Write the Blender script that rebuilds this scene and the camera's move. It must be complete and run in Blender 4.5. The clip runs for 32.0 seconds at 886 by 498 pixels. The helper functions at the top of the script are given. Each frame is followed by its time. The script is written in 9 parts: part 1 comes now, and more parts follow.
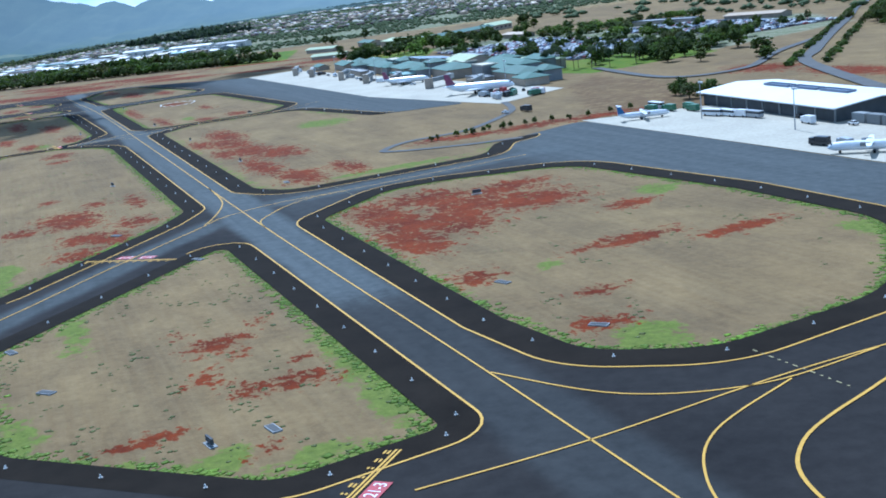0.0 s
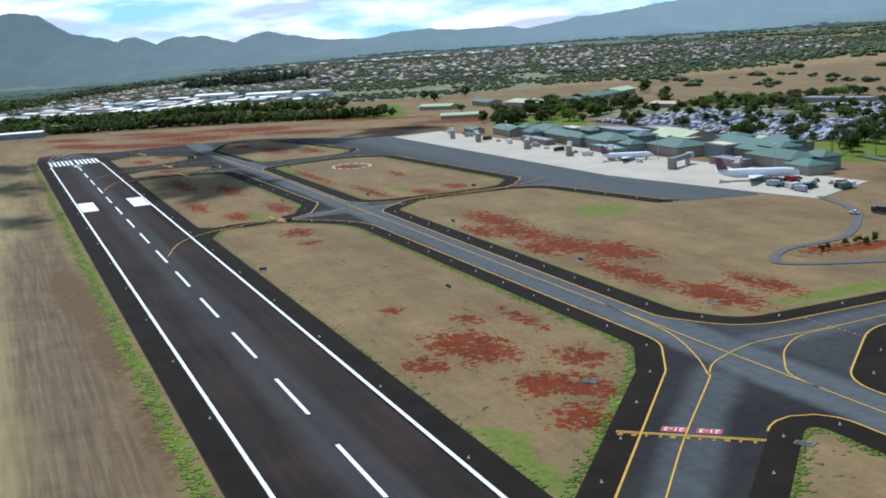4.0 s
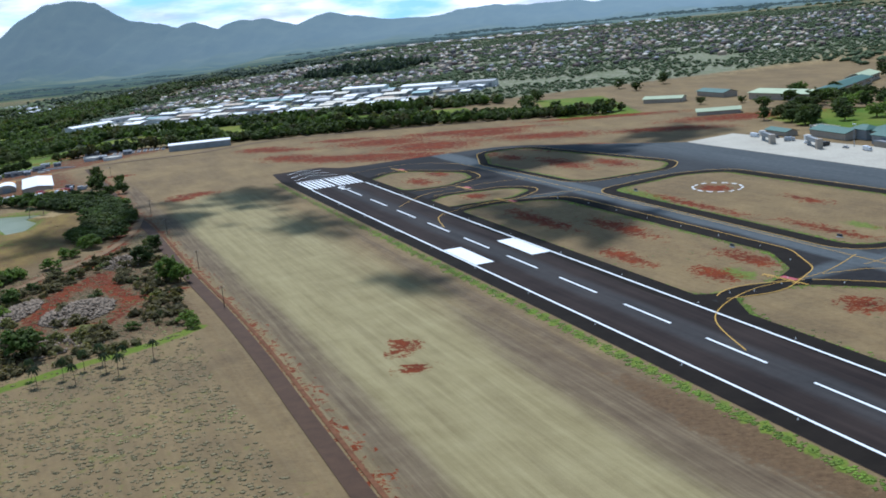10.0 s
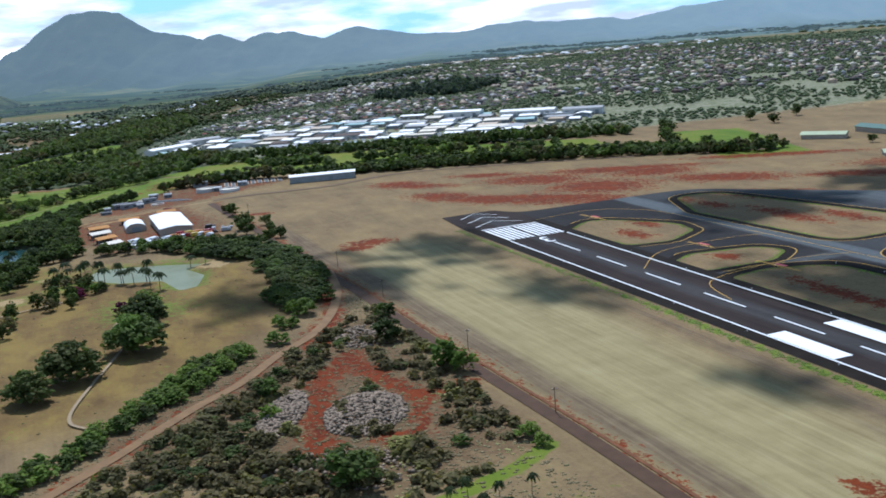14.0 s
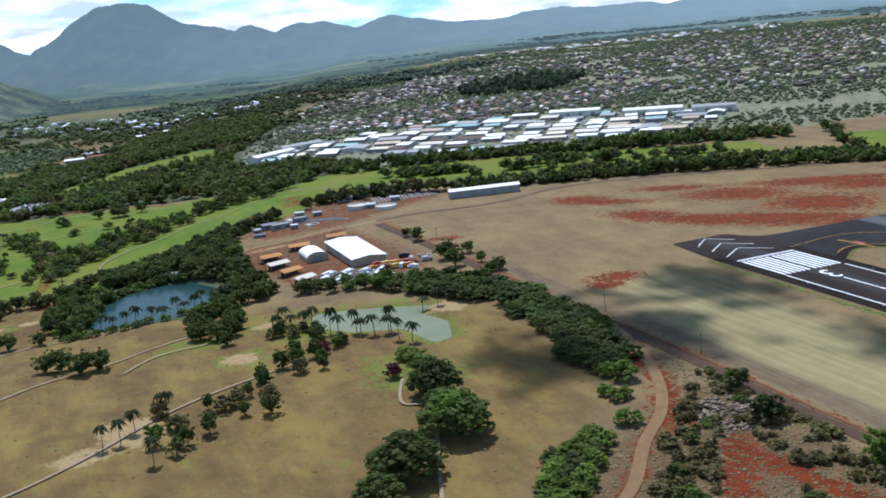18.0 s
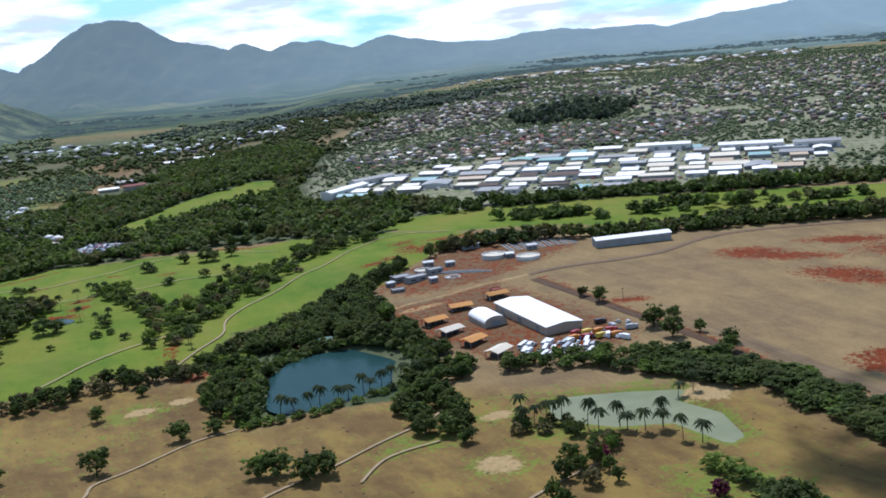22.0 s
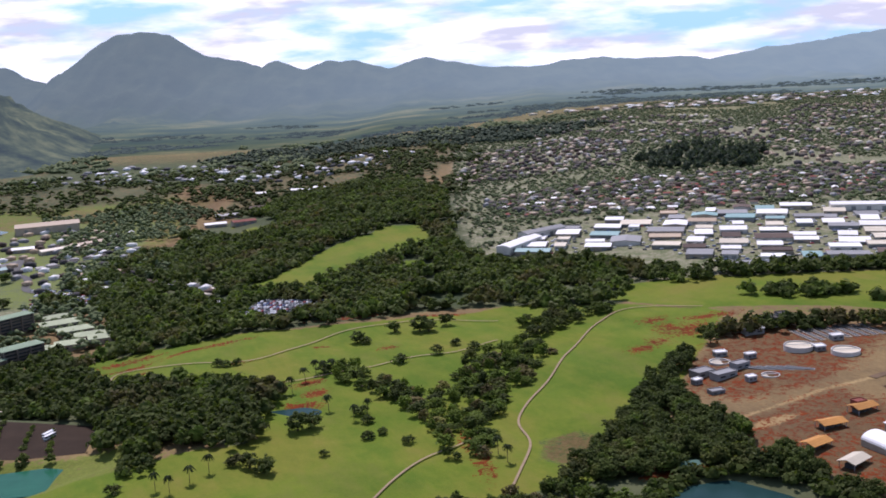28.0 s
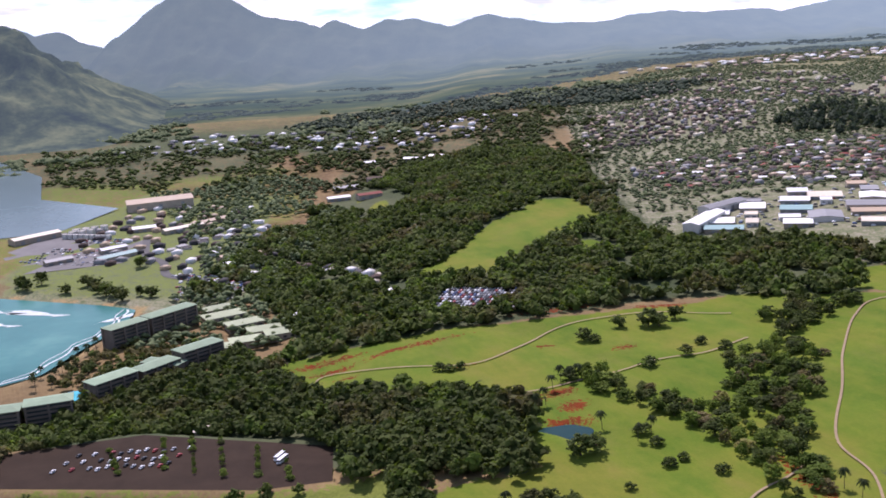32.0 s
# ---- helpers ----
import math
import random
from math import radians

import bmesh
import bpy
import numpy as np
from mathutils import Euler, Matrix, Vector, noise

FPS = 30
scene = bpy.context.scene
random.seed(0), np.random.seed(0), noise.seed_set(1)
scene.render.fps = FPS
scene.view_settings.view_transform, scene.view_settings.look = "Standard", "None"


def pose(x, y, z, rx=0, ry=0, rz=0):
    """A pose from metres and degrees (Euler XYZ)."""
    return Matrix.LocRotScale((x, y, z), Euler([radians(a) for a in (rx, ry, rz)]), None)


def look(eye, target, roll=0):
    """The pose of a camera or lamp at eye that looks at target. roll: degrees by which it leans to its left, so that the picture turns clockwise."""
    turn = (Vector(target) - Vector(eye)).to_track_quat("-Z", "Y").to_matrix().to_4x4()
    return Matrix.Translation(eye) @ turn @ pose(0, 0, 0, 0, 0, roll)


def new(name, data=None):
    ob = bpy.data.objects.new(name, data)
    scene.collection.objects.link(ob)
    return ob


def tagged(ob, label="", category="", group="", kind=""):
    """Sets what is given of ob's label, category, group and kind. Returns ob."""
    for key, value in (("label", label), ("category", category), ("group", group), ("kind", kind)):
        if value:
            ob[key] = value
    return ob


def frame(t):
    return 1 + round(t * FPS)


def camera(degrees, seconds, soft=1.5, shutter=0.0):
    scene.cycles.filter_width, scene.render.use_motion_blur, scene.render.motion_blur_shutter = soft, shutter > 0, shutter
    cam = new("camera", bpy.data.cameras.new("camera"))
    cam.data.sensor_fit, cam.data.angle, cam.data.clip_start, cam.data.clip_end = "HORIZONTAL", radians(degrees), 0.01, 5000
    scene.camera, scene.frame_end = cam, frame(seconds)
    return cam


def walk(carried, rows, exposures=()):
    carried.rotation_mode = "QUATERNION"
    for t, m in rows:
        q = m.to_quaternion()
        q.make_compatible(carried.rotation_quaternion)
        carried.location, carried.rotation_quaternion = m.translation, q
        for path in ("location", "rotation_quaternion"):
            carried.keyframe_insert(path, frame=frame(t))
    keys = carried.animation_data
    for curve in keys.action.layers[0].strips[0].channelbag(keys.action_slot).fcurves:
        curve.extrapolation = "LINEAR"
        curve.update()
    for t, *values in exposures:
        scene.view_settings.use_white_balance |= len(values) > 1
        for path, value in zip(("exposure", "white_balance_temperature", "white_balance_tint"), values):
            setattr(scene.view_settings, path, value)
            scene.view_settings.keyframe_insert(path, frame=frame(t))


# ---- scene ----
cam = camera(43.16, 32.0, 1.8)
PATH = [
    (0.0, (4.14, -0.94, 58.86), (-1.71, 96.12, 35.51), -7.00),
    (0.5, (-12.13, 8.30, 60.38), (-18.03, 106.02, 39.98), -6.20),
    (1.0, (-28.26, 17.10, 62.45), (-32.75, 115.14, 43.25), -6.00),
    (1.5, (-44.20, 25.57, 64.73), (-47.30, 123.75, 45.97), -6.80),
    (2.0, (-60.68, 34.11, 67.09), (-63.43, 132.28, 48.24), -6.80),
    (2.5, (-77.28, 43.47, 69.35), (-80.13, 141.56, 50.10), -5.80),
    (3.0, (-93.24, 53.48, 71.31), (-96.25, 151.49, 51.70), -4.90),
    (3.5, (-109.04, 63.19, 73.24), (-112.09, 161.20, 53.64), -4.30),
    (4.0, (-124.49, 72.52, 75.45), (-128.39, 170.58, 56.25), -3.90),
    (4.5, (-139.73, 81.64, 77.31), (-143.78, 179.79, 58.60), -3.90),
    (6.5, (-196.83, 112.70, 86.18), (-202.48, 210.31, 65.18), -5.70),
    (7.0, (-212.01, 121.15, 88.14), (-217.16, 218.71, 66.80), -5.40),
    (7.5, (-227.71, 130.47, 90.16), (-232.10, 228.03, 68.66), -5.30),
    (8.0, (-243.06, 139.48, 92.17), (-247.01, 237.01, 70.41), -5.40),
    (8.5, (-257.92, 148.20, 94.26), (-262.07, 245.65, 72.21), -5.70),
    (9.0, (-273.30, 157.53, 96.39), (-277.85, 254.95, 74.30), -5.70),
    (9.5, (-288.03, 167.11, 98.50), (-293.03, 264.58, 76.70), -5.70),
    (10.0, (-302.62, 176.33, 100.57), (-309.08, 273.84, 79.36), -5.60),
    (10.5, (-317.24, 185.61, 102.78), (-324.64, 283.20, 82.28), -5.20),
    (11.0, (-331.82, 195.25, 104.89), (-339.22, 292.97, 84.99), -4.70),
    (11.5, (-346.46, 205.06, 107.30), (-353.06, 302.87, 87.59), -4.40),
    (12.0, (-361.19, 214.32, 109.55), (-366.34, 312.19, 89.66), -4.60),
    (12.5, (-375.97, 223.04, 111.83), (-380.37, 320.92, 91.83), -5.10),
    (13.0, (-390.65, 231.58, 114.30), (-395.40, 329.44, 94.26), -5.20),
    (13.5, (-405.68, 240.01, 116.83), (-411.08, 337.82, 96.73), -5.00),
    (14.0, (-421.17, 248.51, 119.00), (-427.17, 346.27, 98.85), -4.70),
    (14.5, (-436.94, 256.99, 121.00), (-443.03, 354.78, 101.00), -4.40),
    (16.5, (-499.33, 289.39, 133.60), (-504.88, 387.04, 112.75), -5.10),
    (17.0, (-514.68, 298.14, 135.66), (-520.33, 395.72, 114.51), -5.50),
    (17.5, (-529.99, 307.27, 137.87), (-536.39, 404.77, 116.56), -5.80),
    (18.0, (-545.51, 316.34, 140.24), (-552.16, 413.80, 118.84), -5.60),
    (18.5, (-560.97, 325.52, 142.61), (-566.97, 422.98, 121.07), -5.30),
    (19.0, (-576.14, 334.47, 144.78), (-581.29, 431.98, 123.18), -5.30),
    (19.5, (-591.39, 343.58, 146.98), (-595.54, 441.17, 125.58), -5.70),
    (20.0, (-606.73, 352.20, 149.24), (-610.83, 449.95, 128.54), -5.70),
    (20.5, (-622.19, 361.00, 151.64), (-626.74, 458.86, 131.54), -5.40),
    (21.0, (-637.93, 370.27, 154.08), (-642.88, 468.12, 134.03), -4.90),
    (21.5, (-653.29, 380.19, 156.46), (-657.54, 478.08, 136.46), -4.90),
    (22.0, (-668.39, 390.02, 158.77), (-671.79, 487.91, 138.61), -5.00),
    (22.5, (-683.34, 400.01, 160.99), (-686.24, 497.89, 140.73), -4.70),
    (23.0, (-698.40, 409.96, 163.24), (-700.95, 507.71, 142.29), -4.30),
    (23.5, (-713.66, 419.89, 165.38), (-715.76, 517.54, 143.93), -3.80),
    (24.0, (-728.92, 429.37, 167.30), (-730.67, 527.06, 146.00), -3.20),
    (24.5, (-743.85, 438.61, 169.31), (-744.80, 536.55, 149.16), -2.80),
    (25.0, (-758.95, 447.28, 171.25), (-759.35, 545.40, 151.95), -3.40),
    (25.5, (-774.37, 455.41, 173.25), (-774.62, 553.59, 154.24), -3.80),
    (27.5, (-836.95, 487.71, 185.64), (-838.55, 586.03, 167.44), -3.30),
    (28.0, (-852.96, 497.10, 187.33), (-854.61, 595.33, 168.64), -2.90),
    (28.5, (-869.14, 507.43, 188.74), (-871.14, 605.54, 169.49), -2.80),
    (29.0, (-885.28, 518.18, 189.96), (-887.28, 616.19, 170.21), -2.60),
    (29.5, (-900.85, 528.71, 191.13), (-902.85, 626.66, 171.08), -2.50),
    (30.0, (-915.98, 538.82, 192.38), (-918.08, 636.72, 172.08), -2.70),
    (30.5, (-931.03, 548.58, 193.67), (-933.13, 646.47, 173.31), -2.80),
    (31.0, (-945.99, 558.49, 194.93), (-948.24, 656.33, 174.38), -3.10),
    (31.5, (-961.29, 568.31, 196.01), (-964.49, 666.01, 174.95), -3.90),
    (32.0, (-977.07, 577.98, 196.85), (-981.57, 675.37, 174.60), -3.90),
]
EXPOSURES = [(0.0, 0.4, 4600, 8), (1.0, 0.15, 4700, 5), (2.0, 0.06, 5100, 8), (4.0, 0.08, 5450, 11), (9.0, 0.08, 5200, 11), (12.0, 0.1, 5250, 12), (17.0, 0.24, 5350, 14), (24.0, 0.24, 5600, 19), (28.0, 0.08, 5950, 30), (30.0, 0.25, 5980, 33), (32.0, 0.38, 6000, 36)]
walk(cam, [(t, look(eye, target, roll)) for t, eye, target, roll in PATH], EXPOSURES)

# ---- light ----
SUN_TO = Vector((-0.25, 1.0, 1.45)).normalized()          # towards the sun
world = bpy.data.worlds.new("sky")
scene.world = world
world.use_nodes = True
wt = world.node_tree
wt.nodes.clear()
w_out = wt.nodes.new("ShaderNodeOutputWorld")
w_bg = wt.nodes.new("ShaderNodeBackground")
w_sky = wt.nodes.new("ShaderNodeTexSky")
w_sky.sky_type = "NISHITA"
w_sky.sun_disc = False
w_sky.sun_elevation = math.asin(SUN_TO.z)
w_sky.sun_rotation = math.atan2(SUN_TO.x, SUN_TO.y)
w_sky.dust_density = 0.4
w_sky.air_density = 1.2
w_co = wt.nodes.new("ShaderNodeTexCoord")
w_map = wt.nodes.new("ShaderNodeMapping")
w_map.inputs["Scale"].default_value = (3.0, 3.0, 14.0)
w_noise = wt.nodes.new("ShaderNodeTexNoise")
w_noise.inputs["Scale"].default_value = 2.6
w_noise.inputs["Detail"].default_value = 6.0
w_noise.inputs["Roughness"].default_value = 0.55
w_ramp = wt.nodes.new("ShaderNodeValToRGB")
w_ramp.color_ramp.elements[0].position = 0.36
w_ramp.color_ramp.elements[1].position = 0.56
w_n2 = wt.nodes.new("ShaderNodeTexNoise")
w_n2.inputs["Scale"].default_value = 4.1
w_n2.inputs["Detail"].default_value = 5.0
w_cloud = wt.nodes.new("ShaderNodeValToRGB")
w_cloud.color_ramp.elements[0].position = 0.38
w_cloud.color_ramp.elements[0].color = (10.5, 11.2, 12.2, 1)
w_cloud.color_ramp.elements[1].position = 0.56
w_cloud.color_ramp.elements[1].color = (21.0, 21.2, 21.4, 1)
w_mix = wt.nodes.new("ShaderNodeMixRGB")
w_tint = wt.nodes.new("ShaderNodeMixRGB")
w_tint.blend_type = "MULTIPLY"
w_tint.inputs[0].default_value = 1.0
w_tint.inputs[2].default_value = (0.80, 0.97, 1.05, 1)
for a, b in ((w_co.outputs["Generated"], w_map.inputs["Vector"]), (w_map.outputs[0], w_noise.inputs["Vector"]), (w_map.outputs[0], w_n2.inputs["Vector"]),
             (w_noise.outputs["Fac"], w_ramp.inputs[0]), (w_n2.outputs["Fac"], w_cloud.inputs[0]), (w_ramp.outputs[0], w_mix.inputs[0]),
             (w_sky.outputs[0], w_tint.inputs[1]), (w_tint.outputs[0], w_mix.inputs[1]), (w_cloud.outputs[0], w_mix.inputs[2]), (w_mix.outputs[0], w_bg.inputs[0]), (w_bg.outputs[0], w_out.inputs[0])):
    wt.links.new(a, b)
# thick low clouds, thinner overhead
w_sep = wt.nodes.new("ShaderNodeSeparateXYZ")
w_thin = wt.nodes.new("ShaderNodeMapRange")
w_thin.inputs[1].default_value, w_thin.inputs[2].default_value = 0.08, 0.32
w_thin.inputs[3].default_value, w_thin.inputs[4].default_value = 1.0, 0.14
w_mul = wt.nodes.new("ShaderNodeMath")
w_mul.operation = "MULTIPLY"
wt.links.new(w_co.outputs["Generated"], w_sep.inputs[0])
wt.links.new(w_sep.outputs[2], w_thin.inputs[0])
wt.links.new(w_thin.outputs[0], w_mul.inputs[0])
wt.links.new(w_ramp.outputs[0], w_mul.inputs[1])
wt.links.new(w_mul.outputs[0], w_mix.inputs[0])
# bright haze in the gaps between the low clouds
w_low = wt.nodes.new("ShaderNodeMixRGB")
w_low.inputs[2].default_value = (7.0, 13.0, 16.5, 1)
w_amt = wt.nodes.new("ShaderNodeMath")
w_amt.operation = "MULTIPLY"
w_amt.inputs[1].default_value = 0.85
wt.links.new(w_thin.outputs[0], w_amt.inputs[0])
wt.links.new(w_amt.outputs[0], w_low.inputs[0])
wt.links.new(w_tint.outputs[0], w_low.inputs[1])
wt.links.new(w_low.outputs[0], w_mix.inputs[1])
w_bg.inputs[1].default_value = 0.062
sun = new("sun", bpy.data.lights.new("sun", "SUN"))
sun.data.energy = 4.6
sun.data.angle = radians(0.8)
sun.data.color = (1.0, 0.95, 0.86)
sun.matrix_world = look((0, 0, 900), tuple(Vector((0, 0, 900)) - SUN_TO))

# ---- materials ----


def material(name, rough=0.9, spec=0.2, metal=0.0):
    """A node material; returns it, its nodes and links, and the surface node."""
    m = bpy.data.materials.new(name)
    m.use_nodes = True
    bsdf = m.node_tree.nodes["Principled BSDF"]
    bsdf.inputs["Roughness"].default_value = rough
    bsdf.inputs["Specular IOR Level"].default_value = spec
    bsdf.inputs["Metallic"].default_value = metal
    return m, m.node_tree.nodes, m.node_tree.links, bsdf


def rgb(c):
    return (c[0], c[1], c[2], 1.0)


def noise_node(nodes, links, scale, detail=4.0, rough=0.6, vec=None, stretch=None, turn=0.0):
    n = nodes.new("ShaderNodeTexNoise")
    n.inputs["Scale"].default_value = scale
    n.inputs["Detail"].default_value = detail
    n.inputs["Roughness"].default_value = rough
    if vec is None:
        vec = nodes.new("ShaderNodeTexCoord").outputs["Object"]
    if stretch:
        mp = nodes.new("ShaderNodeMapping")
        mp.inputs["Scale"].default_value = stretch
        mp.inputs["Rotation"].default_value = (0, 0, turn)
        links.new(vec, mp.inputs["Vector"])
        vec = mp.outputs[0]
    links.new(vec, n.inputs["Vector"])
    return n.outputs["Fac"]


def ramp(nodes, links, fac, stops):
    r = nodes.new("ShaderNodeValToRGB")
    e = r.color_ramp.elements
    while len(e) < len(stops):
        e.new(0.5)
    for el, (p, c) in zip(e, stops):
        el.position, el.color = p, rgb(c) if not isinstance(c, (int, float)) else (c, c, c, 1)
    links.new(fac, r.inputs[0])
    return r.outputs[0]


def mix(nodes, links, fac, a, b, mode="MIX"):
    m = nodes.new("ShaderNodeMixRGB")
    m.blend_type = mode
    for sock, v in ((m.inputs[0], fac), (m.inputs[1], a), (m.inputs[2], b)):
        if isinstance(v, (int, float)):
            sock.default_value = v if sock == m.inputs[0] else (v, v, v, 1)
        elif isinstance(v, tuple):
            sock.default_value = rgb(v)
        else:
            links.new(v, sock)
    return m.outputs[0]


def calc(nodes, links, op, a, b=0.0, c=0.0):
    m = nodes.new("ShaderNodeMath")
    m.operation = op
    for sock, v in zip(m.inputs, (a, b, c)):
        if isinstance(v, (int, float)):
            sock.default_value = v
        else:
            links.new(v, sock)
    return m.outputs[0]


def bump(nodes, links, bsdf, height, strength, dist):
    b = nodes.new("ShaderNodeBump")
    b.inputs["Strength"].default_value = strength
    b.inputs["Distance"].default_value = dist
    links.new(height, b.inputs["Height"])
    links.new(b.outputs[0], bsdf.inputs["Normal"])


def plain(name, c, rough=0.8, spec=0.25, metal=0.0, scale=0.6, vary=0.25, lift=0.0, per_object=0.0):
    """Paint, metal, board: one colour with stains and grain, and a shift from piece to piece."""
    m, n, l, s = material(name, rough, spec, metal)
    big = noise_node(n, l, scale, 5.0, 0.65)
    fine = noise_node(n, l, scale * 14, 3.0)
    dark = tuple(x * (1 - vary) for x in c)
    light = tuple(min(1.0, x * (1 + vary * 0.6) + lift) for x in c)
    col = ramp(n, l, big, ((0.3, dark), (0.7, light)))
    col = mix(n, l, 0.25, col, ramp(n, l, fine, ((0.3, tuple(x * 0.75 for x in c)), (0.7, light))))
    if per_object:
        rnd = n.new("ShaderNodeObjectInfo").outputs["Random"]
        col = mix(n, l, 1.0, col, ramp(n, l, rnd, ((0.0, 1.0 - per_object), (1.0, 1.0))), "MULTIPLY")
    l.new(col, s.inputs["Base Color"])
    return m

# ---- plan ----
# Airfield plan: a runs along the runway to its far threshold, b to the right of it.
O_X, O_Y = -147.0, 254.0
D_X, D_Y = -0.4034, 0.915
TURN = math.atan2(-D_X, D_Y)


def ab(a, b, z=0.0):
    return Vector((O_X + D_X * a + D_Y * b, O_Y + D_Y * a - D_X * b, z))


def step01(lo, hi, x):
    t = np.clip((x - lo) / (hi - lo), 0, 1)
    return t * t * (3 - 2 * t)


def rounded(corners, radius, n=7):
    """A polygon with each corner rounded; a corner may bring its own radius."""
    pts = [Vector(c[:2]) for c in corners]
    out = []
    for i, p in enumerate(pts):
        q, r = pts[i - 1], pts[(i + 1) % len(pts)]
        u, v = (q - p), (r - p)
        lu, lv = u.length, v.length
        u, v = u / lu, v / lv
        rad = corners[i][2] if len(corners[i]) > 2 else radius
        ang = u.angle(v)
        cut = min(rad / math.tan(ang / 2), 0.48 * lu, 0.48 * lv)
        if cut < 0.3:
            out.append(p)
            continue
        a, c = p + u * cut, p + v * cut
        for k in range(n + 1):
            t = k / n
            out.append(a * (1 - t) ** 2 + p * 2 * t * (1 - t) + c * t * t)
    return out


def grown(pts, d):
    """The closed outline moved outward by d (counter-clockwise)."""
    n = len(pts)
    area = sum(pts[i - 1].x * pts[i].y - pts[i].x * pts[i - 1].y for i in range(n))
    sgn = 1 if area > 0 else -1
    out = []
    for i in range(n):
        t = pts[(i + 1) % n] - pts[i - 1]
        if t.length < 1e-6:
            continue
        t.normalize()
        out.append(pts[i] + Vector((t.y, -t.x)) * d * sgn)
    return out


def mesh_ob(name, verts, faces, mat, parent=None, smooth=False):
    me = bpy.data.meshes.new(name)
    me.from_pydata([tuple(v) for v in verts], [], faces)
    if smooth:
        me.polygons.foreach_set("use_smooth", [True] * len(me.polygons))
    if mat:
        me.materials.append(mat)
    ob = new(name, me)
    if parent:
        ob.parent = parent
    return ob


def part(name, bm, mat, parent=None, label=""):
    """Links a bmesh as one mesh object."""
    me = bpy.data.meshes.new(name)
    bm.to_mesh(me)
    bm.free()
    if mat:
        me.materials.append(mat)
    ob = new(name, me)
    if parent:
        ob.parent = parent
    if label:
        ob["label"] = label
    return ob


def empty(name, x, y, z, turn=0.0):
    e = new(name)
    e.matrix_basis = pose(x, y, z, 0, 0, turn)
    return e


def sheet(name, loops, z, mat, thick=0.0):
    """A flat sheet with an outline and holes, in airfield plan coordinates."""
    bm = bmesh.new()
    edges = []
    for loop in loops:
        vs = [bm.verts.new(ab(p.x, p.y, z)) for p in loop]
        edges += [bm.edges.new((vs[i - 1], vs[i])) for i in range(len(vs))]
    bmesh.ops.triangle_fill(bm, edges=edges, use_beauty=True)
    bmesh.ops.recalc_face_normals(bm, faces=bm.faces)
    if bm.faces and sum(f.normal.z for f in bm.faces) < 0:
        bmesh.ops.reverse_faces(bm, faces=bm.faces)
    return part(name, bm, mat)


def ribbon(bm, pts, width, z, closed=False, plan=True, dash=None, land=False):
    """Adds a painted line, a path or a road along pts to a bmesh."""
    P = [Vector(p[:2]) for p in pts]
    if dash:
        run, gap = dash
        fine = []
        for i in range(len(P) - (0 if closed else 1)):
            p, q = P[i], P[(i + 1) % len(P)]
            k = max(1, int((q - p).length / 0.5))
            fine += [p.lerp(q, j / k) for j in range(k)]
        pos, start = 0.0, 0
        piece = []
        for i in range(1, len(fine)):
            if pos % (run + gap) < run:
                piece.append(fine[i])
            elif len(piece) > 1:
                ribbon(bm, piece, width, z, False, plan)
                piece = []
            else:
                piece = []
            pos += (fine[i] - fine[i - 1]).length
        return
    n = len(P)
    rails = []
    for i in range(n):
        if closed:
            t = P[(i + 1) % n] - P[i - 1]
        else:
            t = P[min(i + 1, n - 1)] - P[max(i - 1, 0)]
        if t.length < 1e-6:
            t = Vector((1, 0))
        t.normalize()
        s = Vector((-t.y, t.x)) * width / 2
        row = []
        for p in (P[i] + s, P[i] - s):
            if plan:
                row.append(bm.verts.new(ab(p.x, p.y, z)))
            else:
                row.append(bm.verts.new((p.x, p.y, (ground_z(p.x, p.y) if land else 0) + z)))
        rails.append(row)
    for i in range(n if closed else n - 1):
        a, b = rails[i], rails[(i + 1) % n]
        bm.faces.new((a[0], a[1], b[1], b[0]))


def curve_through(pts, n=8):
    """A smooth line through pts."""
    P = [Vector(p) for p in pts]
    out = []
    for i in range(len(P) - 1):
        p0, p1, p2, p3 = P[max(i - 1, 0)], P[i], P[i + 1], P[min(i + 2, len(P) - 1)]
        for k in range(n):
            t = k / n
            out.append(0.5 * ((2 * p1) + (p2 - p0) * t + (2 * p0 - 5 * p1 + 4 * p2 - p3) * t * t + (3 * p1 - p0 - 3 * p2 + p3) * t ** 3))
    out.append(P[-1])
    return out


# Outlines of the infields (a, b[, corner radius])
INFIELDS = {
    "near": [(-16, 80, 3), (-75, 23, 3), (-128, 24, 14), (-163, 58, 8), (-160, 82, 3)],
    "middle": [(-30, 22, 3), (264, 22, 22), (293, 34, 14), (284, 58, 20), (258, 79, 40), (44, 80, 14), (27, 70, 10)],
    "dark": [(296, 21, 12), (502, 22, 10), (506, 44, 18), (494, 73, 18), (328, 77, 16), (304, 67, 10), (290, 46, 12)],
    "oval": [(518, 22, 6), (542, 20, 10), (553, 36, 12), (546, 69, 14), (530, 76, 10), (516, 58, 12)],
    "end": [(588, 24, 10), (644, 19, 16), (668, 45, 18), (622, 74, 22), (598, 70, 12), (583, 46, 14)],
    "circle": [(312, 104, 14), (493, 103, 12), (503, 152, 30), (492, 172, 14), (330, 183, 14), (310, 168, 14)],
    "far": [(528, 104, 16), (640, 98, 26), (694, 118, 26), (688, 146, 26), (545, 172, 20), (528, 156, 14)],
    "cargo": [(-6, 109, 10), (18, 136, 16), (17, 153, 20), (4, 190, 20), (-66, 199, 30), (-118, 199, 30), (-153, 166, 30), (-158, 128, 16), (-146, 112, 14), (-121, 109, 10)],
}
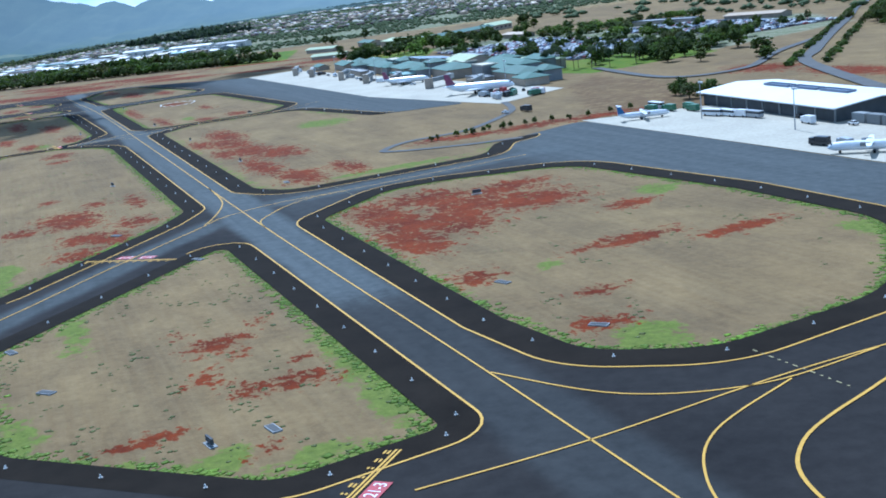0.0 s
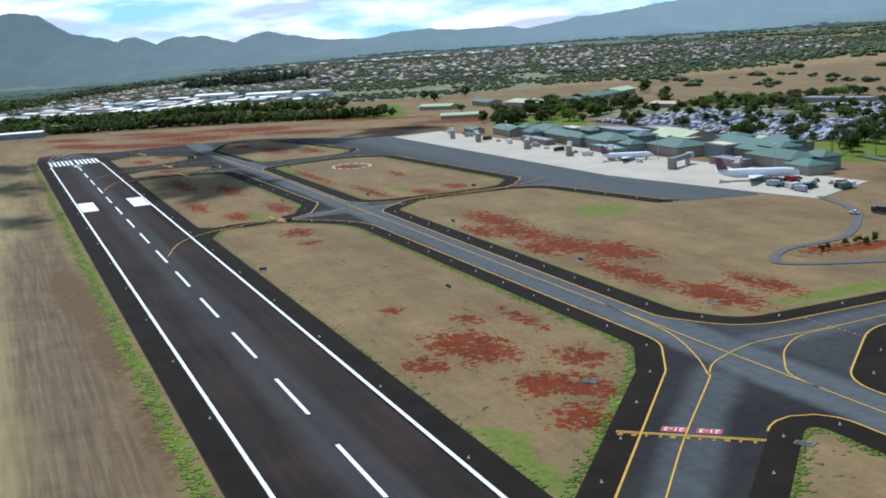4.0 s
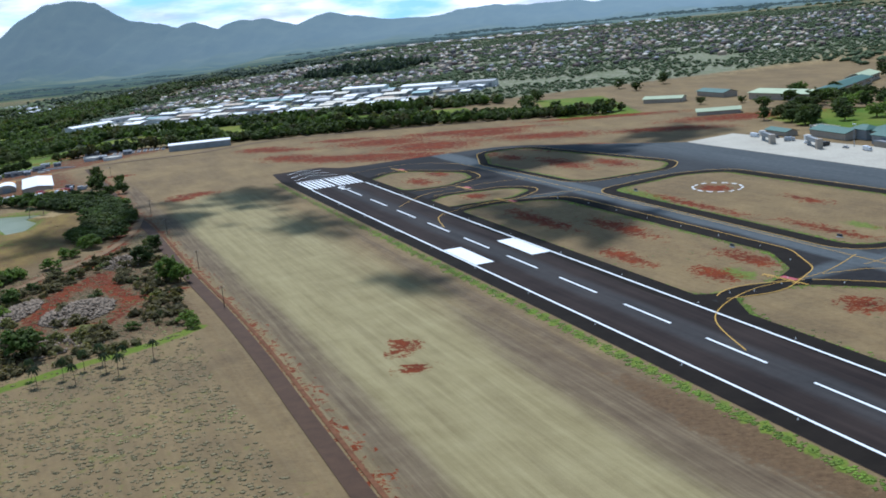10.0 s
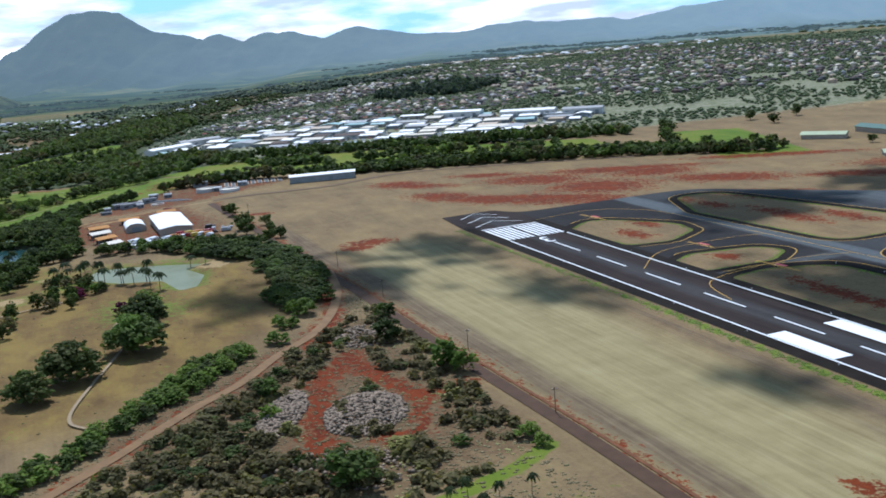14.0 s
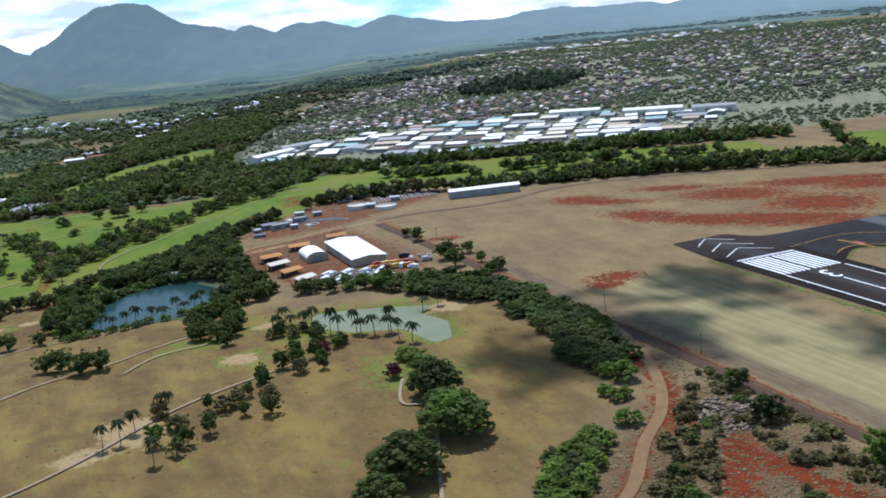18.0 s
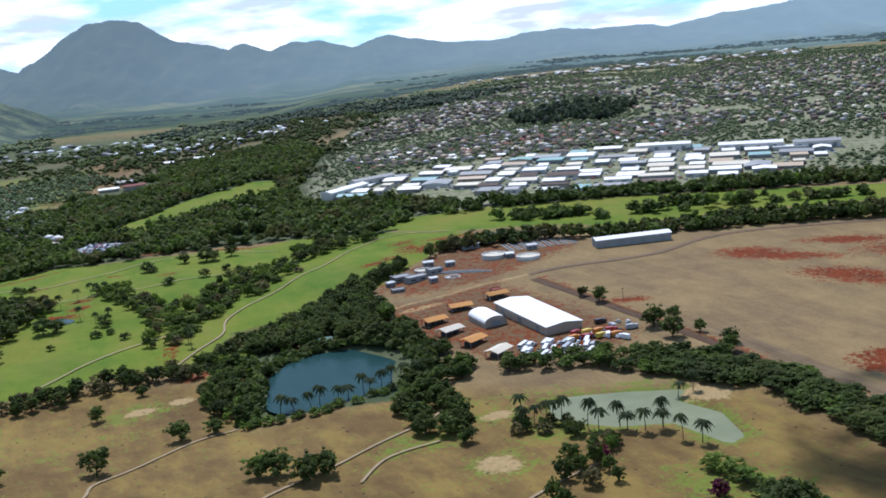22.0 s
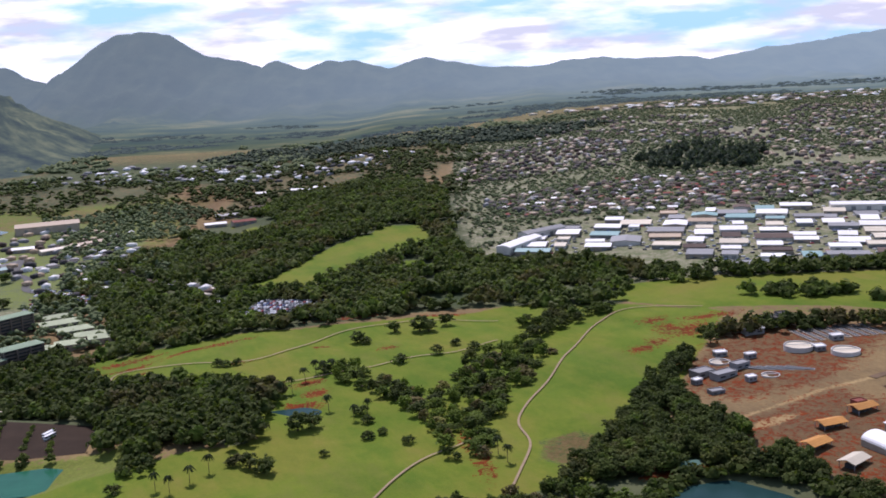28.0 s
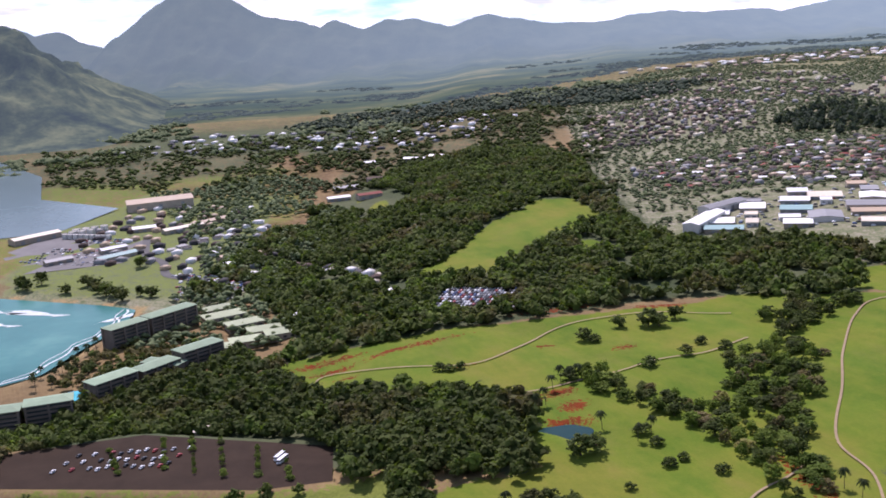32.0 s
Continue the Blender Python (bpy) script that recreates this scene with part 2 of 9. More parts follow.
APRON = [(-700, -24, 1), (690, -24, 2), (735, -20, 3), (736, 14, 6), (716, 24, 20), (712, 140, 40), (640, 196, 30), (606, 222, 2), (300, 224, 2), (214, 240, 2),
         (200, 238, 4), (214, 196, 20), (296, 180, 18), (299, 126, 14), (280, 107, 12), (64, 106, 12), (48, 114, 12), (49, 182, 12), (68, 194, 20), (84, 238, 6),
         (-420, 243, 1), (-420, 40, 1), (-700, 40, 1)]

# ---- ground ----
PI2 = 2 * math.pi


def blob(x, y, cx, cy, rx, ry, deg=0.0):
    """1 at the middle of an ellipse, 0.5 on its rim, falling to 0 outside."""
    c, s = math.cos(radians(deg)), math.sin(radians(deg))
    u, v = (x - cx) * c + (y - cy) * s, -(x - cx) * s + (y - cy) * c
    r = np.sqrt((u / rx) ** 2 + (v / ry) ** 2)
    return np.clip(1.5 - r, 0, 1) * (r < 1.5)


def edge_distance(x, y, pts, closed=True):
    best = np.full(np.shape(x), 1e9)
    n = len(pts)
    for i in range(n if closed else n - 1):
        (x0, y0), (x1, y1) = pts[i][:2], pts[(i + 1) % n][:2]
        dx, dy = x1 - x0, y1 - y0
        t = np.clip(((x - x0) * dx + (y - y0) * dy) / (dx * dx + dy * dy + 1e-9), 0, 1)
        best = np.minimum(best, np.hypot(x - x0 - t * dx, y - y0 - t * dy))
    return best


def inside(x, y, pts):
    hit = np.zeros(np.shape(x), bool)
    n = len(pts)
    for i in range(n):
        (x0, y0), (x1, y1) = pts[i][:2], pts[(i + 1) % n][:2]
        cross = ((y0 > y) != (y1 > y)) & (x < (x1 - x0) * (y - y0) / (y1 - y0 + 1e-12) + x0)
        hit ^= cross
    return hit


def zone(x, y, pts, soft=8.0):
    """1 well inside an outline, 0.5 on it, 0 outside."""
    d = edge_distance(x, y, pts) * np.where(inside(x, y, pts), 1, -1)
    return np.clip(0.5 + d / (2 * soft), 0, 1)


def track(x, y, pts, width, soft=2.0):
    return np.clip(0.5 + (width / 2 - edge_distance(x, y, pts, False)) / (2 * soft), 0, 1)


def axis(lo, core_lo, core_hi, hi, fine, growth=1.10, most=60.0):
    out = list(np.arange(core_lo, core_hi + 1e-6, fine))
    s, p = fine, core_hi
    while p < hi:
        s = min(s * growth, most)
        p += s
        out.append(p)
    s, p = fine, core_lo
    low = []
    while p > lo:
        s = min(s * growth, most)
        p -= s
        low.append(p)
    return np.array(low[::-1] + out)


# outlines in metres
BAY = [(-1306, 1245), (-1280, 1268), (-1270, 1325), (-1258, 1370), (-1262, 1420), (-1296, 1438), (-1395, 1478), (-1900, 1600), (-2600, 1300), (-1500, 1130)]
HARBOUR = [(-1425, 1890), (-1450, 1765), (-1560, 1725), (-1900, 1850), (-2300, 2100), (-1800, 2420), (-1640, 2200), (-1560, 1990)]
POND_W = [(-776, 915), (-769, 864), (-746, 862), (-727, 877), (-707, 890), (-710, 932), (-741, 955), (-768, 946)]
POND_E = [(-646, 836), (-643, 814), (-622, 801), (-600, 800), (-584, 775), (-577, 782), (-580, 807), (-594, 824), (-588, 837), (-612, 839)]
POND_S = [(-952, 1081), (-942, 1072), (-934, 1086), (-944, 1092), (-966, 1090)]
LAGOON = [(-1124, 1030), (-1100, 1034), (-1074, 1041), (-1046, 1052), (-1034, 1044), (-1034, 1028), (-1060, 1008), (-1116, 1004)]
FAIRWAYS = [
    [(-834, 1050), (-830, 975), (-812, 965), (-792, 1031), (-767, 1078), (-722, 1170), (-676, 1222), (-692, 1241), (-739, 1258), (-776, 1183), (-811, 1102)],
    [(-1116, 1243), (-1080, 1187), (-994, 1157), (-948, 1183), (-897, 1166), (-822, 1200), (-815, 1247), (-868, 1290), (-902, 1268), (-957, 1256), (-1058, 1244)],
    [(-961, 1068), (-940, 1113), (-897, 1164), (-866, 1147), (-862, 1105), (-895, 1064), (-932, 1028), (-955, 1030)],
    [(-1040, 1000), (-996, 998), (-952, 1030), (-868, 1020), (-862, 974), (-900, 945), (-940, 920), (-1080, 900), (-1120, 960)],
    [(-722, 1272), (-690, 1243), (-604, 1216), (-571, 1196), (-464, 1219), (-397, 1213), (-330, 1225), (-340, 1280), (-526, 1315), (-640, 1320), (-717, 1322)],
    [(-1046, 1418), (-1014, 1470), (-976, 1586), (-924, 1684), (-900, 1672), (-874, 1560), (-912, 1516), (-948, 1456), (-982, 1402), (-1020, 1388)],
]
DRY_LINKS = [(-520, 690), (-556, 590), (-640, 520), (-900, 560), (-960, 800), (-930, 900), (-880, 940), (-800, 930), (-770, 850), (-700, 870), (-640, 845), (-560, 830), (-532, 770)]
SCRUB = [(-395, 490), (-330, 350), (-420, 300), (-620, 420), (-556, 560), (-528, 640), (-500, 690), (-503, 760), (-470, 690), (-440, 610)]
TOWN = [(-840, 1480), (-700, 1330), (-560, 1330), (-330, 1330), (250, 1500), (700, 1900), (500, 3000), (-200, 3300), (-700, 2900), (-860, 2400), (-860, 1800)]
FOREST = [(-1160, 1150), (-1120, 1255), (-1050, 1260), (-955, 1275), (-860, 1310), (-740, 1275), (-725, 1340), (-840, 1480), (-860, 1560), (-870, 1900), (-950, 2100),
          (-1100, 2000), (-1200, 1700), (-1230, 1450), (-1160, 1420), (-1110, 1290)]
LOT = [(-1226, 1070), (-1236, 1112), (-1168, 1130), (-1063, 1102), (-1058, 1060), (-1092, 1054)]
GOLF = [(-1120, 1255), (-1100, 1190), (-1000, 1140), (-965, 1040), (-1100, 990), (-1100, 890), (-940, 900), (-880, 950), (-800, 965), (-740, 1080), (-680, 1225), (-740, 1275), (-820, 1300), (-960, 1270)]
WORKS = [(-742, 1080), (-725, 1128), (-678, 1190), (-600, 1168), (-600, 1140), (-640, 1092), (-670, 1062), (-716, 1050)]
DIRT_TRACK = [(-566, 490), (-546, 542), (-537, 568), (-528, 595), (-518, 618), (-511, 648), (-502, 675), (-499, 707), (-502, 746), (-512, 790)]
DITCH = [(-300, 305), (-320, 351), (-361, 449), (-383, 502), (-410, 563), (-447, 642), (-500, 760), (-530, 815), (-572, 912), (-600, 970), (-638, 1052)]


def height(x, y):
    """The land: flat airfield, falling to the golf links, the bay and the harbour."""
    x, y = np.asarray(x, float), np.asarray(y, float)
    h = -12.0 * step01(-600, -860, x) * step01(700, 900, y)
    h = h - 17.0 * step01(-980, -1160, x)
    h = h + 6.0 * step01(1300, 1700, y) * step01(-1100, -800, x)
    roll = step01(-640, -760, x) * step01(2600, 2000, y)
    h = h + roll * 0.9 * (np.sin(x / 23.0 + 1.3) * np.sin(y / 31.0) + 0.6 * np.sin(x / 11.0 + y / 17.0))
    for pond in (POND_W, POND_E, POND_S, LAGOON):
        if np.size(x) > 1:
            near = edge_distance(x, y, pond) < 16
            near |= inside(x, y, pond)
            if near.any():
                h = np.where(near, h - 2.2 * zone(x, y, pond, 5.0), h)
    if np.size(x) > 1:
        h = h - 7.0 * zone(x, y, BAY, 9.0) - 5.0 * zone(x, y, HARBOUR, 8.0)
    if np.size(x) > 1:
        flat = np.clip(2.6 * zone(x, y, LOT, 14.0), 0, 1)
        h = h * (1 - flat) + -21.0 * flat
    far = step01(2600, 4300, y)
    return h + far * 5.0


xs = axis(-3600, -1180, 190, 3000, 3.3)
ys = axis(-500, 95, 1290, 5000, 3.3)
GX, GY = np.meshgrid(xs, ys)
GZ = height(GX, GY)


def ground_z(x, y):
    i = min(max(int(np.searchsorted(xs, x)) - 1, 0), len(xs) - 2)
    j = min(max(int(np.searchsorted(ys, y)) - 1, 0), len(ys) - 2)
    u, v = (x - xs[i]) / (xs[i + 1] - xs[i]), (y - ys[j]) / (ys[j + 1] - ys[j])
    return float((GZ[j, i] * (1 - u) + GZ[j, i + 1] * u) * (1 - v) + (GZ[j + 1, i] * (1 - u) + GZ[j + 1, i + 1] * u) * v)


def plan_xy(a, b):
    return O_X + D_X * a + D_Y * b, O_Y + D_Y * a - D_X * b


def spots(items, base):
    """Soft patches (a, b, along, across) in airfield plan coordinates."""
    for a, b, ra, rb in items:
        cx, cy = plan_xy(a, b)
        base = np.maximum(base, blob(GX, GY, cx, cy, rb, ra, math.degrees(TURN)))
    return base


Z0 = np.zeros_like(GX)
A_ = (GX - O_X) * D_X + (GY - O_Y) * D_Y
B_ = (GX - O_X) * D_Y - (GY - O_Y) * D_X
# bare red soil
red = spots([(66, 48, 16, 9), (58, 33, 7, 5), (30, 50, 9, 6), (24, 56, 9, 6), (7, 47, 8, 6), (44, 66, 8, 5), (84, 70, 14, 2.5), (111, 44, 4, 3), (90, 58, 6, 3)], Z0)
red = spots([(-127, 71, 4, 5), (-126, 63, 4, 3), (-117, 57, 4, 2), (-98, 63, 4, 6), (-106, 64, 2, 2), (-89, 73, 2, 1.5), (-88, 56, 2, 2), (-152, 60, 2, 2.5), (-138, 44, 2, 6), (-117, 75, 2, 2)], red)
red = spots([(225, 128, 24, 7), (195, 124, 22, 7), (160, 126, 20, 8), (140, 134, 18, 8), (110, 119, 26, 5), (72, 124, 18, 7), (76, 142, 14, 5), (162, 115, 16, 4), (205, 113, 14, 4)], red)
red = spots([(-14, 122, 15, 7), (-30, 124, 14, 9), (-50, 119, 16, 7), (-5, 140, 11, 12), (-24, 145, 12, 12), (-32, 160, 12, 12), (-10, 162, 8, 12), (-89, 154, 4, 12), (-92, 117, 5, 5),
             (-135, 121, 4, 5), (-118, 130, 3, 4), (-58, 172, 4, 6), (-99, 176, 3, 10), (-40, 133, 14, 10)], red)
red = spots([(328, 66, 16, 5), (316, 44, 12, 5), (255, 56, 9, 6), (230, 54, 5, 4), (322, 136, 10, 5), (455, 140, 10, 6), (330, 155, 10, 5), (612, 42, 14, 6), (632, 60, 12, 5), (536, 46, 9, 5), (452, 42, 30, 5), (410, 60, 28, 5), (360, 34, 16, 4), (600, 130, 30, 7), (575, 150, 22, 6), (652, 120, 16, 5), (345, 116, 30, 3), (430, 110, 40, 3), (400, 150, 16, 3)], red)
red = spots([(156, -88, 4, 3.5), (146, -84, 2.5, 5), (152, -74, 3, 3), (162, -75, 2, 2.5), (161, -80, 2, 3), (122, -89, 3, 4), (134, -107, 3.5, 3), (121, -95, 2.5, 3), (141, -78, 2, 2), (138, -90, 2, 3), (128, -100, 2, 2), (301, -79, 4, 2)], red)
for cx, cy, rx, ry, dg in ((-499, 858, 14, 9, 20), (-504, 845, 9, 8, 0), (-487, 1060, 30, 10, -20), (-440, 985, 34, 10, -10), (-385, 965, 46, 12, -25), (-345, 935, 36, 13, -25), (-330, 1075, 60, 10, -8),
                           (-275, 1000, 40, 18, -20), (-250, 915, 40, 16, -30), (-190, 975, 40, 12, -20), (-339, 505, 4, 7, 20), (-334, 482, 5, 4, 0),
                           (-590, 985, 9, 6, 0), (-220, 1090, 60, 10, -10), (-130, 1010, 50, 20, -10)):
    red = np.maximum(red, blob(GX, GY, cx, cy, rx, ry, dg))
red = np.maximum(red, track(GX, GY, [(x_ + 4.4, y_ + 1.9) for x_, y_ in DITCH], 3.2, 2.4) * 0.62)
red = np.maximum(red, track(GX, GY, DIRT_TRACK, 7.0, 2.5) * 0.62)
for pts, w in (([(-483, 646), (-489, 613), (-486, 581), (-480, 552), (-472, 540)], 10), ([(-483, 640), (-474, 622), (-464, 609), (-452, 590)], 9), ([(-453, 582), (-450, 562), (-462, 558)], 6), ([(-505, 745), (-497, 700), (-498, 660)], 8),
               ([(-452, 596), (-444, 600), (-436, 606)], 7)):
    red = np.maximum(red, track(GX, GY, pts, w, 2.5))
for cx, cy, rx, ry in ((-722, 1196, 8, 14), (-765, 968, 12, 6), (-792, 925, 10, 14), (-820, 940, 8, 8), (-1085, 1240, 20, 5), (-1020, 1244, 20, 4), (-870, 1290, 16, 4), (-708, 1190, 16, 12), (-690, 1218, 20, 6),
                       (-945, 1095, 10, 5), (-728, 1222, 9, 7), (-745, 1161, 9, 6), (-1000, 1190, 6, 3), (-735, 1170, 8, 8), (-850, 1010, 4, 30)):
    red = np.maximum(red, 0.8 * blob(GX, GY, cx, cy, rx, ry, 10))
for cx, cy, rx, ry, dg in ((-1081, 1221, 17, 3.5, 12), (-1044, 1239, 15, 3, 28), (-940, 1291, 24, 4, 13), (-1066, 1205, 7, 2.5, 10), (-950, 1220, 5, 2.5, 10), (-902, 1207, 7, 3, 10), (-941, 1116, 7, 5, 30), (-946, 1136, 9, 5, 30)):
    red = np.maximum(red, 0.95 * blob(GX, GY, cx, cy, rx, ry, dg))
red = np.maximum(red, 0.40 * zone(GX, GY, WORKS, 8))
for cx, cy, rx, ry, dg in ((-501, 1075, 20, 14, -20), (-465, 1004, 26, 14, -35), (-430, 975, 34, 15, -25), (-395, 960, 34, 17, -25), (-400, 1050, 36, 22, -20), (-358, 1000, 34, 28, -25), (-436, 1090, 26, 10, -12), (-350, 1072, 36, 14, -14), (-317, 1050, 30, 20, -10)):
    red = np.maximum(red, 1.0 * blob(GX, GY, cx, cy, rx, ry, dg))
red = spots([(96, 200, 5, 16), (94, 225, 6, 22), (90, 250, 6, 16), (100, 184, 6, 10)], red)
# fields of red earth beyond the cargo road
red = spots([(148, 371, 20, 14), (93, 375, 26, 12), (30, 378, 30, 12)], red)
# mown and watered grass
lush = Z0.copy()
for f in FAIRWAYS:
    lush = np.maximum(lush, zone(GX, GY, f, 4.0))
for pts, w in (([(-486, 470), (-475, 481), (-462, 490), (-446, 508), (-434, 519), (-423, 531), (-414, 545)], 6), ([(-932, 815), (-915, 870)], 40), ([(-870, 1500), (-850, 1460)], 22), ([(-1155, 1190), (-1130, 1200)], 14)):
    lush = np.maximum(lush, track(GX, GY, pts, w, 3.0))
lush = np.maximum(lush, zone(GX, GY, [(-905, 1500), (-905, 1440), (-880, 1460)], 5))
lush = np.maximum(lush, 0.9 * zone(GX, GY, [plan_xy(*p) for p in ((300, 315), (240, 330), (250, 420), (420, 470), (560, 420), (420, 360))], 10))
lush = np.maximum(lush, 0.9 * zone(GX, GY, [plan_xy(*p) for p in ((560, 300), (700, 330), (640, 400), (520, 340))], 10))
lush = np.maximum(lush, 0.8 * zone(GX, GY, [plan_xy(*p) for p in ((800, 230), (1000, 300), (960, 360), (780, 300))], 12))
lush = np.maximum(lush, zone(GX, GY, GOLF, 8.0))
lush = np.maximum(lush, zone(GX, GY, [(-750, 1292), (-688, 1236), (-650, 1330), (-730, 1334)], 6.0))
# weeds and yellow-green rough
weed = Z0.copy()
for k, pts in INFIELDS.items():
    loop = [plan_xy(p.x, p.y) for p in rounded(pts, 10)]
    rim = edge_distance(GX, GY, loop)
    weed = np.maximum(weed, 0.78 * np.clip(1 - rim / 3.4, 0, 1))
j2 = [plan_xy(p.x, p.y) for p in rounded([(232, 190), (296, 180), (299, 126), (280, 107), (64, 106), (48, 114), (49, 182), (68, 194)], 12)]
weed = np.maximum(weed, 0.6 * np.clip(1 - edge_distance(GX, GY, j2, False) / 6, 0, 1))
weed = spots([(4, 28, 10, 4), (-12, 26, 10, 3), (-151, 54, 4, 4), (-157, 66, 3, 5), (-62, 40, 24, 2.5), (-124, 28, 8, 3), (-120, 80, 26, 3), (-146, 79, 10, 3), (215, 172, 14, 12), (56, 150, 4, 24),
              (-48, 186, 6, 6), (-146, 124, 7, 6), (-95, 132, 3, 3), (-120, 192, 10, 4), (310, 50, 10, 5), (340, 130, 12, 3), (470, 108, 30, 4)], weed)
weed = np.maximum(weed, 0.34 * zone(GX, GY, [(-790, 900), (-640, 780), (-560, 835), (-640, 860), (-740, 850)], 14))
weed = np.maximum(weed, 0.28 * zone(GX, GY, [(-930, 780), (-820, 820), (-800, 870), (-930, 880)], 14))
weed = np.maximum(weed, 0.7 * np.clip(1.2 - edge_distance(GX, GY, POND_E) / 9, 0, 1))
weed = np.maximum(weed, 0.8 * zone(GX, GY, [(-640, 848), (-600, 850), (-545, 860), (-560, 846)], 4))
weed = np.maximum(weed, 0.2 * zone(GX, GY, SCRUB, 10))
weed = np.maximum(weed, 0.78 * zone(GX, GY, GOLF, 10))
weed = np.maximum(weed, 0.9 * zone(GX, GY, [(-1210, 1066), (-1110, 1052), (-1058, 1054), (-1020, 1062), (-1010, 990), (-1220, 990)], 8))
weed = np.maximum(weed, 0.35 * zone(GX, GY, [(-300, 1140), (-560, 1160), (-700, 1180), (-700, 1240), (-300, 1240)], 10))
weed = np.maximum(weed, 0.16 * zone(GX, GY, DRY_LINKS, 12))
for cx, cy, rx, ry in ((-668, 771, 16, 16), (-667, 824, 15, 11), (-590, 735, 26, 30), (-835, 890, 22, 16), (-640, 800, 26, 12), (-700, 800, 22, 14)):
    weed = np.maximum(weed, 0.62 * blob(GX, GY, cx, cy, rx, ry, 20))
# dark scrub, thatch and tilled earth, and cloud shade painted on one infield
dark = Z0.copy()
dark = np.maximum(dark, 0.78 * zone(GX, GY, [(-480, 700), (-440, 612), (-412, 545), (-470, 505), (-560, 560), (-528, 640), (-500, 690)], 12))
dark = np.maximum(dark, 0.2 * zone(GX, GY, SCRUB, 12))
dark = spots([(200, -36, 44, 5), (115, -31, 30, 5), (48, -30, 30, 3), (178, -32, 50, 5)], dark * 1.0)
# this infield's cloud shade, put into the ground colour
dark = np.maximum(dark, 0.3 * zone(GX, GY, [plan_xy(*p) for p in ((330, 24), (505, 22), (500, 74), (330, 70))], 8))
dark = np.maximum(dark, 0.6 * zone(GX, GY, [plan_xy(*p) for p in ((60, 246), (100, 246), (200, 290), (240, 330), (150, 330), (60, 330))], 8))
# shade-loving forest floor
wood = Z0.copy()
for f in (FOREST, [(-870, 960), (-800, 945), (-770, 855), (-700, 862), (-690, 930), (-720, 985), (-790, 1080), (-860, 1150), (-880, 1060)],
          [(-690, 1290), (-560, 1320), (-330, 1300), (-320, 1340), (-560, 1345), (-720, 1350)], [(-1230, 1120), (-1040, 1070), (-960, 1030), (-960, 1120), (-1080, 1180), (-1200, 1260), (-1260, 1200)]):
    wood = np.maximum(wood, zone(GX, GY, f, 8))
wood = np.maximum(wood, 0.50 * zone(GX, GY, [(-900, 1900), (-3600, 2000), (-3600, 4400), (-600, 4400), (-600, 3000), (-800, 2400)], 40))
wood = np.maximum(wood, 0.55 * zone(GX, GY, [(-1600, 2060), (-1420, 1960), (-1250, 1900), (-1150, 2100), (-1250, 2600), (-1800, 2600)], 30))
wood = np.maximum(wood, 0.52 * step01(2300, 2900, GY))
wood = np.maximum(wood, 0.82 * zone(GX, GY, [(-1640, 2340), (-1440, 2300), (-1180, 2280), (-1150, 2460), (-1280, 2680), (-1620, 2680)], 40))
wood = np.maximum(wood, 0.85 * zone(GX, GY, [(-900, 1420), (-740, 1330), (-690, 1330), (-800, 1480), (-836, 1640), (-836, 1900), (-900, 2000)], 16))
weed = np.maximum(weed, 0.34 * step01(2300, 2900, GY))
# built-up ground
town = np.maximum(0.85 * zone(GX, GY, TOWN, 20), 0.9 * zone(GX, GY, [(-1240, 1400), (-1160, 1420), (-1200, 1600), (-1230, 1900), (-1420, 1980), (-1460, 1700), (-1400, 1480)], 10))
town = np.maximum(town, 0.8 * zone(GX, GY, [plan_xy(*p) for p in ((420, 380), (640, 380), (640, 480), (420, 620), (300, 560), (250, 380))], 8))
# sand and pale earth
sand = Z0.copy()
for cx, cy, rx, ry in ((-668, 771, 8, 9), (-667, 824, 7, 5), (-580, 830, 12, 10), (-690, 690, 12, 16), (-700, 668, 10, 8), (-835, 890, 8, 6), (-818, 902, 7, 5), (-706, 1015, 16, 5)):
    sand = np.maximum(sand, blob(GX, GY, cx, cy, rx, ry, 30))
for pts, w in (([(-772, 972), (-761, 985), (-743, 1006), (-713, 1028), (-671, 1054), (-640, 1066)], 3.5), ([(-1306, 1245), (-1280, 1268), (-1270, 1325), (-1258, 1370), (-1262, 1420), (-1296, 1438), (-1395, 1478)], 12),
               ([(-772, 972), (-790, 980)], 5)):
    sand = np.maximum(sand, track(GX, GY, pts, w, 2.5))
field = zone(GX, GY, [plan_xy(*p) for p in ((-600, -40), (660, -40), (690, -80), (500, -170), (-600, -150))], 30)
straw = field * np.clip(1.7 - np.abs(B_ + 74) / 30.0, 0, 1)
thatch = np.clip(1.2 - np.abs(B_ + 46) / 15.0, 0, 1) * step01(-260, 60, A_) * step01(420, 230, A_)
thatch = np.maximum(thatch, 0.75 * np.clip(1.1 - np.abs(B_ + 36) / 9.0, 0, 1) * step01(660, 420, A_))
thatch = np.maximum(thatch, 0.8 * np.clip(1.2 - edge_distance(GX, GY, [(x_ + 12, y_ + 5) for x_, y_ in DITCH], False) / 11.0, 0, 1) * step01(1000, 880, GY))
verge_m = np.clip(1.25 - np.abs(B_ + 27.0) / 2.1, 0, 1) * step01(640, 420, A_)
verge_m = np.maximum(verge_m, 0.62 * np.clip(1.3 - np.abs(B_ + 26.8) / 2.2, 0, 1) * (A_ < 690))
sand = np.maximum(sand, 0.25 * zone(GX, GY, [(-1000, 2650), (-700, 2500), (-640, 2700), (-960, 2800)], 30))
sand = np.maximum(sand, 0.55 * zone(GX, GY, [(-150, 1350), (500, 1500), (700, 1700), (100, 1560)], 30))
sand = np.maximum(sand, 0.41 * step01(2350, 2900, GY))
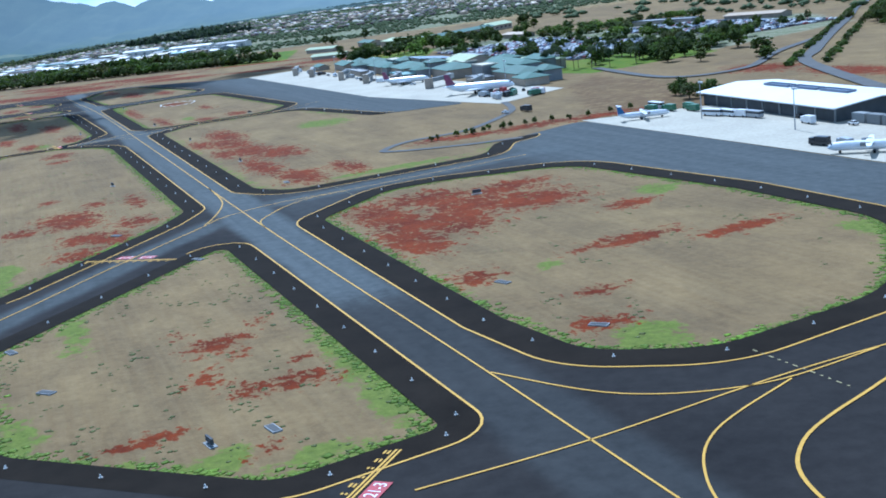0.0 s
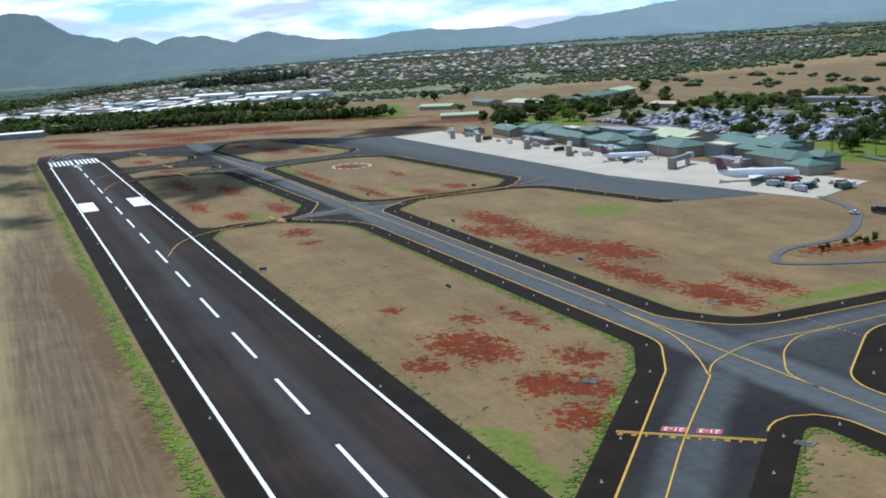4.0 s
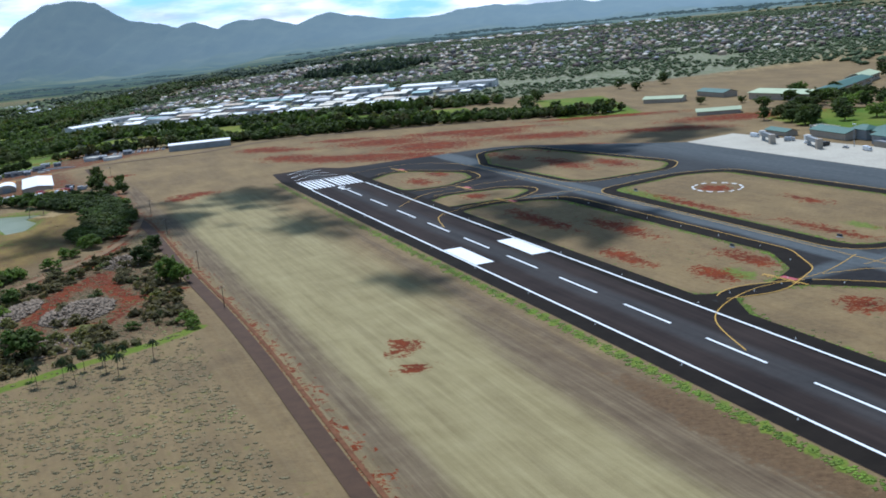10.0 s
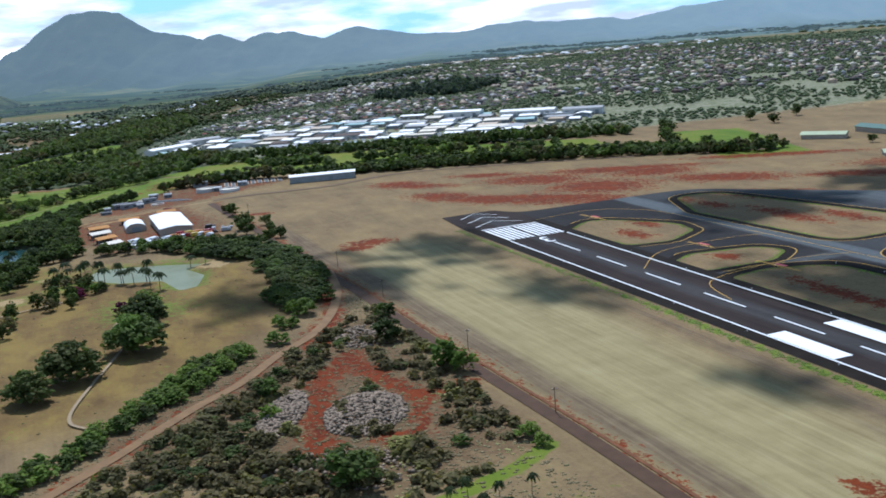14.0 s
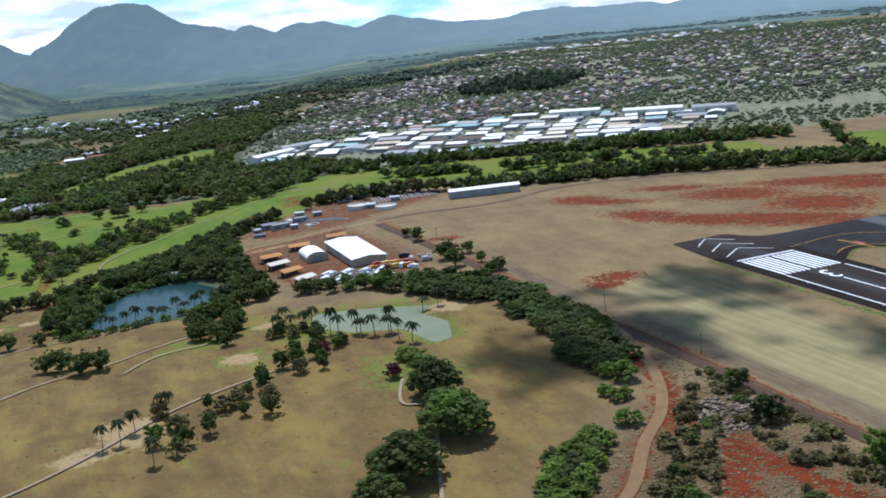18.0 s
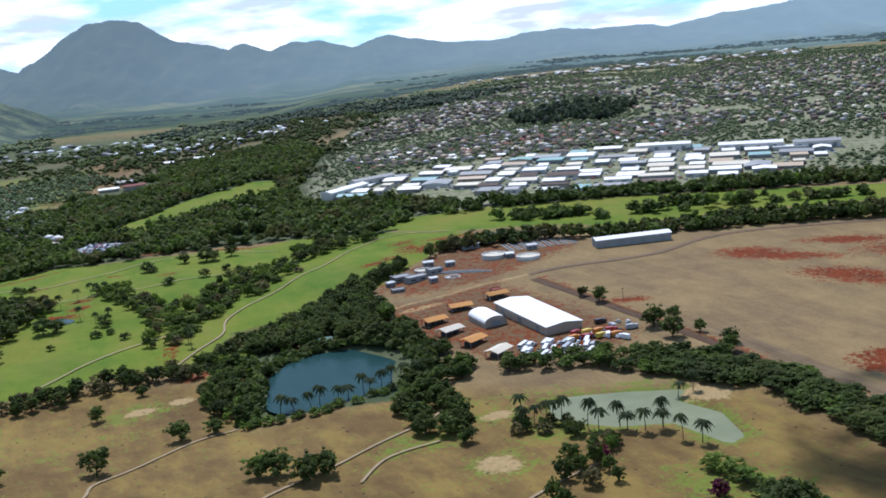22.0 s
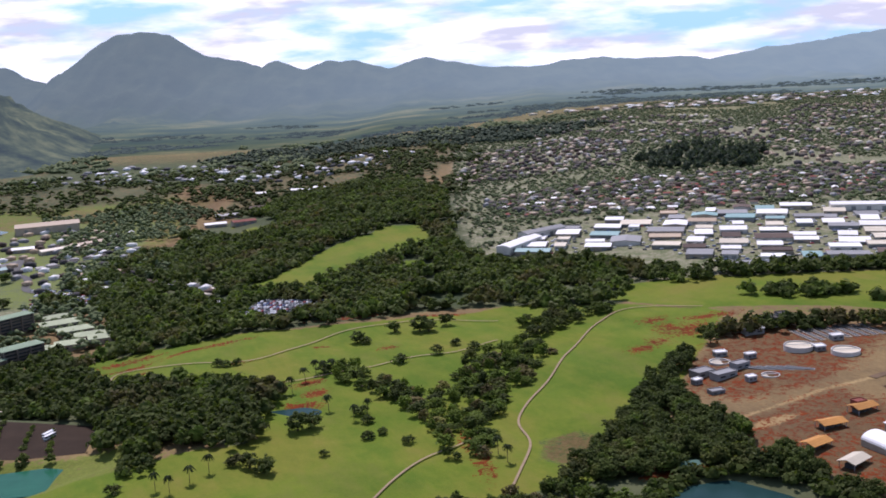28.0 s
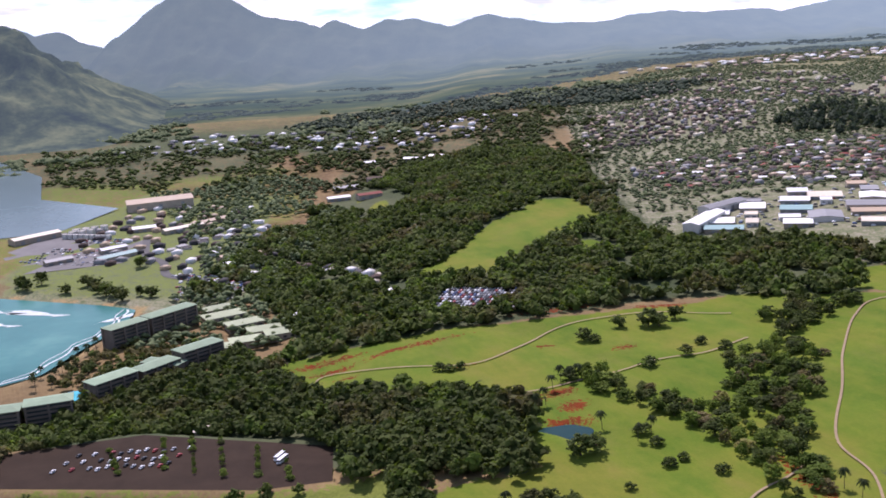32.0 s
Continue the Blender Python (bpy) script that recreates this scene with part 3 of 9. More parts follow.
barn = zone(GX, GY, [(-743, 995), (-715, 1027), (-661, 1058), (-617, 973), (-595, 927), (-609, 895), (-660, 894), (-712, 960)], 8)
dark = np.maximum(dark, 0.85 * barn)
dark = np.maximum(dark, 0.7 * zone(GX, GY, [(-822, 1000), (-806, 982), (-784, 990), (-782, 1022), (-800, 1035), (-818, 1026)], 8))
dark = np.maximum(dark, 0.8 * zone(GX, GY, WORKS, 10))
for cl in ([(-1224, 1670), (-1220, 1768), (-1163, 1760), (-1166, 1692)], [(-1407, 1972), (-1389, 2052), (-1303, 2036), (-1250, 1919), (-1315, 1915)], [(-1260, 1900), (-1180, 1900), (-1180, 2200), (-1280, 2250)]):
    dark = np.maximum(dark, 0.6 * zone(GX, GY, cl, 10))
    wood = wood * (1 - zone(GX, GY, cl, 10))
weed = np.maximum(weed, 0.6 * zone(GX, GY, [(-1640, 2080), (-1560, 1760), (-1400, 1490), (-1290, 1450), (-1190, 1430), (-1180, 1600), (-1200, 2150)], 12))
lush = np.maximum(lush, zone(GX, GY, [(-1134, 1806), (-1090, 1755), (-1088, 1794), (-1128, 1835)], 5))
lush = lush * (1 - 0.9 * zone(GX, GY, [(-822, 1000), (-806, 982), (-784, 990), (-782, 1022), (-800, 1035), (-818, 1026)], 8))
red = np.maximum(red, 0.36 * barn)
soil_rgba = np.stack([red, lush, dark, sand], -1)
turf_rgba = np.stack([straw, thatch, verge_m, Z0], -1)
land_rgba = np.stack([weed, wood, town, np.clip(zone(GX, GY, DRY_LINKS, 12), 0, 1)], -1)

# material of the land
m_ground, n, l, s = material("land", 0.95, 0.1)
pos = n.new("ShaderNodeTexCoord").outputs["Object"]


def masks(name):
    at = n.new("ShaderNodeVertexColor")
    at.layer_name = name
    sp = n.new("ShaderNodeSeparateColor")
    l.new(at.outputs["Color"], sp.inputs[0])
    return [*sp.outputs, at.outputs["Alpha"]]


k_red, k_lush, k_dark, k_sand = masks("soil")
k_weed, k_wood, k_town, k_links = masks("land")
k_straw, k_thatch, k_verge, _ = masks("turf")
# coordinates across and along the runway
g_ac, g_al, g_xy = n.new("ShaderNodeVectorMath"), n.new("ShaderNodeVectorMath"), n.new("ShaderNodeCombineXYZ")
for nd, vec, slot in ((g_ac, (D_Y, -D_X, 0), 0), (g_al, (D_X, D_Y, 0), 1)):
    nd.operation = "DOT_PRODUCT"
    l.new(pos, nd.inputs[0])
    nd.inputs[1].default_value = vec
    l.new(nd.outputs["Value"], g_xy.inputs[slot])
mown = g_xy.outputs[0]
n_big = noise_node(n, l, 0.011, 5.0, 0.6, pos)
n_wide = noise_node(n, l, 0.028, 5.0, 0.7, mown, (1.6, 0.55, 1.0))
n_mid = noise_node(n, l, 0.075, 6.0, 0.65, pos)
n_fine = noise_node(n, l, 0.55, 5.0, 0.7, pos)
n_tiny = noise_node(n, l, 2.6, 3.0, 0.7, pos)
n_mow = noise_node(n, l, 0.10, 4.0, 0.65, mown, (7.0, 0.22, 1.0))
n_rut = noise_node(n, l, 0.10, 3.0, 0.6, mown, (2.2, 0.12, 1.0))
n_coarse = noise_node(n, l, 0.22, 6.0, 0.72, pos)
n_rag0 = calc(n, l, "ADD", calc(n, l, "MULTIPLY", n_mid, 0.25), calc(n, l, "ADD", calc(n, l, "MULTIPLY", n_coarse, 0.4), calc(n, l, "MULTIPLY", n_fine, 0.35)))
n_rag = calc(n, l, "ADD", calc(n, l, "MULTIPLY", calc(n, l, "SUBTRACT", n_rag0, 0.5), 4.5), 0.5)


n_st1 = noise_node(n, l, 0.34, 5.0, 0.75, mown, (1.4, 0.5, 1.0))
n_streak = calc(n, l, "ADD", calc(n, l, "MULTIPLY", calc(n, l, "SUBTRACT", calc(n, l, "ADD", calc(n, l, "MULTIPLY", n_st1, 0.65), calc(n, l, "MULTIPLY", n_fine, 0.35)), 0.5), 4.2), 0.5)


n_blot = calc(n, l, "ADD", calc(n, l, "MULTIPLY", n_streak, 0.4), calc(n, l, "MULTIPLY", n_rag, 0.6))


def ragged(mask, lo, hi, amount, src=None):
    """A mask whose rim is broken up by the noise."""
    v = calc(n, l, "ADD", mask, calc(n, l, "MULTIPLY", calc(n, l, "SUBTRACT", src or n_rag, 0.5), amount))
    m = n.new("ShaderNodeMapRange")
    m.interpolation_type = "SMOOTHSTEP"
    m.inputs[1].default_value, m.inputs[2].default_value = lo, hi
    l.new(v, m.inputs[0])
    # nothing where the mask itself is nought
    return calc(n, l, "MULTIPLY", m.outputs[0], calc(n, l, "GREATER_THAN", mask, 0.02))


dry = ramp(n, l, n_big, ((0.32, (0.118, 0.096, 0.062)), (0.5, (0.160, 0.138, 0.084)), (0.68, (0.198, 0.176, 0.104))))
dry = mix(n, l, 0.5, dry, ramp(n, l, n_mid, ((0.3, (0.082, 0.068, 0.050)), (0.55, (0.158, 0.138, 0.096)), (0.75, (0.220, 0.198, 0.134)))))
dry = mix(n, l, 0.28, dry, ramp(n, l, n_fine, ((0.3, (0.052, 0.044, 0.032)), (0.7, (0.225, 0.200, 0.138)))))
dry = mix(n, l, 1.0, dry, (1.38, 1.08, 0.74), "MULTIPLY")
dry = mix(n, l, 0.5, dry, ramp(n, l, n_wide, ((0.38, (0.62, 0.58, 0.56)), (0.6, (1.18, 1.14, 1.02)))), "MULTIPLY")
dry = mix(n, l, 0.16, dry, ramp(n, l, n_mow, ((0.35, (0.090, 0.076, 0.050)), (0.65, (0.205, 0.184, 0.118)))))
links = mix(n, l, 0.3, ramp(n, l, n_mid, ((0.3, (0.096, 0.068, 0.030)), (0.7, (0.232, 0.180, 0.066)))), dry)
links = mix(n, l, 0.45, links, ramp(n, l, n_wide, ((0.40, (0.070, 0.046, 0.028)), (0.5, (0.138, 0.100, 0.048)), (0.60, (0.235, 0.192, 0.062)))))
links = mix(n, l, 1.0, links, (0.98, 0.84, 0.60), "MULTIPLY")
straw_c = ramp(n, l, n_mid, ((0.3, (0.215, 0.168, 0.072)), (0.5, (0.285, 0.232, 0.104)), (0.72, (0.350, 0.292, 0.145))))
straw_c = mix(n, l, 0.45, straw_c, ramp(n, l, n_rut, ((0.36, (0.190, 0.148, 0.070)), (0.52, (0.280, 0.228, 0.106)), (0.66, (0.345, 0.288, 0.145)))))
straw_c = mix(n, l, 0.22, straw_c, ramp(n, l, n_mow, ((0.38, (0.120, 0.098, 0.052)), (0.62, (0.300, 0.258, 0.140)))))
dry = mix(n, l, calc(n, l, "MULTIPLY", ragged(k_straw, 0.1, 0.9, 0.5, n_rut), 0.95), dry, straw_c)
thatch_c = mix(n, l, 0.6, ramp(n, l, n_mow, ((0.38, (0.060, 0.038, 0.022)), (0.5, (0.128, 0.084, 0.048)), (0.63, (0.220, 0.165, 0.092)))), ramp(n, l, n_mid, ((0.3, (0.085, 0.058, 0.036)), (0.7, (0.175, 0.132, 0.080)))))
dry = mix(n, l, calc(n, l, "MULTIPLY", ragged(k_thatch, 0.25, 0.85, 0.8, n_rut), 0.9), dry, thatch_c)
col = mix(n, l, calc(n, l, "MULTIPLY", k_links, 0.9), dry, links)
wood_c = mix(n, l, 0.5, ramp(n, l, n_mid, ((0.3, (0.020, 0.034, 0.014)), (0.7, (0.075, 0.092, 0.038)))), ramp(n, l, n_big, ((0.35, (0.035, 0.055, 0.024)), (0.65, (0.13, 0.135, 0.07)))))
col = mix(n, l, ragged(k_wood, 0.35, 0.6, 0.5), col, wood_c)
town_c = ramp(n, l, n_rag, ((0.25, (0.105, 0.128, 0.060)), (0.5, (0.180, 0.185, 0.102)), (0.75, (0.275, 0.250, 0.180))))
col = mix(n, l, ragged(k_town, 0.3, 0.6, 0.5), col, town_c)
weed_c = ramp(n, l, n_fine, ((0.3, (0.070, 0.108, 0.012)), (0.7, (0.160, 0.205, 0.028))))
col = mix(n, l, calc(n, l, "MULTIPLY", ragged(k_weed, 0.36, 0.68, 1.1), 0.82), col, weed_c)
dark_c = ramp(n, l, n_fine, ((0.3, (0.066, 0.037, 0.017)), (0.7, (0.158, 0.096, 0.046))))
col = mix(n, l, calc(n, l, "MULTIPLY", ragged(k_dark, 0.3, 0.75, 0.9), 0.85), col, dark_c)
lush_c = mix(n, l, 0.6, ramp(n, l, n_mid, ((0.32, (0.074, 0.112, 0.007)), (0.68, (0.170, 0.192, 0.014)))), ramp(n, l, n_fine, ((0.3, (0.058, 0.098, 0.008)), (0.7, (0.132, 0.168, 0.016)))))
lush_c = mix(n, l, 0.42, lush_c, ramp(n, l, n_big, ((0.38, (0.040, 0.108, 0.008)), (0.5, (0.112, 0.172, 0.014)), (0.62, (0.205, 0.182, 0.032)))))
lush_c = mix(n, l, 0.24, lush_c, ramp(n, l, n_wide, ((0.40, (0.055, 0.120, 0.008)), (0.52, (0.160, 0.172, 0.022)), (0.62, (0.215, 0.168, 0.046)))))
col = mix(n, l, ragged(k_lush, 0.42, 0.58, 0.25), col, lush_c)
verge_c = mix(n, l, 0.5, ramp(n, l, n_mid, ((0.35, (0.070, 0.112, 0.010)), (0.65, (0.165, 0.215, 0.020)))), ramp(n, l, n_fine, ((0.3, (0.080, 0.112, 0.012)), (0.7, (0.180, 0.235, 0.026)))))
col = mix(n, l, calc(n, l, "MULTIPLY", ragged(k_verge, 0.35, 0.62, 0.55), 0.92), col, verge_c)
sand_c = ramp(n, l, n_fine, ((0.3, (0.25, 0.172, 0.076)), (0.7, (0.36, 0.262, 0.124))))
col = mix(n, l, ragged(k_sand, 0.35, 0.75, 0.7), col, sand_c)
stain_c = ramp(n, l, n_coarse, ((0.34, (0.150, 0.062, 0.022)), (0.66, (0.265, 0.120, 0.042))))
col = mix(n, l, calc(n, l, "MULTIPLY", ragged(k_red, 0.15, 1.0, 0.9), 0.42), col, stain_c)
red_c = mix(n, l, 0.5, ramp(n, l, n_fine, ((0.34, (0.044, 0.006, 0.002)), (0.66, (0.180, 0.028, 0.005)))), ramp(n, l, n_mid, ((0.36, (0.056, 0.008, 0.002)), (0.64, (0.208, 0.042, 0.007)))))
col = mix(n, l, calc(n, l, "MULTIPLY", ragged(calc(n, l, "MULTIPLY", k_red, 0.92), 0.44, 0.58, 2.3, n_blot), 0.97), col, red_c)
col = mix(n, l, 0.22, col, ramp(n, l, n_tiny, ((0.3, 0.3), (0.7, 1.0))), "MULTIPLY")
l.new(col, s.inputs["Base Color"])
bump(n, l, s, n_fine, 0.35, 0.6)

nx, ny = len(xs), len(ys)
me = bpy.data.meshes.new("ground")
v = np.stack([GX, GY, GZ], -1).reshape(-1, 3)
i = np.arange(nx * ny).reshape(ny, nx)
q = np.stack([i[:-1, :-1], i[:-1, 1:], i[1:, 1:], i[1:, :-1]], -1).reshape(-1, 4)
me.vertices.add(len(v))
me.vertices.foreach_set("co", v.ravel())
me.loops.add(q.size)
me.loops.foreach_set("vertex_index", q.ravel())
me.polygons.add(len(q))
me.polygons.foreach_set("loop_start", np.arange(0, q.size, 4))
me.update(calc_edges=True)
me.polygons.foreach_set("use_smooth", [True] * len(q))
for key, val in (("soil", soil_rgba), ("land", land_rgba), ("turf", turf_rgba)):
    at = me.color_attributes.new(key, "FLOAT_COLOR", "POINT")
    at.data.foreach_set("color", np.clip(val, 0, 1).astype(np.float32).reshape(-1))
me.materials.append(m_ground)
ground = tagged(new("ground", me), "dry tan grassland with red soil, green fairways and woods", "ground", kind="structure")

# ---- mountains ----
CREST = [(-3700, 60), (-3000, 160), (-2700, 185), (-2581, 138), (-2507, 152), (-2448, 118), (-2358, 86), (-2290, 72), (-2256, 68), (-2224, 134), (-2192, 164), (-2150, 196), (-2118, 226), (-2060, 246), (-1975, 248), (-1890, 238), (-1832, 198), (-1785, 172), (-1700, 150),
         (-1605, 134), (-1552, 103), (-1500, 128), (-1390, 90), (-1315, 112), (-1213, 110), (-1088, 74), (-960, 112), (-876, 92), (-700, 64), (-530, 60), (-420, 80), (-300, 86), (-187, 74), (0, 68),
         (82, 52), (286, 84), (376, 90), (647, 122), (870, 145), (1300, 180), (2100, 260), (3200, 330)]
MX = np.linspace(-3700, 3200, 560)
MS = np.concatenate([np.linspace(0, 0.4, 36)[:-1], np.linspace(0.4, 1, 90)])
MXX, MSS = np.meshgrid(MX, MS)
# the plain begins to rise nearer by on the harbour's side
start = 2780.0 + 420.0 * step01(-1100, -350, MXX)
MYY = start + (4900.0 - start) * MSS
cx_, cz_ = np.array([c[0] for c in CREST], float), np.array([c[1] for c in CREST], float)
crest = np.interp(MXX, cx_, cz_)
jag = np.array([3.5 * noise.fractal(Vector((x / 24.0, 3.7, 0.3)), 0.8, 2.2, 3) + 7 * noise.fractal(Vector((x / 70.0, 1.7, 0.3)), 0.8, 2.2, 4) + 4 * noise.fractal(Vector((x / 230.0, 7.1, 0.3)), 0.9, 2.0, 3) for x in MX])
crest = crest + 0.7 * jag[None, :] * np.clip(crest / 90.0, 0.4, 1.3)
ND = 2
wob = np.array([[noise.fractal(Vector((MXX[j_, i_] / 210.0, MYY[j_, i_] / 330.0, 0.3)), 0.9, 2.1, 5) for i_ in range(len(MX))] for j_ in range(0, len(MS), ND)])
wob = np.repeat(wob, ND, 0)[:len(MS)]
rib = np.array([[noise.ridged_multi_fractal(Vector((MXX[j_, i_] / 150.0, MYY[j_, i_] / 520.0, 4.7)), 0.9, 2.0, 4, 1.0, 2.0) for i_ in range(len(MX))] for j_ in range(0, len(MS), ND)])
rib = np.repeat(rib, ND, 0)[:len(MS)]
t_up = 0.9 * step01(3560, 4650, MYY) ** 1.8 + 0.1 * np.clip((MYY - start) / (4650 - start), 0, 1)
back = step01(4900, 4660, MYY)
relief = np.sin(np.clip((MYY - 3480) / (4650 - 3480), 0, 1) * math.pi)
MZ = (crest + 7 * wob) * t_up * np.where(MYY > 4650, back * 0.7 + 0.3, 1) + relief * (rib - 1.1) * crest * 0.2 + 1.0
MZ = MZ + height(MXX, MYY) * step01(4500, 3600, MYY) - 4.0 * step01(0.05, 0.0, MSS) + 2.0 * wob * step01(0.02, 0.15, MSS) * step01(0.6, 0.4, MSS)
MZ = np.where(MSS > 0.08, np.maximum(MZ, height(MXX, MYY) + 1.0), MZ)
m_hill, n, l, s = material("mountain_haze", 1.0, 0.0)
hp = n.new("ShaderNodeTexCoord").outputs["Object"]
h1 = noise_node(n, l, 0.004, 7.0, 0.6, hp)
h2 = noise_node(n, l, 0.02, 6.0, 0.6, hp, (1.0, 0.3, 1.0))
h3 = noise_node(n, l, 0.010, 7.0, 0.68, hp, (0.35, 1.0, 1.0))
hc = mix(n, l, 0.5, ramp(n, l, h1, ((0.35, (0.014, 0.024, 0.018)), (0.62, (0.040, 0.050, 0.030)))), ramp(n, l, h2, ((0.35, (0.010, 0.018, 0.014)), (0.65, (0.036, 0.042, 0.027)))))
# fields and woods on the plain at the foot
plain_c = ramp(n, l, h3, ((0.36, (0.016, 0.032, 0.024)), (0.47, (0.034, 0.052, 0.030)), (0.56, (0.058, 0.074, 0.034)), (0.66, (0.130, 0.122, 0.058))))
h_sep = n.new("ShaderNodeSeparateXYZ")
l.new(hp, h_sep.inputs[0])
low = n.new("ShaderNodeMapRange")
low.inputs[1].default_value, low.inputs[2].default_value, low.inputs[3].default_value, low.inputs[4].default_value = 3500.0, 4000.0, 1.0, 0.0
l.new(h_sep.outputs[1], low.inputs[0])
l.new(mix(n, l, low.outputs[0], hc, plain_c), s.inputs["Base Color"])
# haze painted as a blue glow: stronger the farther off, and along the range
haze_glow = n.new("ShaderNodeMapRange")
haze_glow.interpolation_type = "SMOOTHSTEP"
haze_glow.inputs[1].default_value, haze_glow.inputs[2].default_value, haze_glow.inputs[3].default_value, haze_glow.inputs[4].default_value = 2700.0, 4200.0, 0.14, 1.0
l.new(h_sep.outputs[1], haze_glow.inputs[0])
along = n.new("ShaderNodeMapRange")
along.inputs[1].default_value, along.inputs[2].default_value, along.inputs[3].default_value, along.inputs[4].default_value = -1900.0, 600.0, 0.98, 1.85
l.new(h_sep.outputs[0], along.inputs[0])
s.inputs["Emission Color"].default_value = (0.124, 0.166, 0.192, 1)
l.new(calc(n, l, "MULTIPLY", haze_glow.outputs[0], along.outputs[0]), s.inputs["Emission Strength"])


def grid_mesh(name, X, Y, Z, mat):
    ny_, nx_ = X.shape
    me_ = bpy.data.meshes.new(name)
    v_ = np.stack([X, Y, Z], -1).reshape(-1, 3)
    i_ = np.arange(nx_ * ny_).reshape(ny_, nx_)
    q_ = np.stack([i_[:-1, :-1], i_[:-1, 1:], i_[1:, 1:], i_[1:, :-1]], -1).reshape(-1, 4)
    me_.from_pydata(v_.tolist(), [], q_.tolist())
    me_.polygons.foreach_set("use_smooth", [True] * len(q_))
    me_.materials.append(mat)
    return new(name, me_)


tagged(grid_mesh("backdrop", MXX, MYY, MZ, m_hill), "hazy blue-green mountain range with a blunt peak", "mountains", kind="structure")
# the nearer cliff above the harbour
HX, HY = np.meshgrid(np.linspace(-3000, -1640, 150), np.linspace(2450, 3700, 100))
hb = np.array([[noise.ridged_multi_fractal(Vector((x / 260.0, y / 300.0, 2.2)), 0.9, 2.0, 5, 1.0, 2.0) for x in HX[0]] for y in HY[:, 0]])
up = step01(-1590, -1990, HX + 0.18 * (HY - 2900)) ** 1.25 * step01(2450, 2950, HY) * step01(3700, 3200, HY)
HZ = -32 + up * (172 + 70 * (hb - 1.0))
m_cliff, n, l, s = material("cliff_green_hazed", 1.0, 0.0)
hp = n.new("ShaderNodeTexCoord").outputs["Object"]
h1 = noise_node(n, l, 0.012, 9.0, 0.72, hp)
l.new(ramp(n, l, h1, ((0.36, (0.014, 0.022, 0.018)), (0.5, (0.046, 0.060, 0.032)), (0.64, (0.120, 0.128, 0.062)))), s.inputs["Base Color"])
# faint blue emission paints haze over the cliff
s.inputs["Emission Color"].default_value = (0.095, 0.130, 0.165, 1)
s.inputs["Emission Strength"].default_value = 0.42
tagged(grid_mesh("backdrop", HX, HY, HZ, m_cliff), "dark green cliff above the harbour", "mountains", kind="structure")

# ---- water ----
m_pond, n, l, s = material("pond_water", 0.2, 0.05)
w1 = noise_node(n, l, 0.05, 4.0)
l.new(ramp(n, l, w1, ((0.3, (0.012, 0.036, 0.036)), (0.7, (0.018, 0.048, 0.046)))), s.inputs["Base Color"])
bump(n, l, s, noise_node(n, l, 1.3, 3.0), 0.12, 0.15)
m_shallow, n, l, s = material("shallow_pond_water", 0.3, 0.04)
l.new(ramp(n, l, noise_node(n, l, 0.05, 4.0), ((0.3, (0.14, 0.155, 0.085)), (0.7, (0.20, 0.21, 0.125)))), s.inputs["Base Color"])
bump(n, l, s, noise_node(n, l, 1.3, 3.0), 0.12, 0.15)
m_teal, n, l, s = material("teal_lagoon_water", 0.15, 0.1)
l.new(ramp(n, l, noise_node(n, l, 0.05, 4.0), ((0.3, (0.012, 0.078, 0.044)), (0.7, (0.020, 0.108, 0.062)))), s.inputs["Base Color"])
bump(n, l, s, noise_node(n, l, 1.3, 3.0), 0.12, 0.15)
m_sea, n, l, s = material("bay_water", 0.22, 0.15)
w1 = noise_node(n, l, 0.012, 5.0)
l.new(ramp(n, l, w1, ((0.3, (0.022, 0.115, 0.105)), (0.55, (0.045, 0.165, 0.145)), (0.72, (0.09, 0.23, 0.19)))), s.inputs["Base Color"])
bump(n, l, s, noise_node(n, l, 0.35, 4.0), 0.25, 0.4)
m_foam = plain("surf_foam", (0.52, 0.57, 0.56), 0.9, scale=0.25, vary=0.45)


def water(name, outline, z, mat, label, radius=9):
    loop = [Vector(p) for p in outline]
    loop = grown(rounded([(p.x, p.y) for p in loop], radius), 1.5)
    bm = bmesh.new()
    vs = [bm.verts.new((p.x, p.y, z)) for p in loop]
    bmesh.ops.triangle_fill(bm, edges=[bm.edges.new((vs[k - 1], vs[k])) for k in range(len(vs))])
    for f in bm.faces:
        if f.normal.z < 0:
            f.normal_flip()
    return tagged(part(name, bm, mat), label, "water", kind="structure")


def mean_rim(outline):
    return sum(ground_z(*p) for p in outline) / len(outline)


water("water_pond_west", POND_W, mean_rim(POND_W) + 0.1, m_pond, "dark blue-green golf course pond", 14)
water("water_pond_east", POND_E, mean_rim(POND_E) + 0.1, m_shallow, "pale grey-green shallow pond", 9)
water("water_pond_small", POND_S, mean_rim(POND_S) + 0.2, m_pond, "small dark pond beside red rocks", 5)
water("water_lagoon", LAGOON, mean_rim(LAGOON) + 0.2, m_teal, "teal green lagoon beside a parking lot", 6)
water("water_bay", BAY, -30.2, m_sea, "turquoise bay water", 12)
water("water_harbour", HARBOUR, -29.6, plain("harbour_water", (0.11, 0.155, 0.16), 0.2, 0.12, scale=0.02, vary=0.15), "grey harbour water", 8)
SHORE = [(-1306, 1245), (-1281, 1268), (-1271, 1325), (-1259, 1370), (-1263, 1420)]
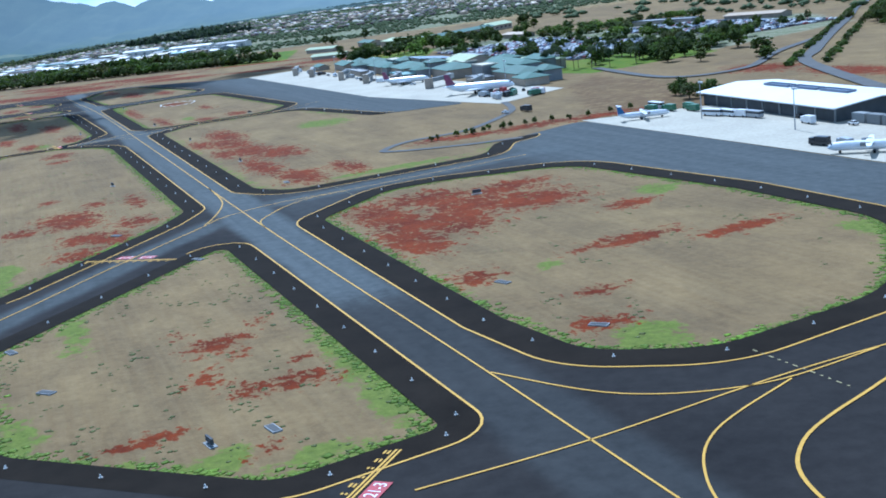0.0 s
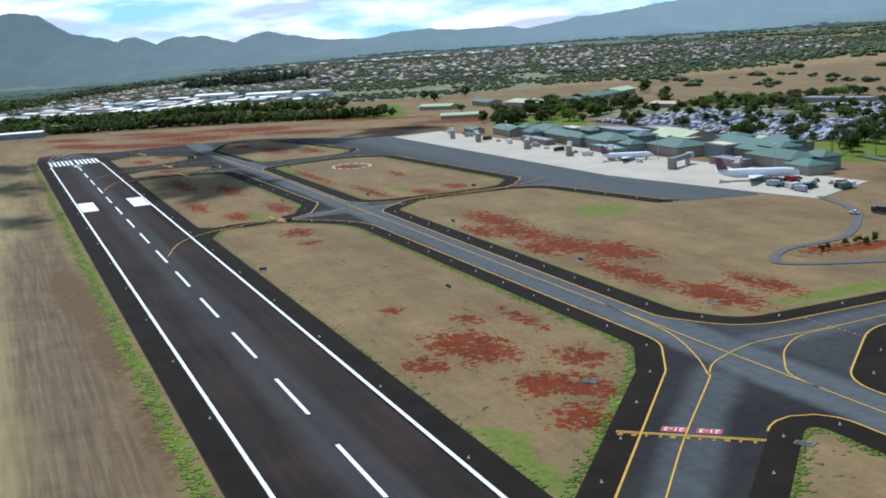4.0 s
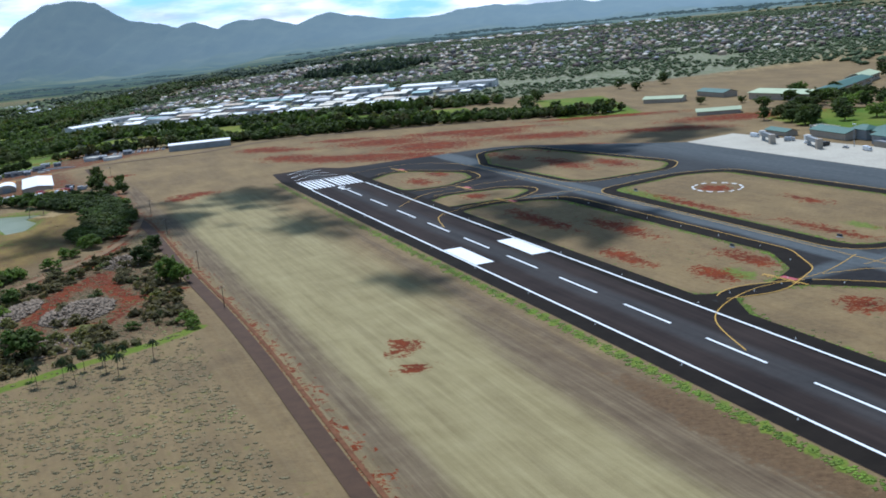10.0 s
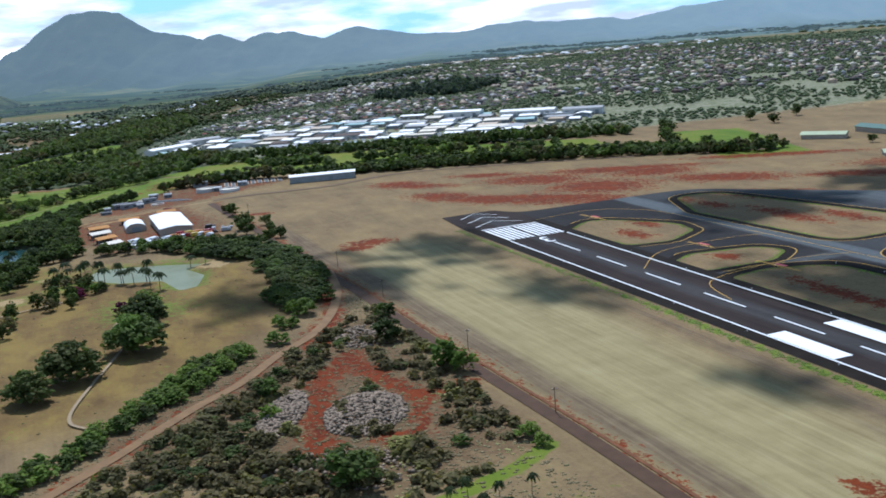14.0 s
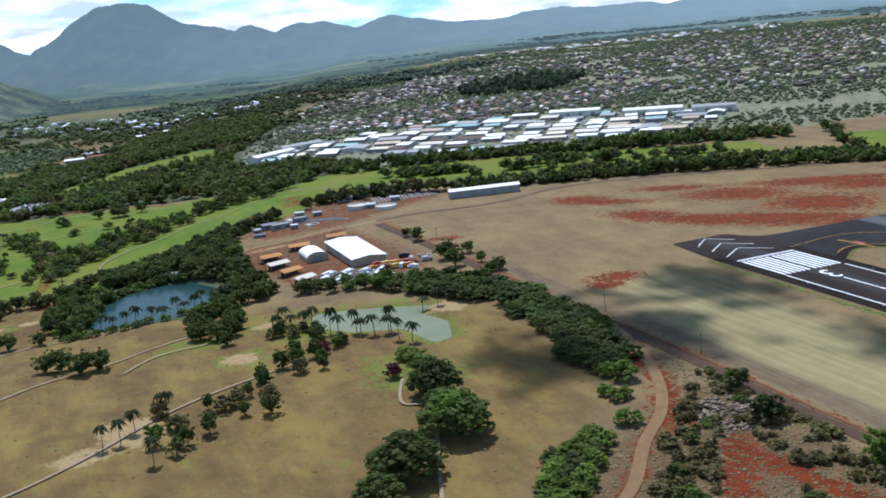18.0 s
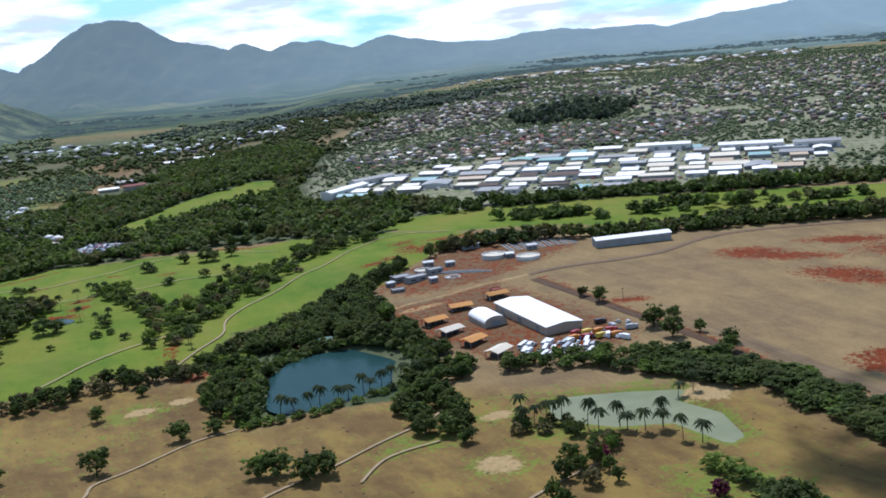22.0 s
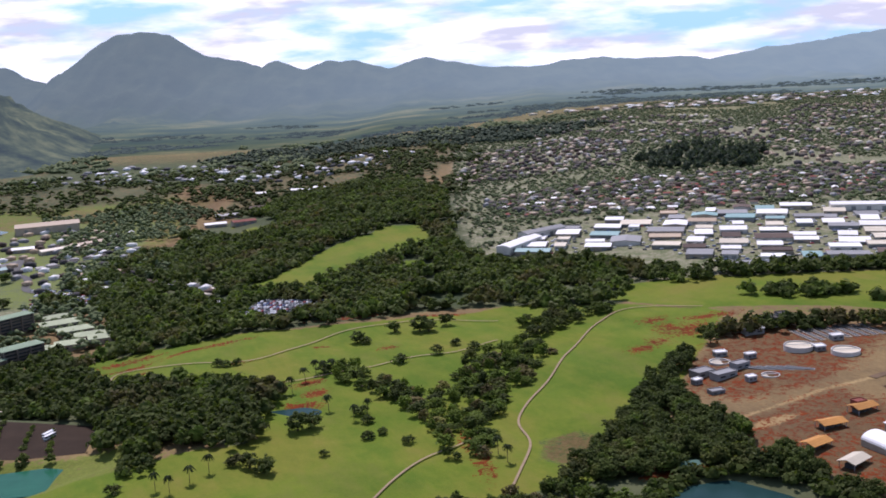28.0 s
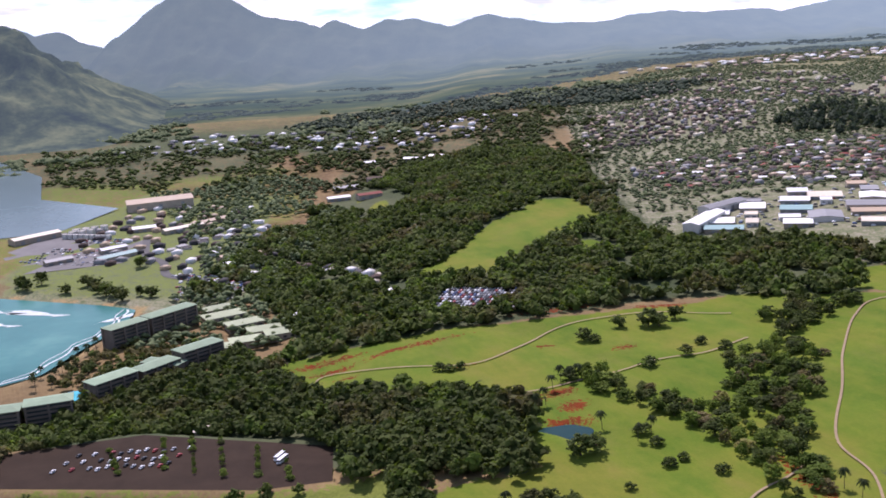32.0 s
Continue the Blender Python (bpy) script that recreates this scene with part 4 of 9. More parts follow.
for off, wide in ((5, 1.7), (10, 0.9)):
    bm = bmesh.new()
    line = curve_through([(x - off, y + off * 0.15) for x, y in SHORE], 10)
    for k, p in enumerate(line):
        line[k] = p + Vector((1.6 * math.sin(k * 0.9 + off), 0))
    ribbon(bm, line, wide, -30.0, plan=False)
    tagged(part("surf_line", bm, m_foam), "white line of surf along the beach", "surf", "surf lines", kind="stuff")
for cx, cy, rx, ry in ((-1345, 1425, 34, 5), (-1370, 1400, 30, 4), (-1270, 1395, 4, 14), (-1390, 1440, 40, 4)):
    bm = bmesh.new()
    vs = [bm.verts.new((cx + rx * math.cos(a) * (0.8 + 0.2 * math.sin(5 * a)) + ry * math.sin(a) * 0.8, cy + ry * math.sin(a) * (0.8 + 0.3 * math.cos(3 * a)) - 0.35 * rx * math.cos(a), -30.0))
          for a in (PI2 * k / 40 for k in range(40))]
    bm.faces.new(vs)
    tagged(part("breaking_wave", bm, m_foam), "white foam of a breaking wave", "wave", "breaking waves", kind="stuff")

# ---- airfield ----
m_asph, n, l, s = material("asphalt", 0.95, 0.08)
pos = n.new("ShaderNodeTexCoord").outputs["Object"]
rot = n.new("ShaderNodeVectorMath")
rot.operation = "SUBTRACT"
l.new(pos, rot.inputs[0])
rot.inputs[1].default_value = (O_X, O_Y, 0)
along, across = n.new("ShaderNodeVectorMath"), n.new("ShaderNodeVectorMath")
for nd, vec in ((along, (D_X, D_Y, 0)), (across, (D_Y, -D_X, 0))):
    nd.operation = "DOT_PRODUCT"
    l.new(rot.outputs[0], nd.inputs[0])
    nd.inputs[1].default_value = vec
va, vb = along.outputs["Value"], across.outputs["Value"]
n1 = noise_node(n, l, 0.03, 6.0, 0.6, pos)
n2 = noise_node(n, l, 0.35, 5.0, 0.65, pos)
n_xy = n.new("ShaderNodeCombineXYZ")
l.new(vb, n_xy.inputs[0])
l.new(va, n_xy.inputs[1])
n3 = noise_node(n, l, 0.05, 4.0, 0.6, n_xy.outputs[0], (7.0, 0.25, 1.0))


def lane(centre, half, soft):
    """1 along a worn lane of the pavement."""
    d = calc(n, l, "ABSOLUTE", calc(n, l, "SUBTRACT", calc(n, l, "ADD", vb, calc(n, l, "MULTIPLY", calc(n, l, "SUBTRACT", n1, 0.5), 5.0)), centre))
    m = n.new("ShaderNodeMapRange")
    m.interpolation_type = "SMOOTHSTEP"
    m.inputs[1].default_value, m.inputs[2].default_value = half + soft, half
    l.new(d, m.inputs[0])
    return m.outputs[0]


base = ramp(n, l, n2, ((0.3, (0.015, 0.014, 0.014)), (0.7, (0.029, 0.027, 0.026))))
base = mix(n, l, 0.35, base, ramp(n, l, n1, ((0.35, (0.012, 0.011, 0.011)), (0.65, (0.040, 0.036, 0.033)))))
grey = mix(n, l, 0.2, ramp(n, l, n2, ((0.3, (0.064, 0.072, 0.073)), (0.7, (0.100, 0.110, 0.111)))), ramp(n, l, n3, ((0.35, (0.040, 0.046, 0.048)), (0.65, (0.135, 0.146, 0.148)))))
m_a = n.new("ShaderNodeMapRange")
m_a.interpolation_type = "SMOOTHSTEP"
m_a.inputs[1].default_value, m_a.inputs[2].default_value = -96.0, -74.0
l.new(calc(n, l, "ADD", va, calc(n, l, "MULTIPLY", n2, 10.0)), m_a.inputs[0])
apr = n.new("ShaderNodeMapRange")
apr.interpolation_type = "SMOOTHSTEP"
apr.inputs[1].default_value, apr.inputs[2].default_value = 176.0, 200.0
l.new(vb, apr.inputs[0])
cross = n.new("ShaderNodeMapRange")
cross.inputs[1].default_value, cross.inputs[2].default_value = 92.0, 108.0
l.new(vb, cross.inputs[0])
worn = n.new("ShaderNodeMapRange")
worn.inputs[1].default_value, worn.inputs[2].default_value = 25.0, 21.0
l.new(vb, worn.inputs[0])
brown = mix(n, l, 0.5, ramp(n, l, n3, ((0.36, (0.017, 0.011, 0.009)), (0.64, (0.042, 0.029, 0.023)))), ramp(n, l, n1, ((0.36, (0.014, 0.010, 0.009)), (0.64, (0.036, 0.025, 0.020)))))
col = mix(n, l, calc(n, l, "MULTIPLY", worn.outputs[0], 0.85), base, brown)
col = mix(n, l, calc(n, l, "MULTIPLY", lane(94.0, 5.5, 4.0), calc(n, l, "ADD", calc(n, l, "MULTIPLY", m_a.outputs[0], 0.7), 0.22)), col, grey)
col = mix(n, l, calc(n, l, "MULTIPLY", lane(0.0, 3.0, 5.0), 0.26), col, grey)
col = mix(n, l, calc(n, l, "MULTIPLY", apr.outputs[0], 0.72), col, grey)
col = mix(n, l, calc(n, l, "MULTIPLY", calc(n, l, "MULTIPLY", cross.outputs[0], m_a.outputs[0]), 0.30), col, grey)


def slant(a0, b0, a1, b1, half, soft):
    """1 along a worn lane from one point of the plan to another."""
    ln = math.hypot(a1 - a0, b1 - b0)
    ua, ub = (a1 - a0) / ln, (b1 - b0) / ln
    off = calc(n, l, "ABSOLUTE", calc(n, l, "ADD", calc(n, l, "ADD", calc(n, l, "MULTIPLY", va, ub), calc(n, l, "MULTIPLY", vb, -ua)), calc(n, l, "ADD", a0 * -ub + b0 * ua, calc(n, l, "MULTIPLY", calc(n, l, "SUBTRACT", n1, 0.5), 5.0))))
    run = calc(n, l, "ADD", calc(n, l, "ADD", calc(n, l, "MULTIPLY", va, ua), calc(n, l, "MULTIPLY", vb, ub)), -(a0 * ua + b0 * ub))
    mid = calc(n, l, "ABSOLUTE", calc(n, l, "SUBTRACT", run, ln / 2))
    m, e = n.new("ShaderNodeMapRange"), n.new("ShaderNodeMapRange")
    m.interpolation_type = e.interpolation_type = "SMOOTHSTEP"
    m.inputs[1].default_value, m.inputs[2].default_value = half + soft, half
    e.inputs[1].default_value, e.inputs[2].default_value = ln / 2, ln / 2 - 12
    l.new(off, m.inputs[0])
    l.new(mid, e.inputs[0])
    return calc(n, l, "MULTIPLY", m.outputs[0], e.outputs[0])


for a0, b0, a1, b1 in ((-84, -4, 24, 90), (30, 96, 36, 210), (292, 60, 300, 200), (284, 30, 300, 92), (508, 20, 508, 92)):
    col = mix(n, l, calc(n, l, "MULTIPLY", slant(a0, b0, a1, b1, 3.0, 4.5), 0.62), col, grey)
l.new(col, s.inputs["Base Color"])
bump(n, l, s, n2, 0.15, 0.05)
m_shoulder = plain("shoulder_asphalt", (0.0160, 0.0125, 0.0092), 0.95, 0.06, scale=0.12, vary=0.45)
m_white = plain("white_runway_paint", (0.74, 0.75, 0.74), 0.7, scale=0.5, vary=0.14)
m_yellow = plain("yellow_marking_paint", (0.52, 0.30, 0.035), 0.7, scale=0.5, vary=0.2)
m_red = plain("red_sign_paint", (0.36, 0.06, 0.07), 0.7, scale=0.5, vary=0.2)
m_conc, n, l, s = material("apron_concrete", 0.9, 0.2)
pos = n.new("ShaderNodeTexCoord").outputs["Object"]
c1, c2 = noise_node(n, l, 0.05, 6.0, 0.65, pos), noise_node(n, l, 0.8, 4.0, 0.6, pos)
cc = mix(n, l, 0.4, ramp(n, l, c1, ((0.3, (0.31, 0.28, 0.22)), (0.7, (0.45, 0.41, 0.32)))), ramp(n, l, c2, ((0.3, (0.33, 0.29, 0.23)), (0.7, (0.52, 0.48, 0.39)))))
l.new(cc, s.inputs["Base Color"])

loops = [rounded(APRON, 5)] + [rounded(c, 10) for c in INFIELDS.values()]
tagged(sheet("taxiway_pavement", loops, 0.10, m_asph), "dark asphalt runway and taxiway pavement with worn grey lanes", "pavement", kind="structure")

# shoulders: the darker bands round the infields
for i_z, (k, c) in enumerate(INFIELDS.items()):
    inner = rounded(c, 10)
    wide = {"oval": 5.0, "end": 5.0, "far": 5.0, "near": 6.0, "middle": 6.2}.get(k, 7.4)
    bm = bmesh.new()
    ribbon(bm, grown(inner, wide / 2), wide, 0.125 + 0.006 * i_z, True)
    tagged(part("taxiway_shoulder", bm, m_shoulder), "black asphalt taxiway shoulder round an infield", "shoulder", kind="structure")
    bm = bmesh.new()
    rim = grown(inner, wide + 0.2)
    first = min(range(len(rim)), key=lambda i_: rim[i_].y)
    run = []
    for p_ in rim[first:] + rim[:first + 1]:
        if p_.y > 26:
            run.append(p_)
        elif run:
            if len(run) > 1:
                ribbon(bm, run, 0.42, 0.19)
            run = []
    if len(run) > 1:
        ribbon(bm, run, 0.42, 0.19, first == 0 or rim[first].y > 26)
    tagged(part("taxiway_edge_line", bm, m_yellow), "yellow taxiway edge line round an infield", "marking", kind="structure")
j2_line = rounded([(212, 200, 2), (214, 196, 20), (296, 180, 18), (299, 126, 14), (280, 107, 12), (64, 106, 12), (48, 114, 12), (49, 182, 12), (68, 194, 20), (72, 206, 2)], 12)[1:-1]


def shifted(pts, d):
    out = []
    for i in range(len(pts)):
        t = pts[min(i + 1, len(pts) - 1)] - pts[max(i - 1, 0)]
        t.normalize()
        out.append(pts[i] + Vector((t.y, -t.x)) * d)
    return out


for d, w, z, mt, nm, lb in ((-3.7, 7.4, 0.14, m_shoulder, "taxiway_shoulder", "black asphalt shoulder beside the terminal field"), (-7.6, 0.42, 0.19, m_yellow, "taxiway_edge_line", "yellow edge line beside the terminal field")):
    bm = bmesh.new()
    ribbon(bm, shifted(j2_line, d), w, z)
    tagged(part(nm, bm, mt), lb, "marking", kind="structure")
for b0 in (-20.6, 20.6):
    bm = bmesh.new()
    ribbon(bm, [(-700, b0), (688, b0)], 6.2, 0.112)
    tagged(part("runway_shoulder", bm, m_shoulder), "black asphalt runway shoulder", "shoulder", kind="structure")


def marking(name, label, mat, lines, width, z=0.21, dash=None, group=""):
    bm = bmesh.new()
    for ln in lines:
        ribbon(bm, ln, width, z, dash=dash)
    return tagged(part(name, bm, mat), label, "marking", group, kind="structure")


for b0 in (-16.8, 16.8):
    marking("runway_edge_line", "white painted runway edge line", m_white, [[(-700, b0), (641, b0)]], 0.85)
for k in range(-11, 14):
    a0 = 19.5 + 47.9 * k - 0.12 * k * max(k, 0)
    marking("centre_stripe", "white runway centreline stripe", m_white, [[(a0 - 28, 0), (a0, 0)]], 0.85, group="runway centreline stripes")
for k in range(12):
    b0 = -15.2 + 30.4 * k / 11 + (-0.6 if k < 6 else 0.6)
    marking("threshold_bar", "white runway threshold bar", m_white, [[(643, b0), (677, b0)]], 1.55, group="threshold bars")
marking("threshold_line", "white line across the runway threshold", m_white, [[(679.5, -17), (679.5, 17)]], 1.6)
for b0 in (-12.2, 12.2):
    marking("aiming_mark", "large white runway aiming point block", m_white, [[(389, b0), (424, b0)]], 7.8, group="aiming point marks")
# runway number 3, read by a pilot who lands over this threshold


def letters(name, body, size, m, mat, label, squeeze=1.0):
    """Flat lettering as a mesh."""
    c = bpy.data.curves.new(name, "FONT")
    c.body, c.size, c.align_x = body, size, "CENTER"
    o = bpy.data.objects.new(name, c)
    me_ = bpy.data.meshes.new_from_object(o)
    bpy.data.objects.remove(o)
    me_.materials.clear()
    me_.materials.append(mat)
    ob = new(name, me_)
    ob.matrix_basis = m @ Matrix.Diagonal((squeeze, 1, 1, 1))
    return tagged(ob, label, "lettering", kind="structure")


letters("runway_number", "3", 20.0, Matrix.Translation(ab(638, 0, 0.22)) @ pose(0, 0, 0, 0, 0, math.degrees(TURN) + 180), m_white, "white painted runway number three", 0.7)
# blast pad chevrons
for k in range(3):
    a0 = 690 + 15 * k
    marking("chevron", "pale chevron on the blast pad", m_white, [[(a0, -16 + 1.5 * k), (a0 + 13, 0), (a0, 13 - 1.5 * k)]], 0.6, group="blast pad chevrons")
m_path_line = plain("faded_yellow_paint", (0.36, 0.31, 0.16), 0.8, scale=0.5, vary=0.3)
# taxi centrelines
TAXI_LINES = [
    [(-420, 96), (-176, 96), (-1, 94), (220, 94), (474, 93), (600, 88)],
    [(-38, 34), (-32, 39), (-12, 56), (13, 79), (16, 81)], [(16, 81), (27, 86), (42, 91), (55, 93), (81, 94)], [(17, 82), (23, 88), (29, 101), (30, 114), (30, 130), (34, 190)], [(29, 126), (28, 115), (22, 106), (15, 100), (7, 95), (-3, 94)],
    [(-74, 2), (-56, 18), (-38, 34)], [(-176, 72), (-176, 96), (-173, 131), (-173, 170)], [(-145, 96), (-165, 107), (-174, 124), (-173, 145)], [(-210, 96), (-194, 101), (-183, 110), (-175, 128)],
    [(305, 96), (292, 70), (290, 40), (272, 14), (240, 2)], [(292, 88), (296, 120), (304, 170), (320, 200)], [(276, 94), (286, 86), (291, 70)],
    [(600, 88), (660, 84), (690, 60), (686, 20)], [(505, 92), (512, 70), (510, 40), (500, 12), (470, 2)], [(566, 90), (570, 70), (566, 30), (540, 4)],
]
for ln in TAXI_LINES:
    marking("taxi_centreline", "thin yellow taxiway centreline", m_yellow, [curve_through(ln, 8)], 0.34)
marking("taxi_dash_line", "pale dashed lane boundary across the taxiway", m_path_line, [[(-162, 131), (-184, 132)]], 0.24, dash=(1.2, 0.5))
marking("taxi_dash_line", "pale dashed lane boundary across the taxiway", m_path_line, [[(18, 126), (42, 126)]], 0.24, dash=(1.2, 0.5))
marking("taxi_edge_curve", "double yellow curve at the holding bay", m_yellow, [curve_through([(-182, 140), (-184, 134), (-192, 116), (-206, 108), (-240, 106)], 8)], 0.5)


def hold_line(a0, b0, a1, b1):
    """A runway holding position: two solid and two dashed yellow lines, with a red panel each side."""
    p, q = Vector((a0, b0)), Vector((a1, b1))
    t = (q - p).normalized()
    s_ = Vector((t.y, -t.x))
    for off in (0.95, 0.35):
        marking("holding_line", "solid yellow runway holding line", m_yellow, [[p + s_ * off, q + s_ * off]], 0.34)
    for off in (-0.3, -0.9):
        marking("holding_dashes", "dashed yellow runway holding line", m_yellow, [[p + s_ * off, q + s_ * off]], 0.34, dash=(1.2, 1.2))
    return p, q, t, s_


p, q, t, s_ = hold_line(-3, 47, -21, 67)
for f in (0.38, 0.62):
    c = p.lerp(q, f) + s_ * 3.4
    bm = bmesh.new()
    ribbon(bm, [c - t * 2.3, c + t * 2.3], 2.6, 0.22)
    tagged(part("red_holding_panel", bm, m_red), "red painted panel with the runway numbers", "marking", "holding panels", kind="structure")
    heading = math.degrees(math.atan2(D_Y, D_X) - math.atan2(0, 1))
    w0, w1 = ab(c.x, c.y, 0.25), ab(c.x + s_.x, c.y + s_.y, 0.25)
    ang = math.degrees(math.atan2(w1.y - w0.y, w1.x - w0.x)) - 90 + 180
    letters("holding_letters", "21-3", 2.5, Matrix.Translation(ab(c.x, c.y, 0.25)) @ pose(0, 0, 0, 0, 0, ang) @ pose(0, -0.85, 0), m_white, "white painted runway numbers on red", 0.85)
p, q, t, s_ = hold_line(-163, 74, -181, 56)
bm = bmesh.new()
c = p.lerp(q, 0.45) + s_ * 2.9
ribbon(bm, [c - t * 2.3, c + t * 2.3], 2.6, 0.22)
tagged(part("red_holding_panel", bm, m_red), "red painted panel with the runway numbers", "marking", "holding panels", kind="structure")
w0, w1 = ab(c.x, c.y, 0.25), ab(c.x + s_.x, c.y + s_.y, 0.25)
ang = math.degrees(math.atan2(w1.y - w0.y, w1.x - w0.x)) + 90
letters("holding_letters", "21-3", 2.5, Matrix.Translation(ab(c.x, c.y, 0.25)) @ pose(0, 0, 0, 0, 0, ang) @ pose(0, -0.85, 0), m_white, "white painted runway numbers on red", 0.85)
for a0, a1, b0 in ((304, 283, 55), (520, 492, 50), (575, 556, 50), (682, 657, 47)):
    p, q, t, s_ = hold_line(a0, b0, a1, b0 + 2)
    bm = bmesh.new()
    c = p.lerp(q, 0.5) - s_ * 2.4 * (-1)
    ribbon(bm, [c - t * 3.6, c + t * 3.6], 2.2, 0.22)
    tagged(part("red_holding_panel", bm, m_red), "red and white painted panel at a runway holding line", "marking", "holding panels", kind="structure")
# concrete aprons
tagged(sheet("terminal_apron", [[Vector(p) for p in ((606, 222), (300, 224), (200, 241), (176, 246), (196, 290), (420, 275), (612, 262))]], 0.16, m_conc), "pale concrete terminal apron", "apron", kind="structure")
tagged(sheet("cargo_apron", [[Vector(p) for p in ((84, 238), (-420, 245), (-420, 300), (60, 300))]], 0.16, m_conc), "pale concrete cargo apron", "apron", kind="structure")
# airfield ground circle in the infield
bm = bmesh.new()
for k in range(14):
    a0 = PI2 * k / 14
    ribbon(bm, [(456 + 14 * math.cos(a0 + d), 142 + 11 * math.sin(a0 + d)) for d in (0, 0.13, 0.26)], 1.1, 0.1)
tagged(part("segmented_circle", bm, m_white), "white segmented circle painted in the grass", "marking", kind="structure")
m_track = plain("track_dirt", (0.130, 0.084, 0.048), 0.95, scale=0.2, vary=0.3)
m_lane = plain("perimeter_road_dirt", (0.068, 0.036, 0.018), 0.95, scale=0.2, vary=0.3)
m_trail = plain("trail_dirt", (0.190, 0.112, 0.050), 0.95, scale=0.2, vary=0.3)
m_path = plain("cart_path_concrete", (0.27, 0.200, 0.115), 0.9, scale=0.3, vary=0.2)
m_road = plain("road_asphalt", (0.095, 0.092, 0.088), 0.9, scale=0.1, vary=0.25)


WAYS = []


def way(name, pts, width, mat, label, z=0.12):
    WAYS.append(name)
    z += 0.035 * len(WAYS)
    bm = bmesh.new()
    line = curve_through(pts, 10)
    ribbon(bm, line, width, z, plan=False, land=True)
    return tagged(part(name, bm, mat), label, "path" if width < 4 else "road", kind="structure")


def plan_pts(pts):
    return [plan_xy(*p) for p in pts]


m_bank = plain("red_earth_bank", (0.150, 0.068, 0.034), 0.95, 0.05, scale=0.25, vary=0.45)
way("earth_bank", [(x_ + 3.7, y_ + 1.6) for x_, y_ in DITCH], 1.3, m_bank, "low bank of bare red earth along the perimeter ditch", 0.2)
way("road_service", plan_pts([(180, 250), (150, 240), (131, 225), (111, 201), (108, 177), (99, 164), (90, 163), (76, 186), (70, 206)]), 3.2, m_road, "narrow grey airfield service road", 0.14)
way("road_perimeter", DITCH, 5.2, m_lane, "brown dirt perimeter road beside the ditch")
way("road_paved", DIRT_TRACK, 4.2, m_trail, "narrow brown road through the scrub")
way("road_field", [(-640, 1066), (-618, 1076), (-560, 1092), (-490, 1140), (-330, 1135), (-210, 1120)], 5.0, m_track, "pale dirt road along the field edge")
way("road_harbour", [(-1334, 1703), (-1309, 1612), (-1282, 1574), (-1266, 1528), (-1238, 1502), (-1216, 1491), (-1182, 1453)], 8.0, m_road, "grey road past the harbour and the hotel")
way("road_valley", [(-1036, 1662), (-1042, 1640), (-1054, 1619), (-1080, 1578), (-1114, 1567), (-1150, 1535)], 5.0, m_track, "pale road cut into the valley side")
way("road_highway", plan_pts([(29, 335), (141, 391), (179, 427), (246, 494), (334, 585), (405, 655), (480, 740)]), 7.0, m_road, "grey two-lane highway beside the airport", 0.2)
way("road_airport", plan_pts([(262, 345), (169, 332), (156, 367), (200, 420), (241, 485)]), 5.0, m_road, "grey airport access road", 0.2)
for pts in ([(-940, 700), (-832, 759), (-822, 792), (-796, 836), (-780, 850)], [(-800, 690), (-770, 725), (-745, 766), (-700, 820), (-690, 838)], [(-720, 630), (-698, 667), (-680, 710), (-650, 748), (-632, 764)],
            [(-718, 766), (-710, 786), (-690, 800)], [(-560, 580), (-571, 598), (-580, 686), (-592, 700), (-594, 726)], [(-840, 950), (-824, 1016), (-827, 1058), (-805, 1121), (-788, 1174), (-762, 1234), (-739, 1258), (-690, 1244)],
            [(-990, 1137), (-944, 1146), (-898, 1175), (-862, 1188), (-832, 1208)], [(-1085, 1190), (-1078, 1216), (-993, 1191), (-941, 1250), (-894, 1273), (-830, 1262)], [(-905, 940), (-880, 1000), (-858, 1020), (-840, 1040)]):
    way("cart_path", pts, 1.25, m_path, "pale concrete golf cart path")

# ---- plants ----
rng = np.random.default_rng(11)


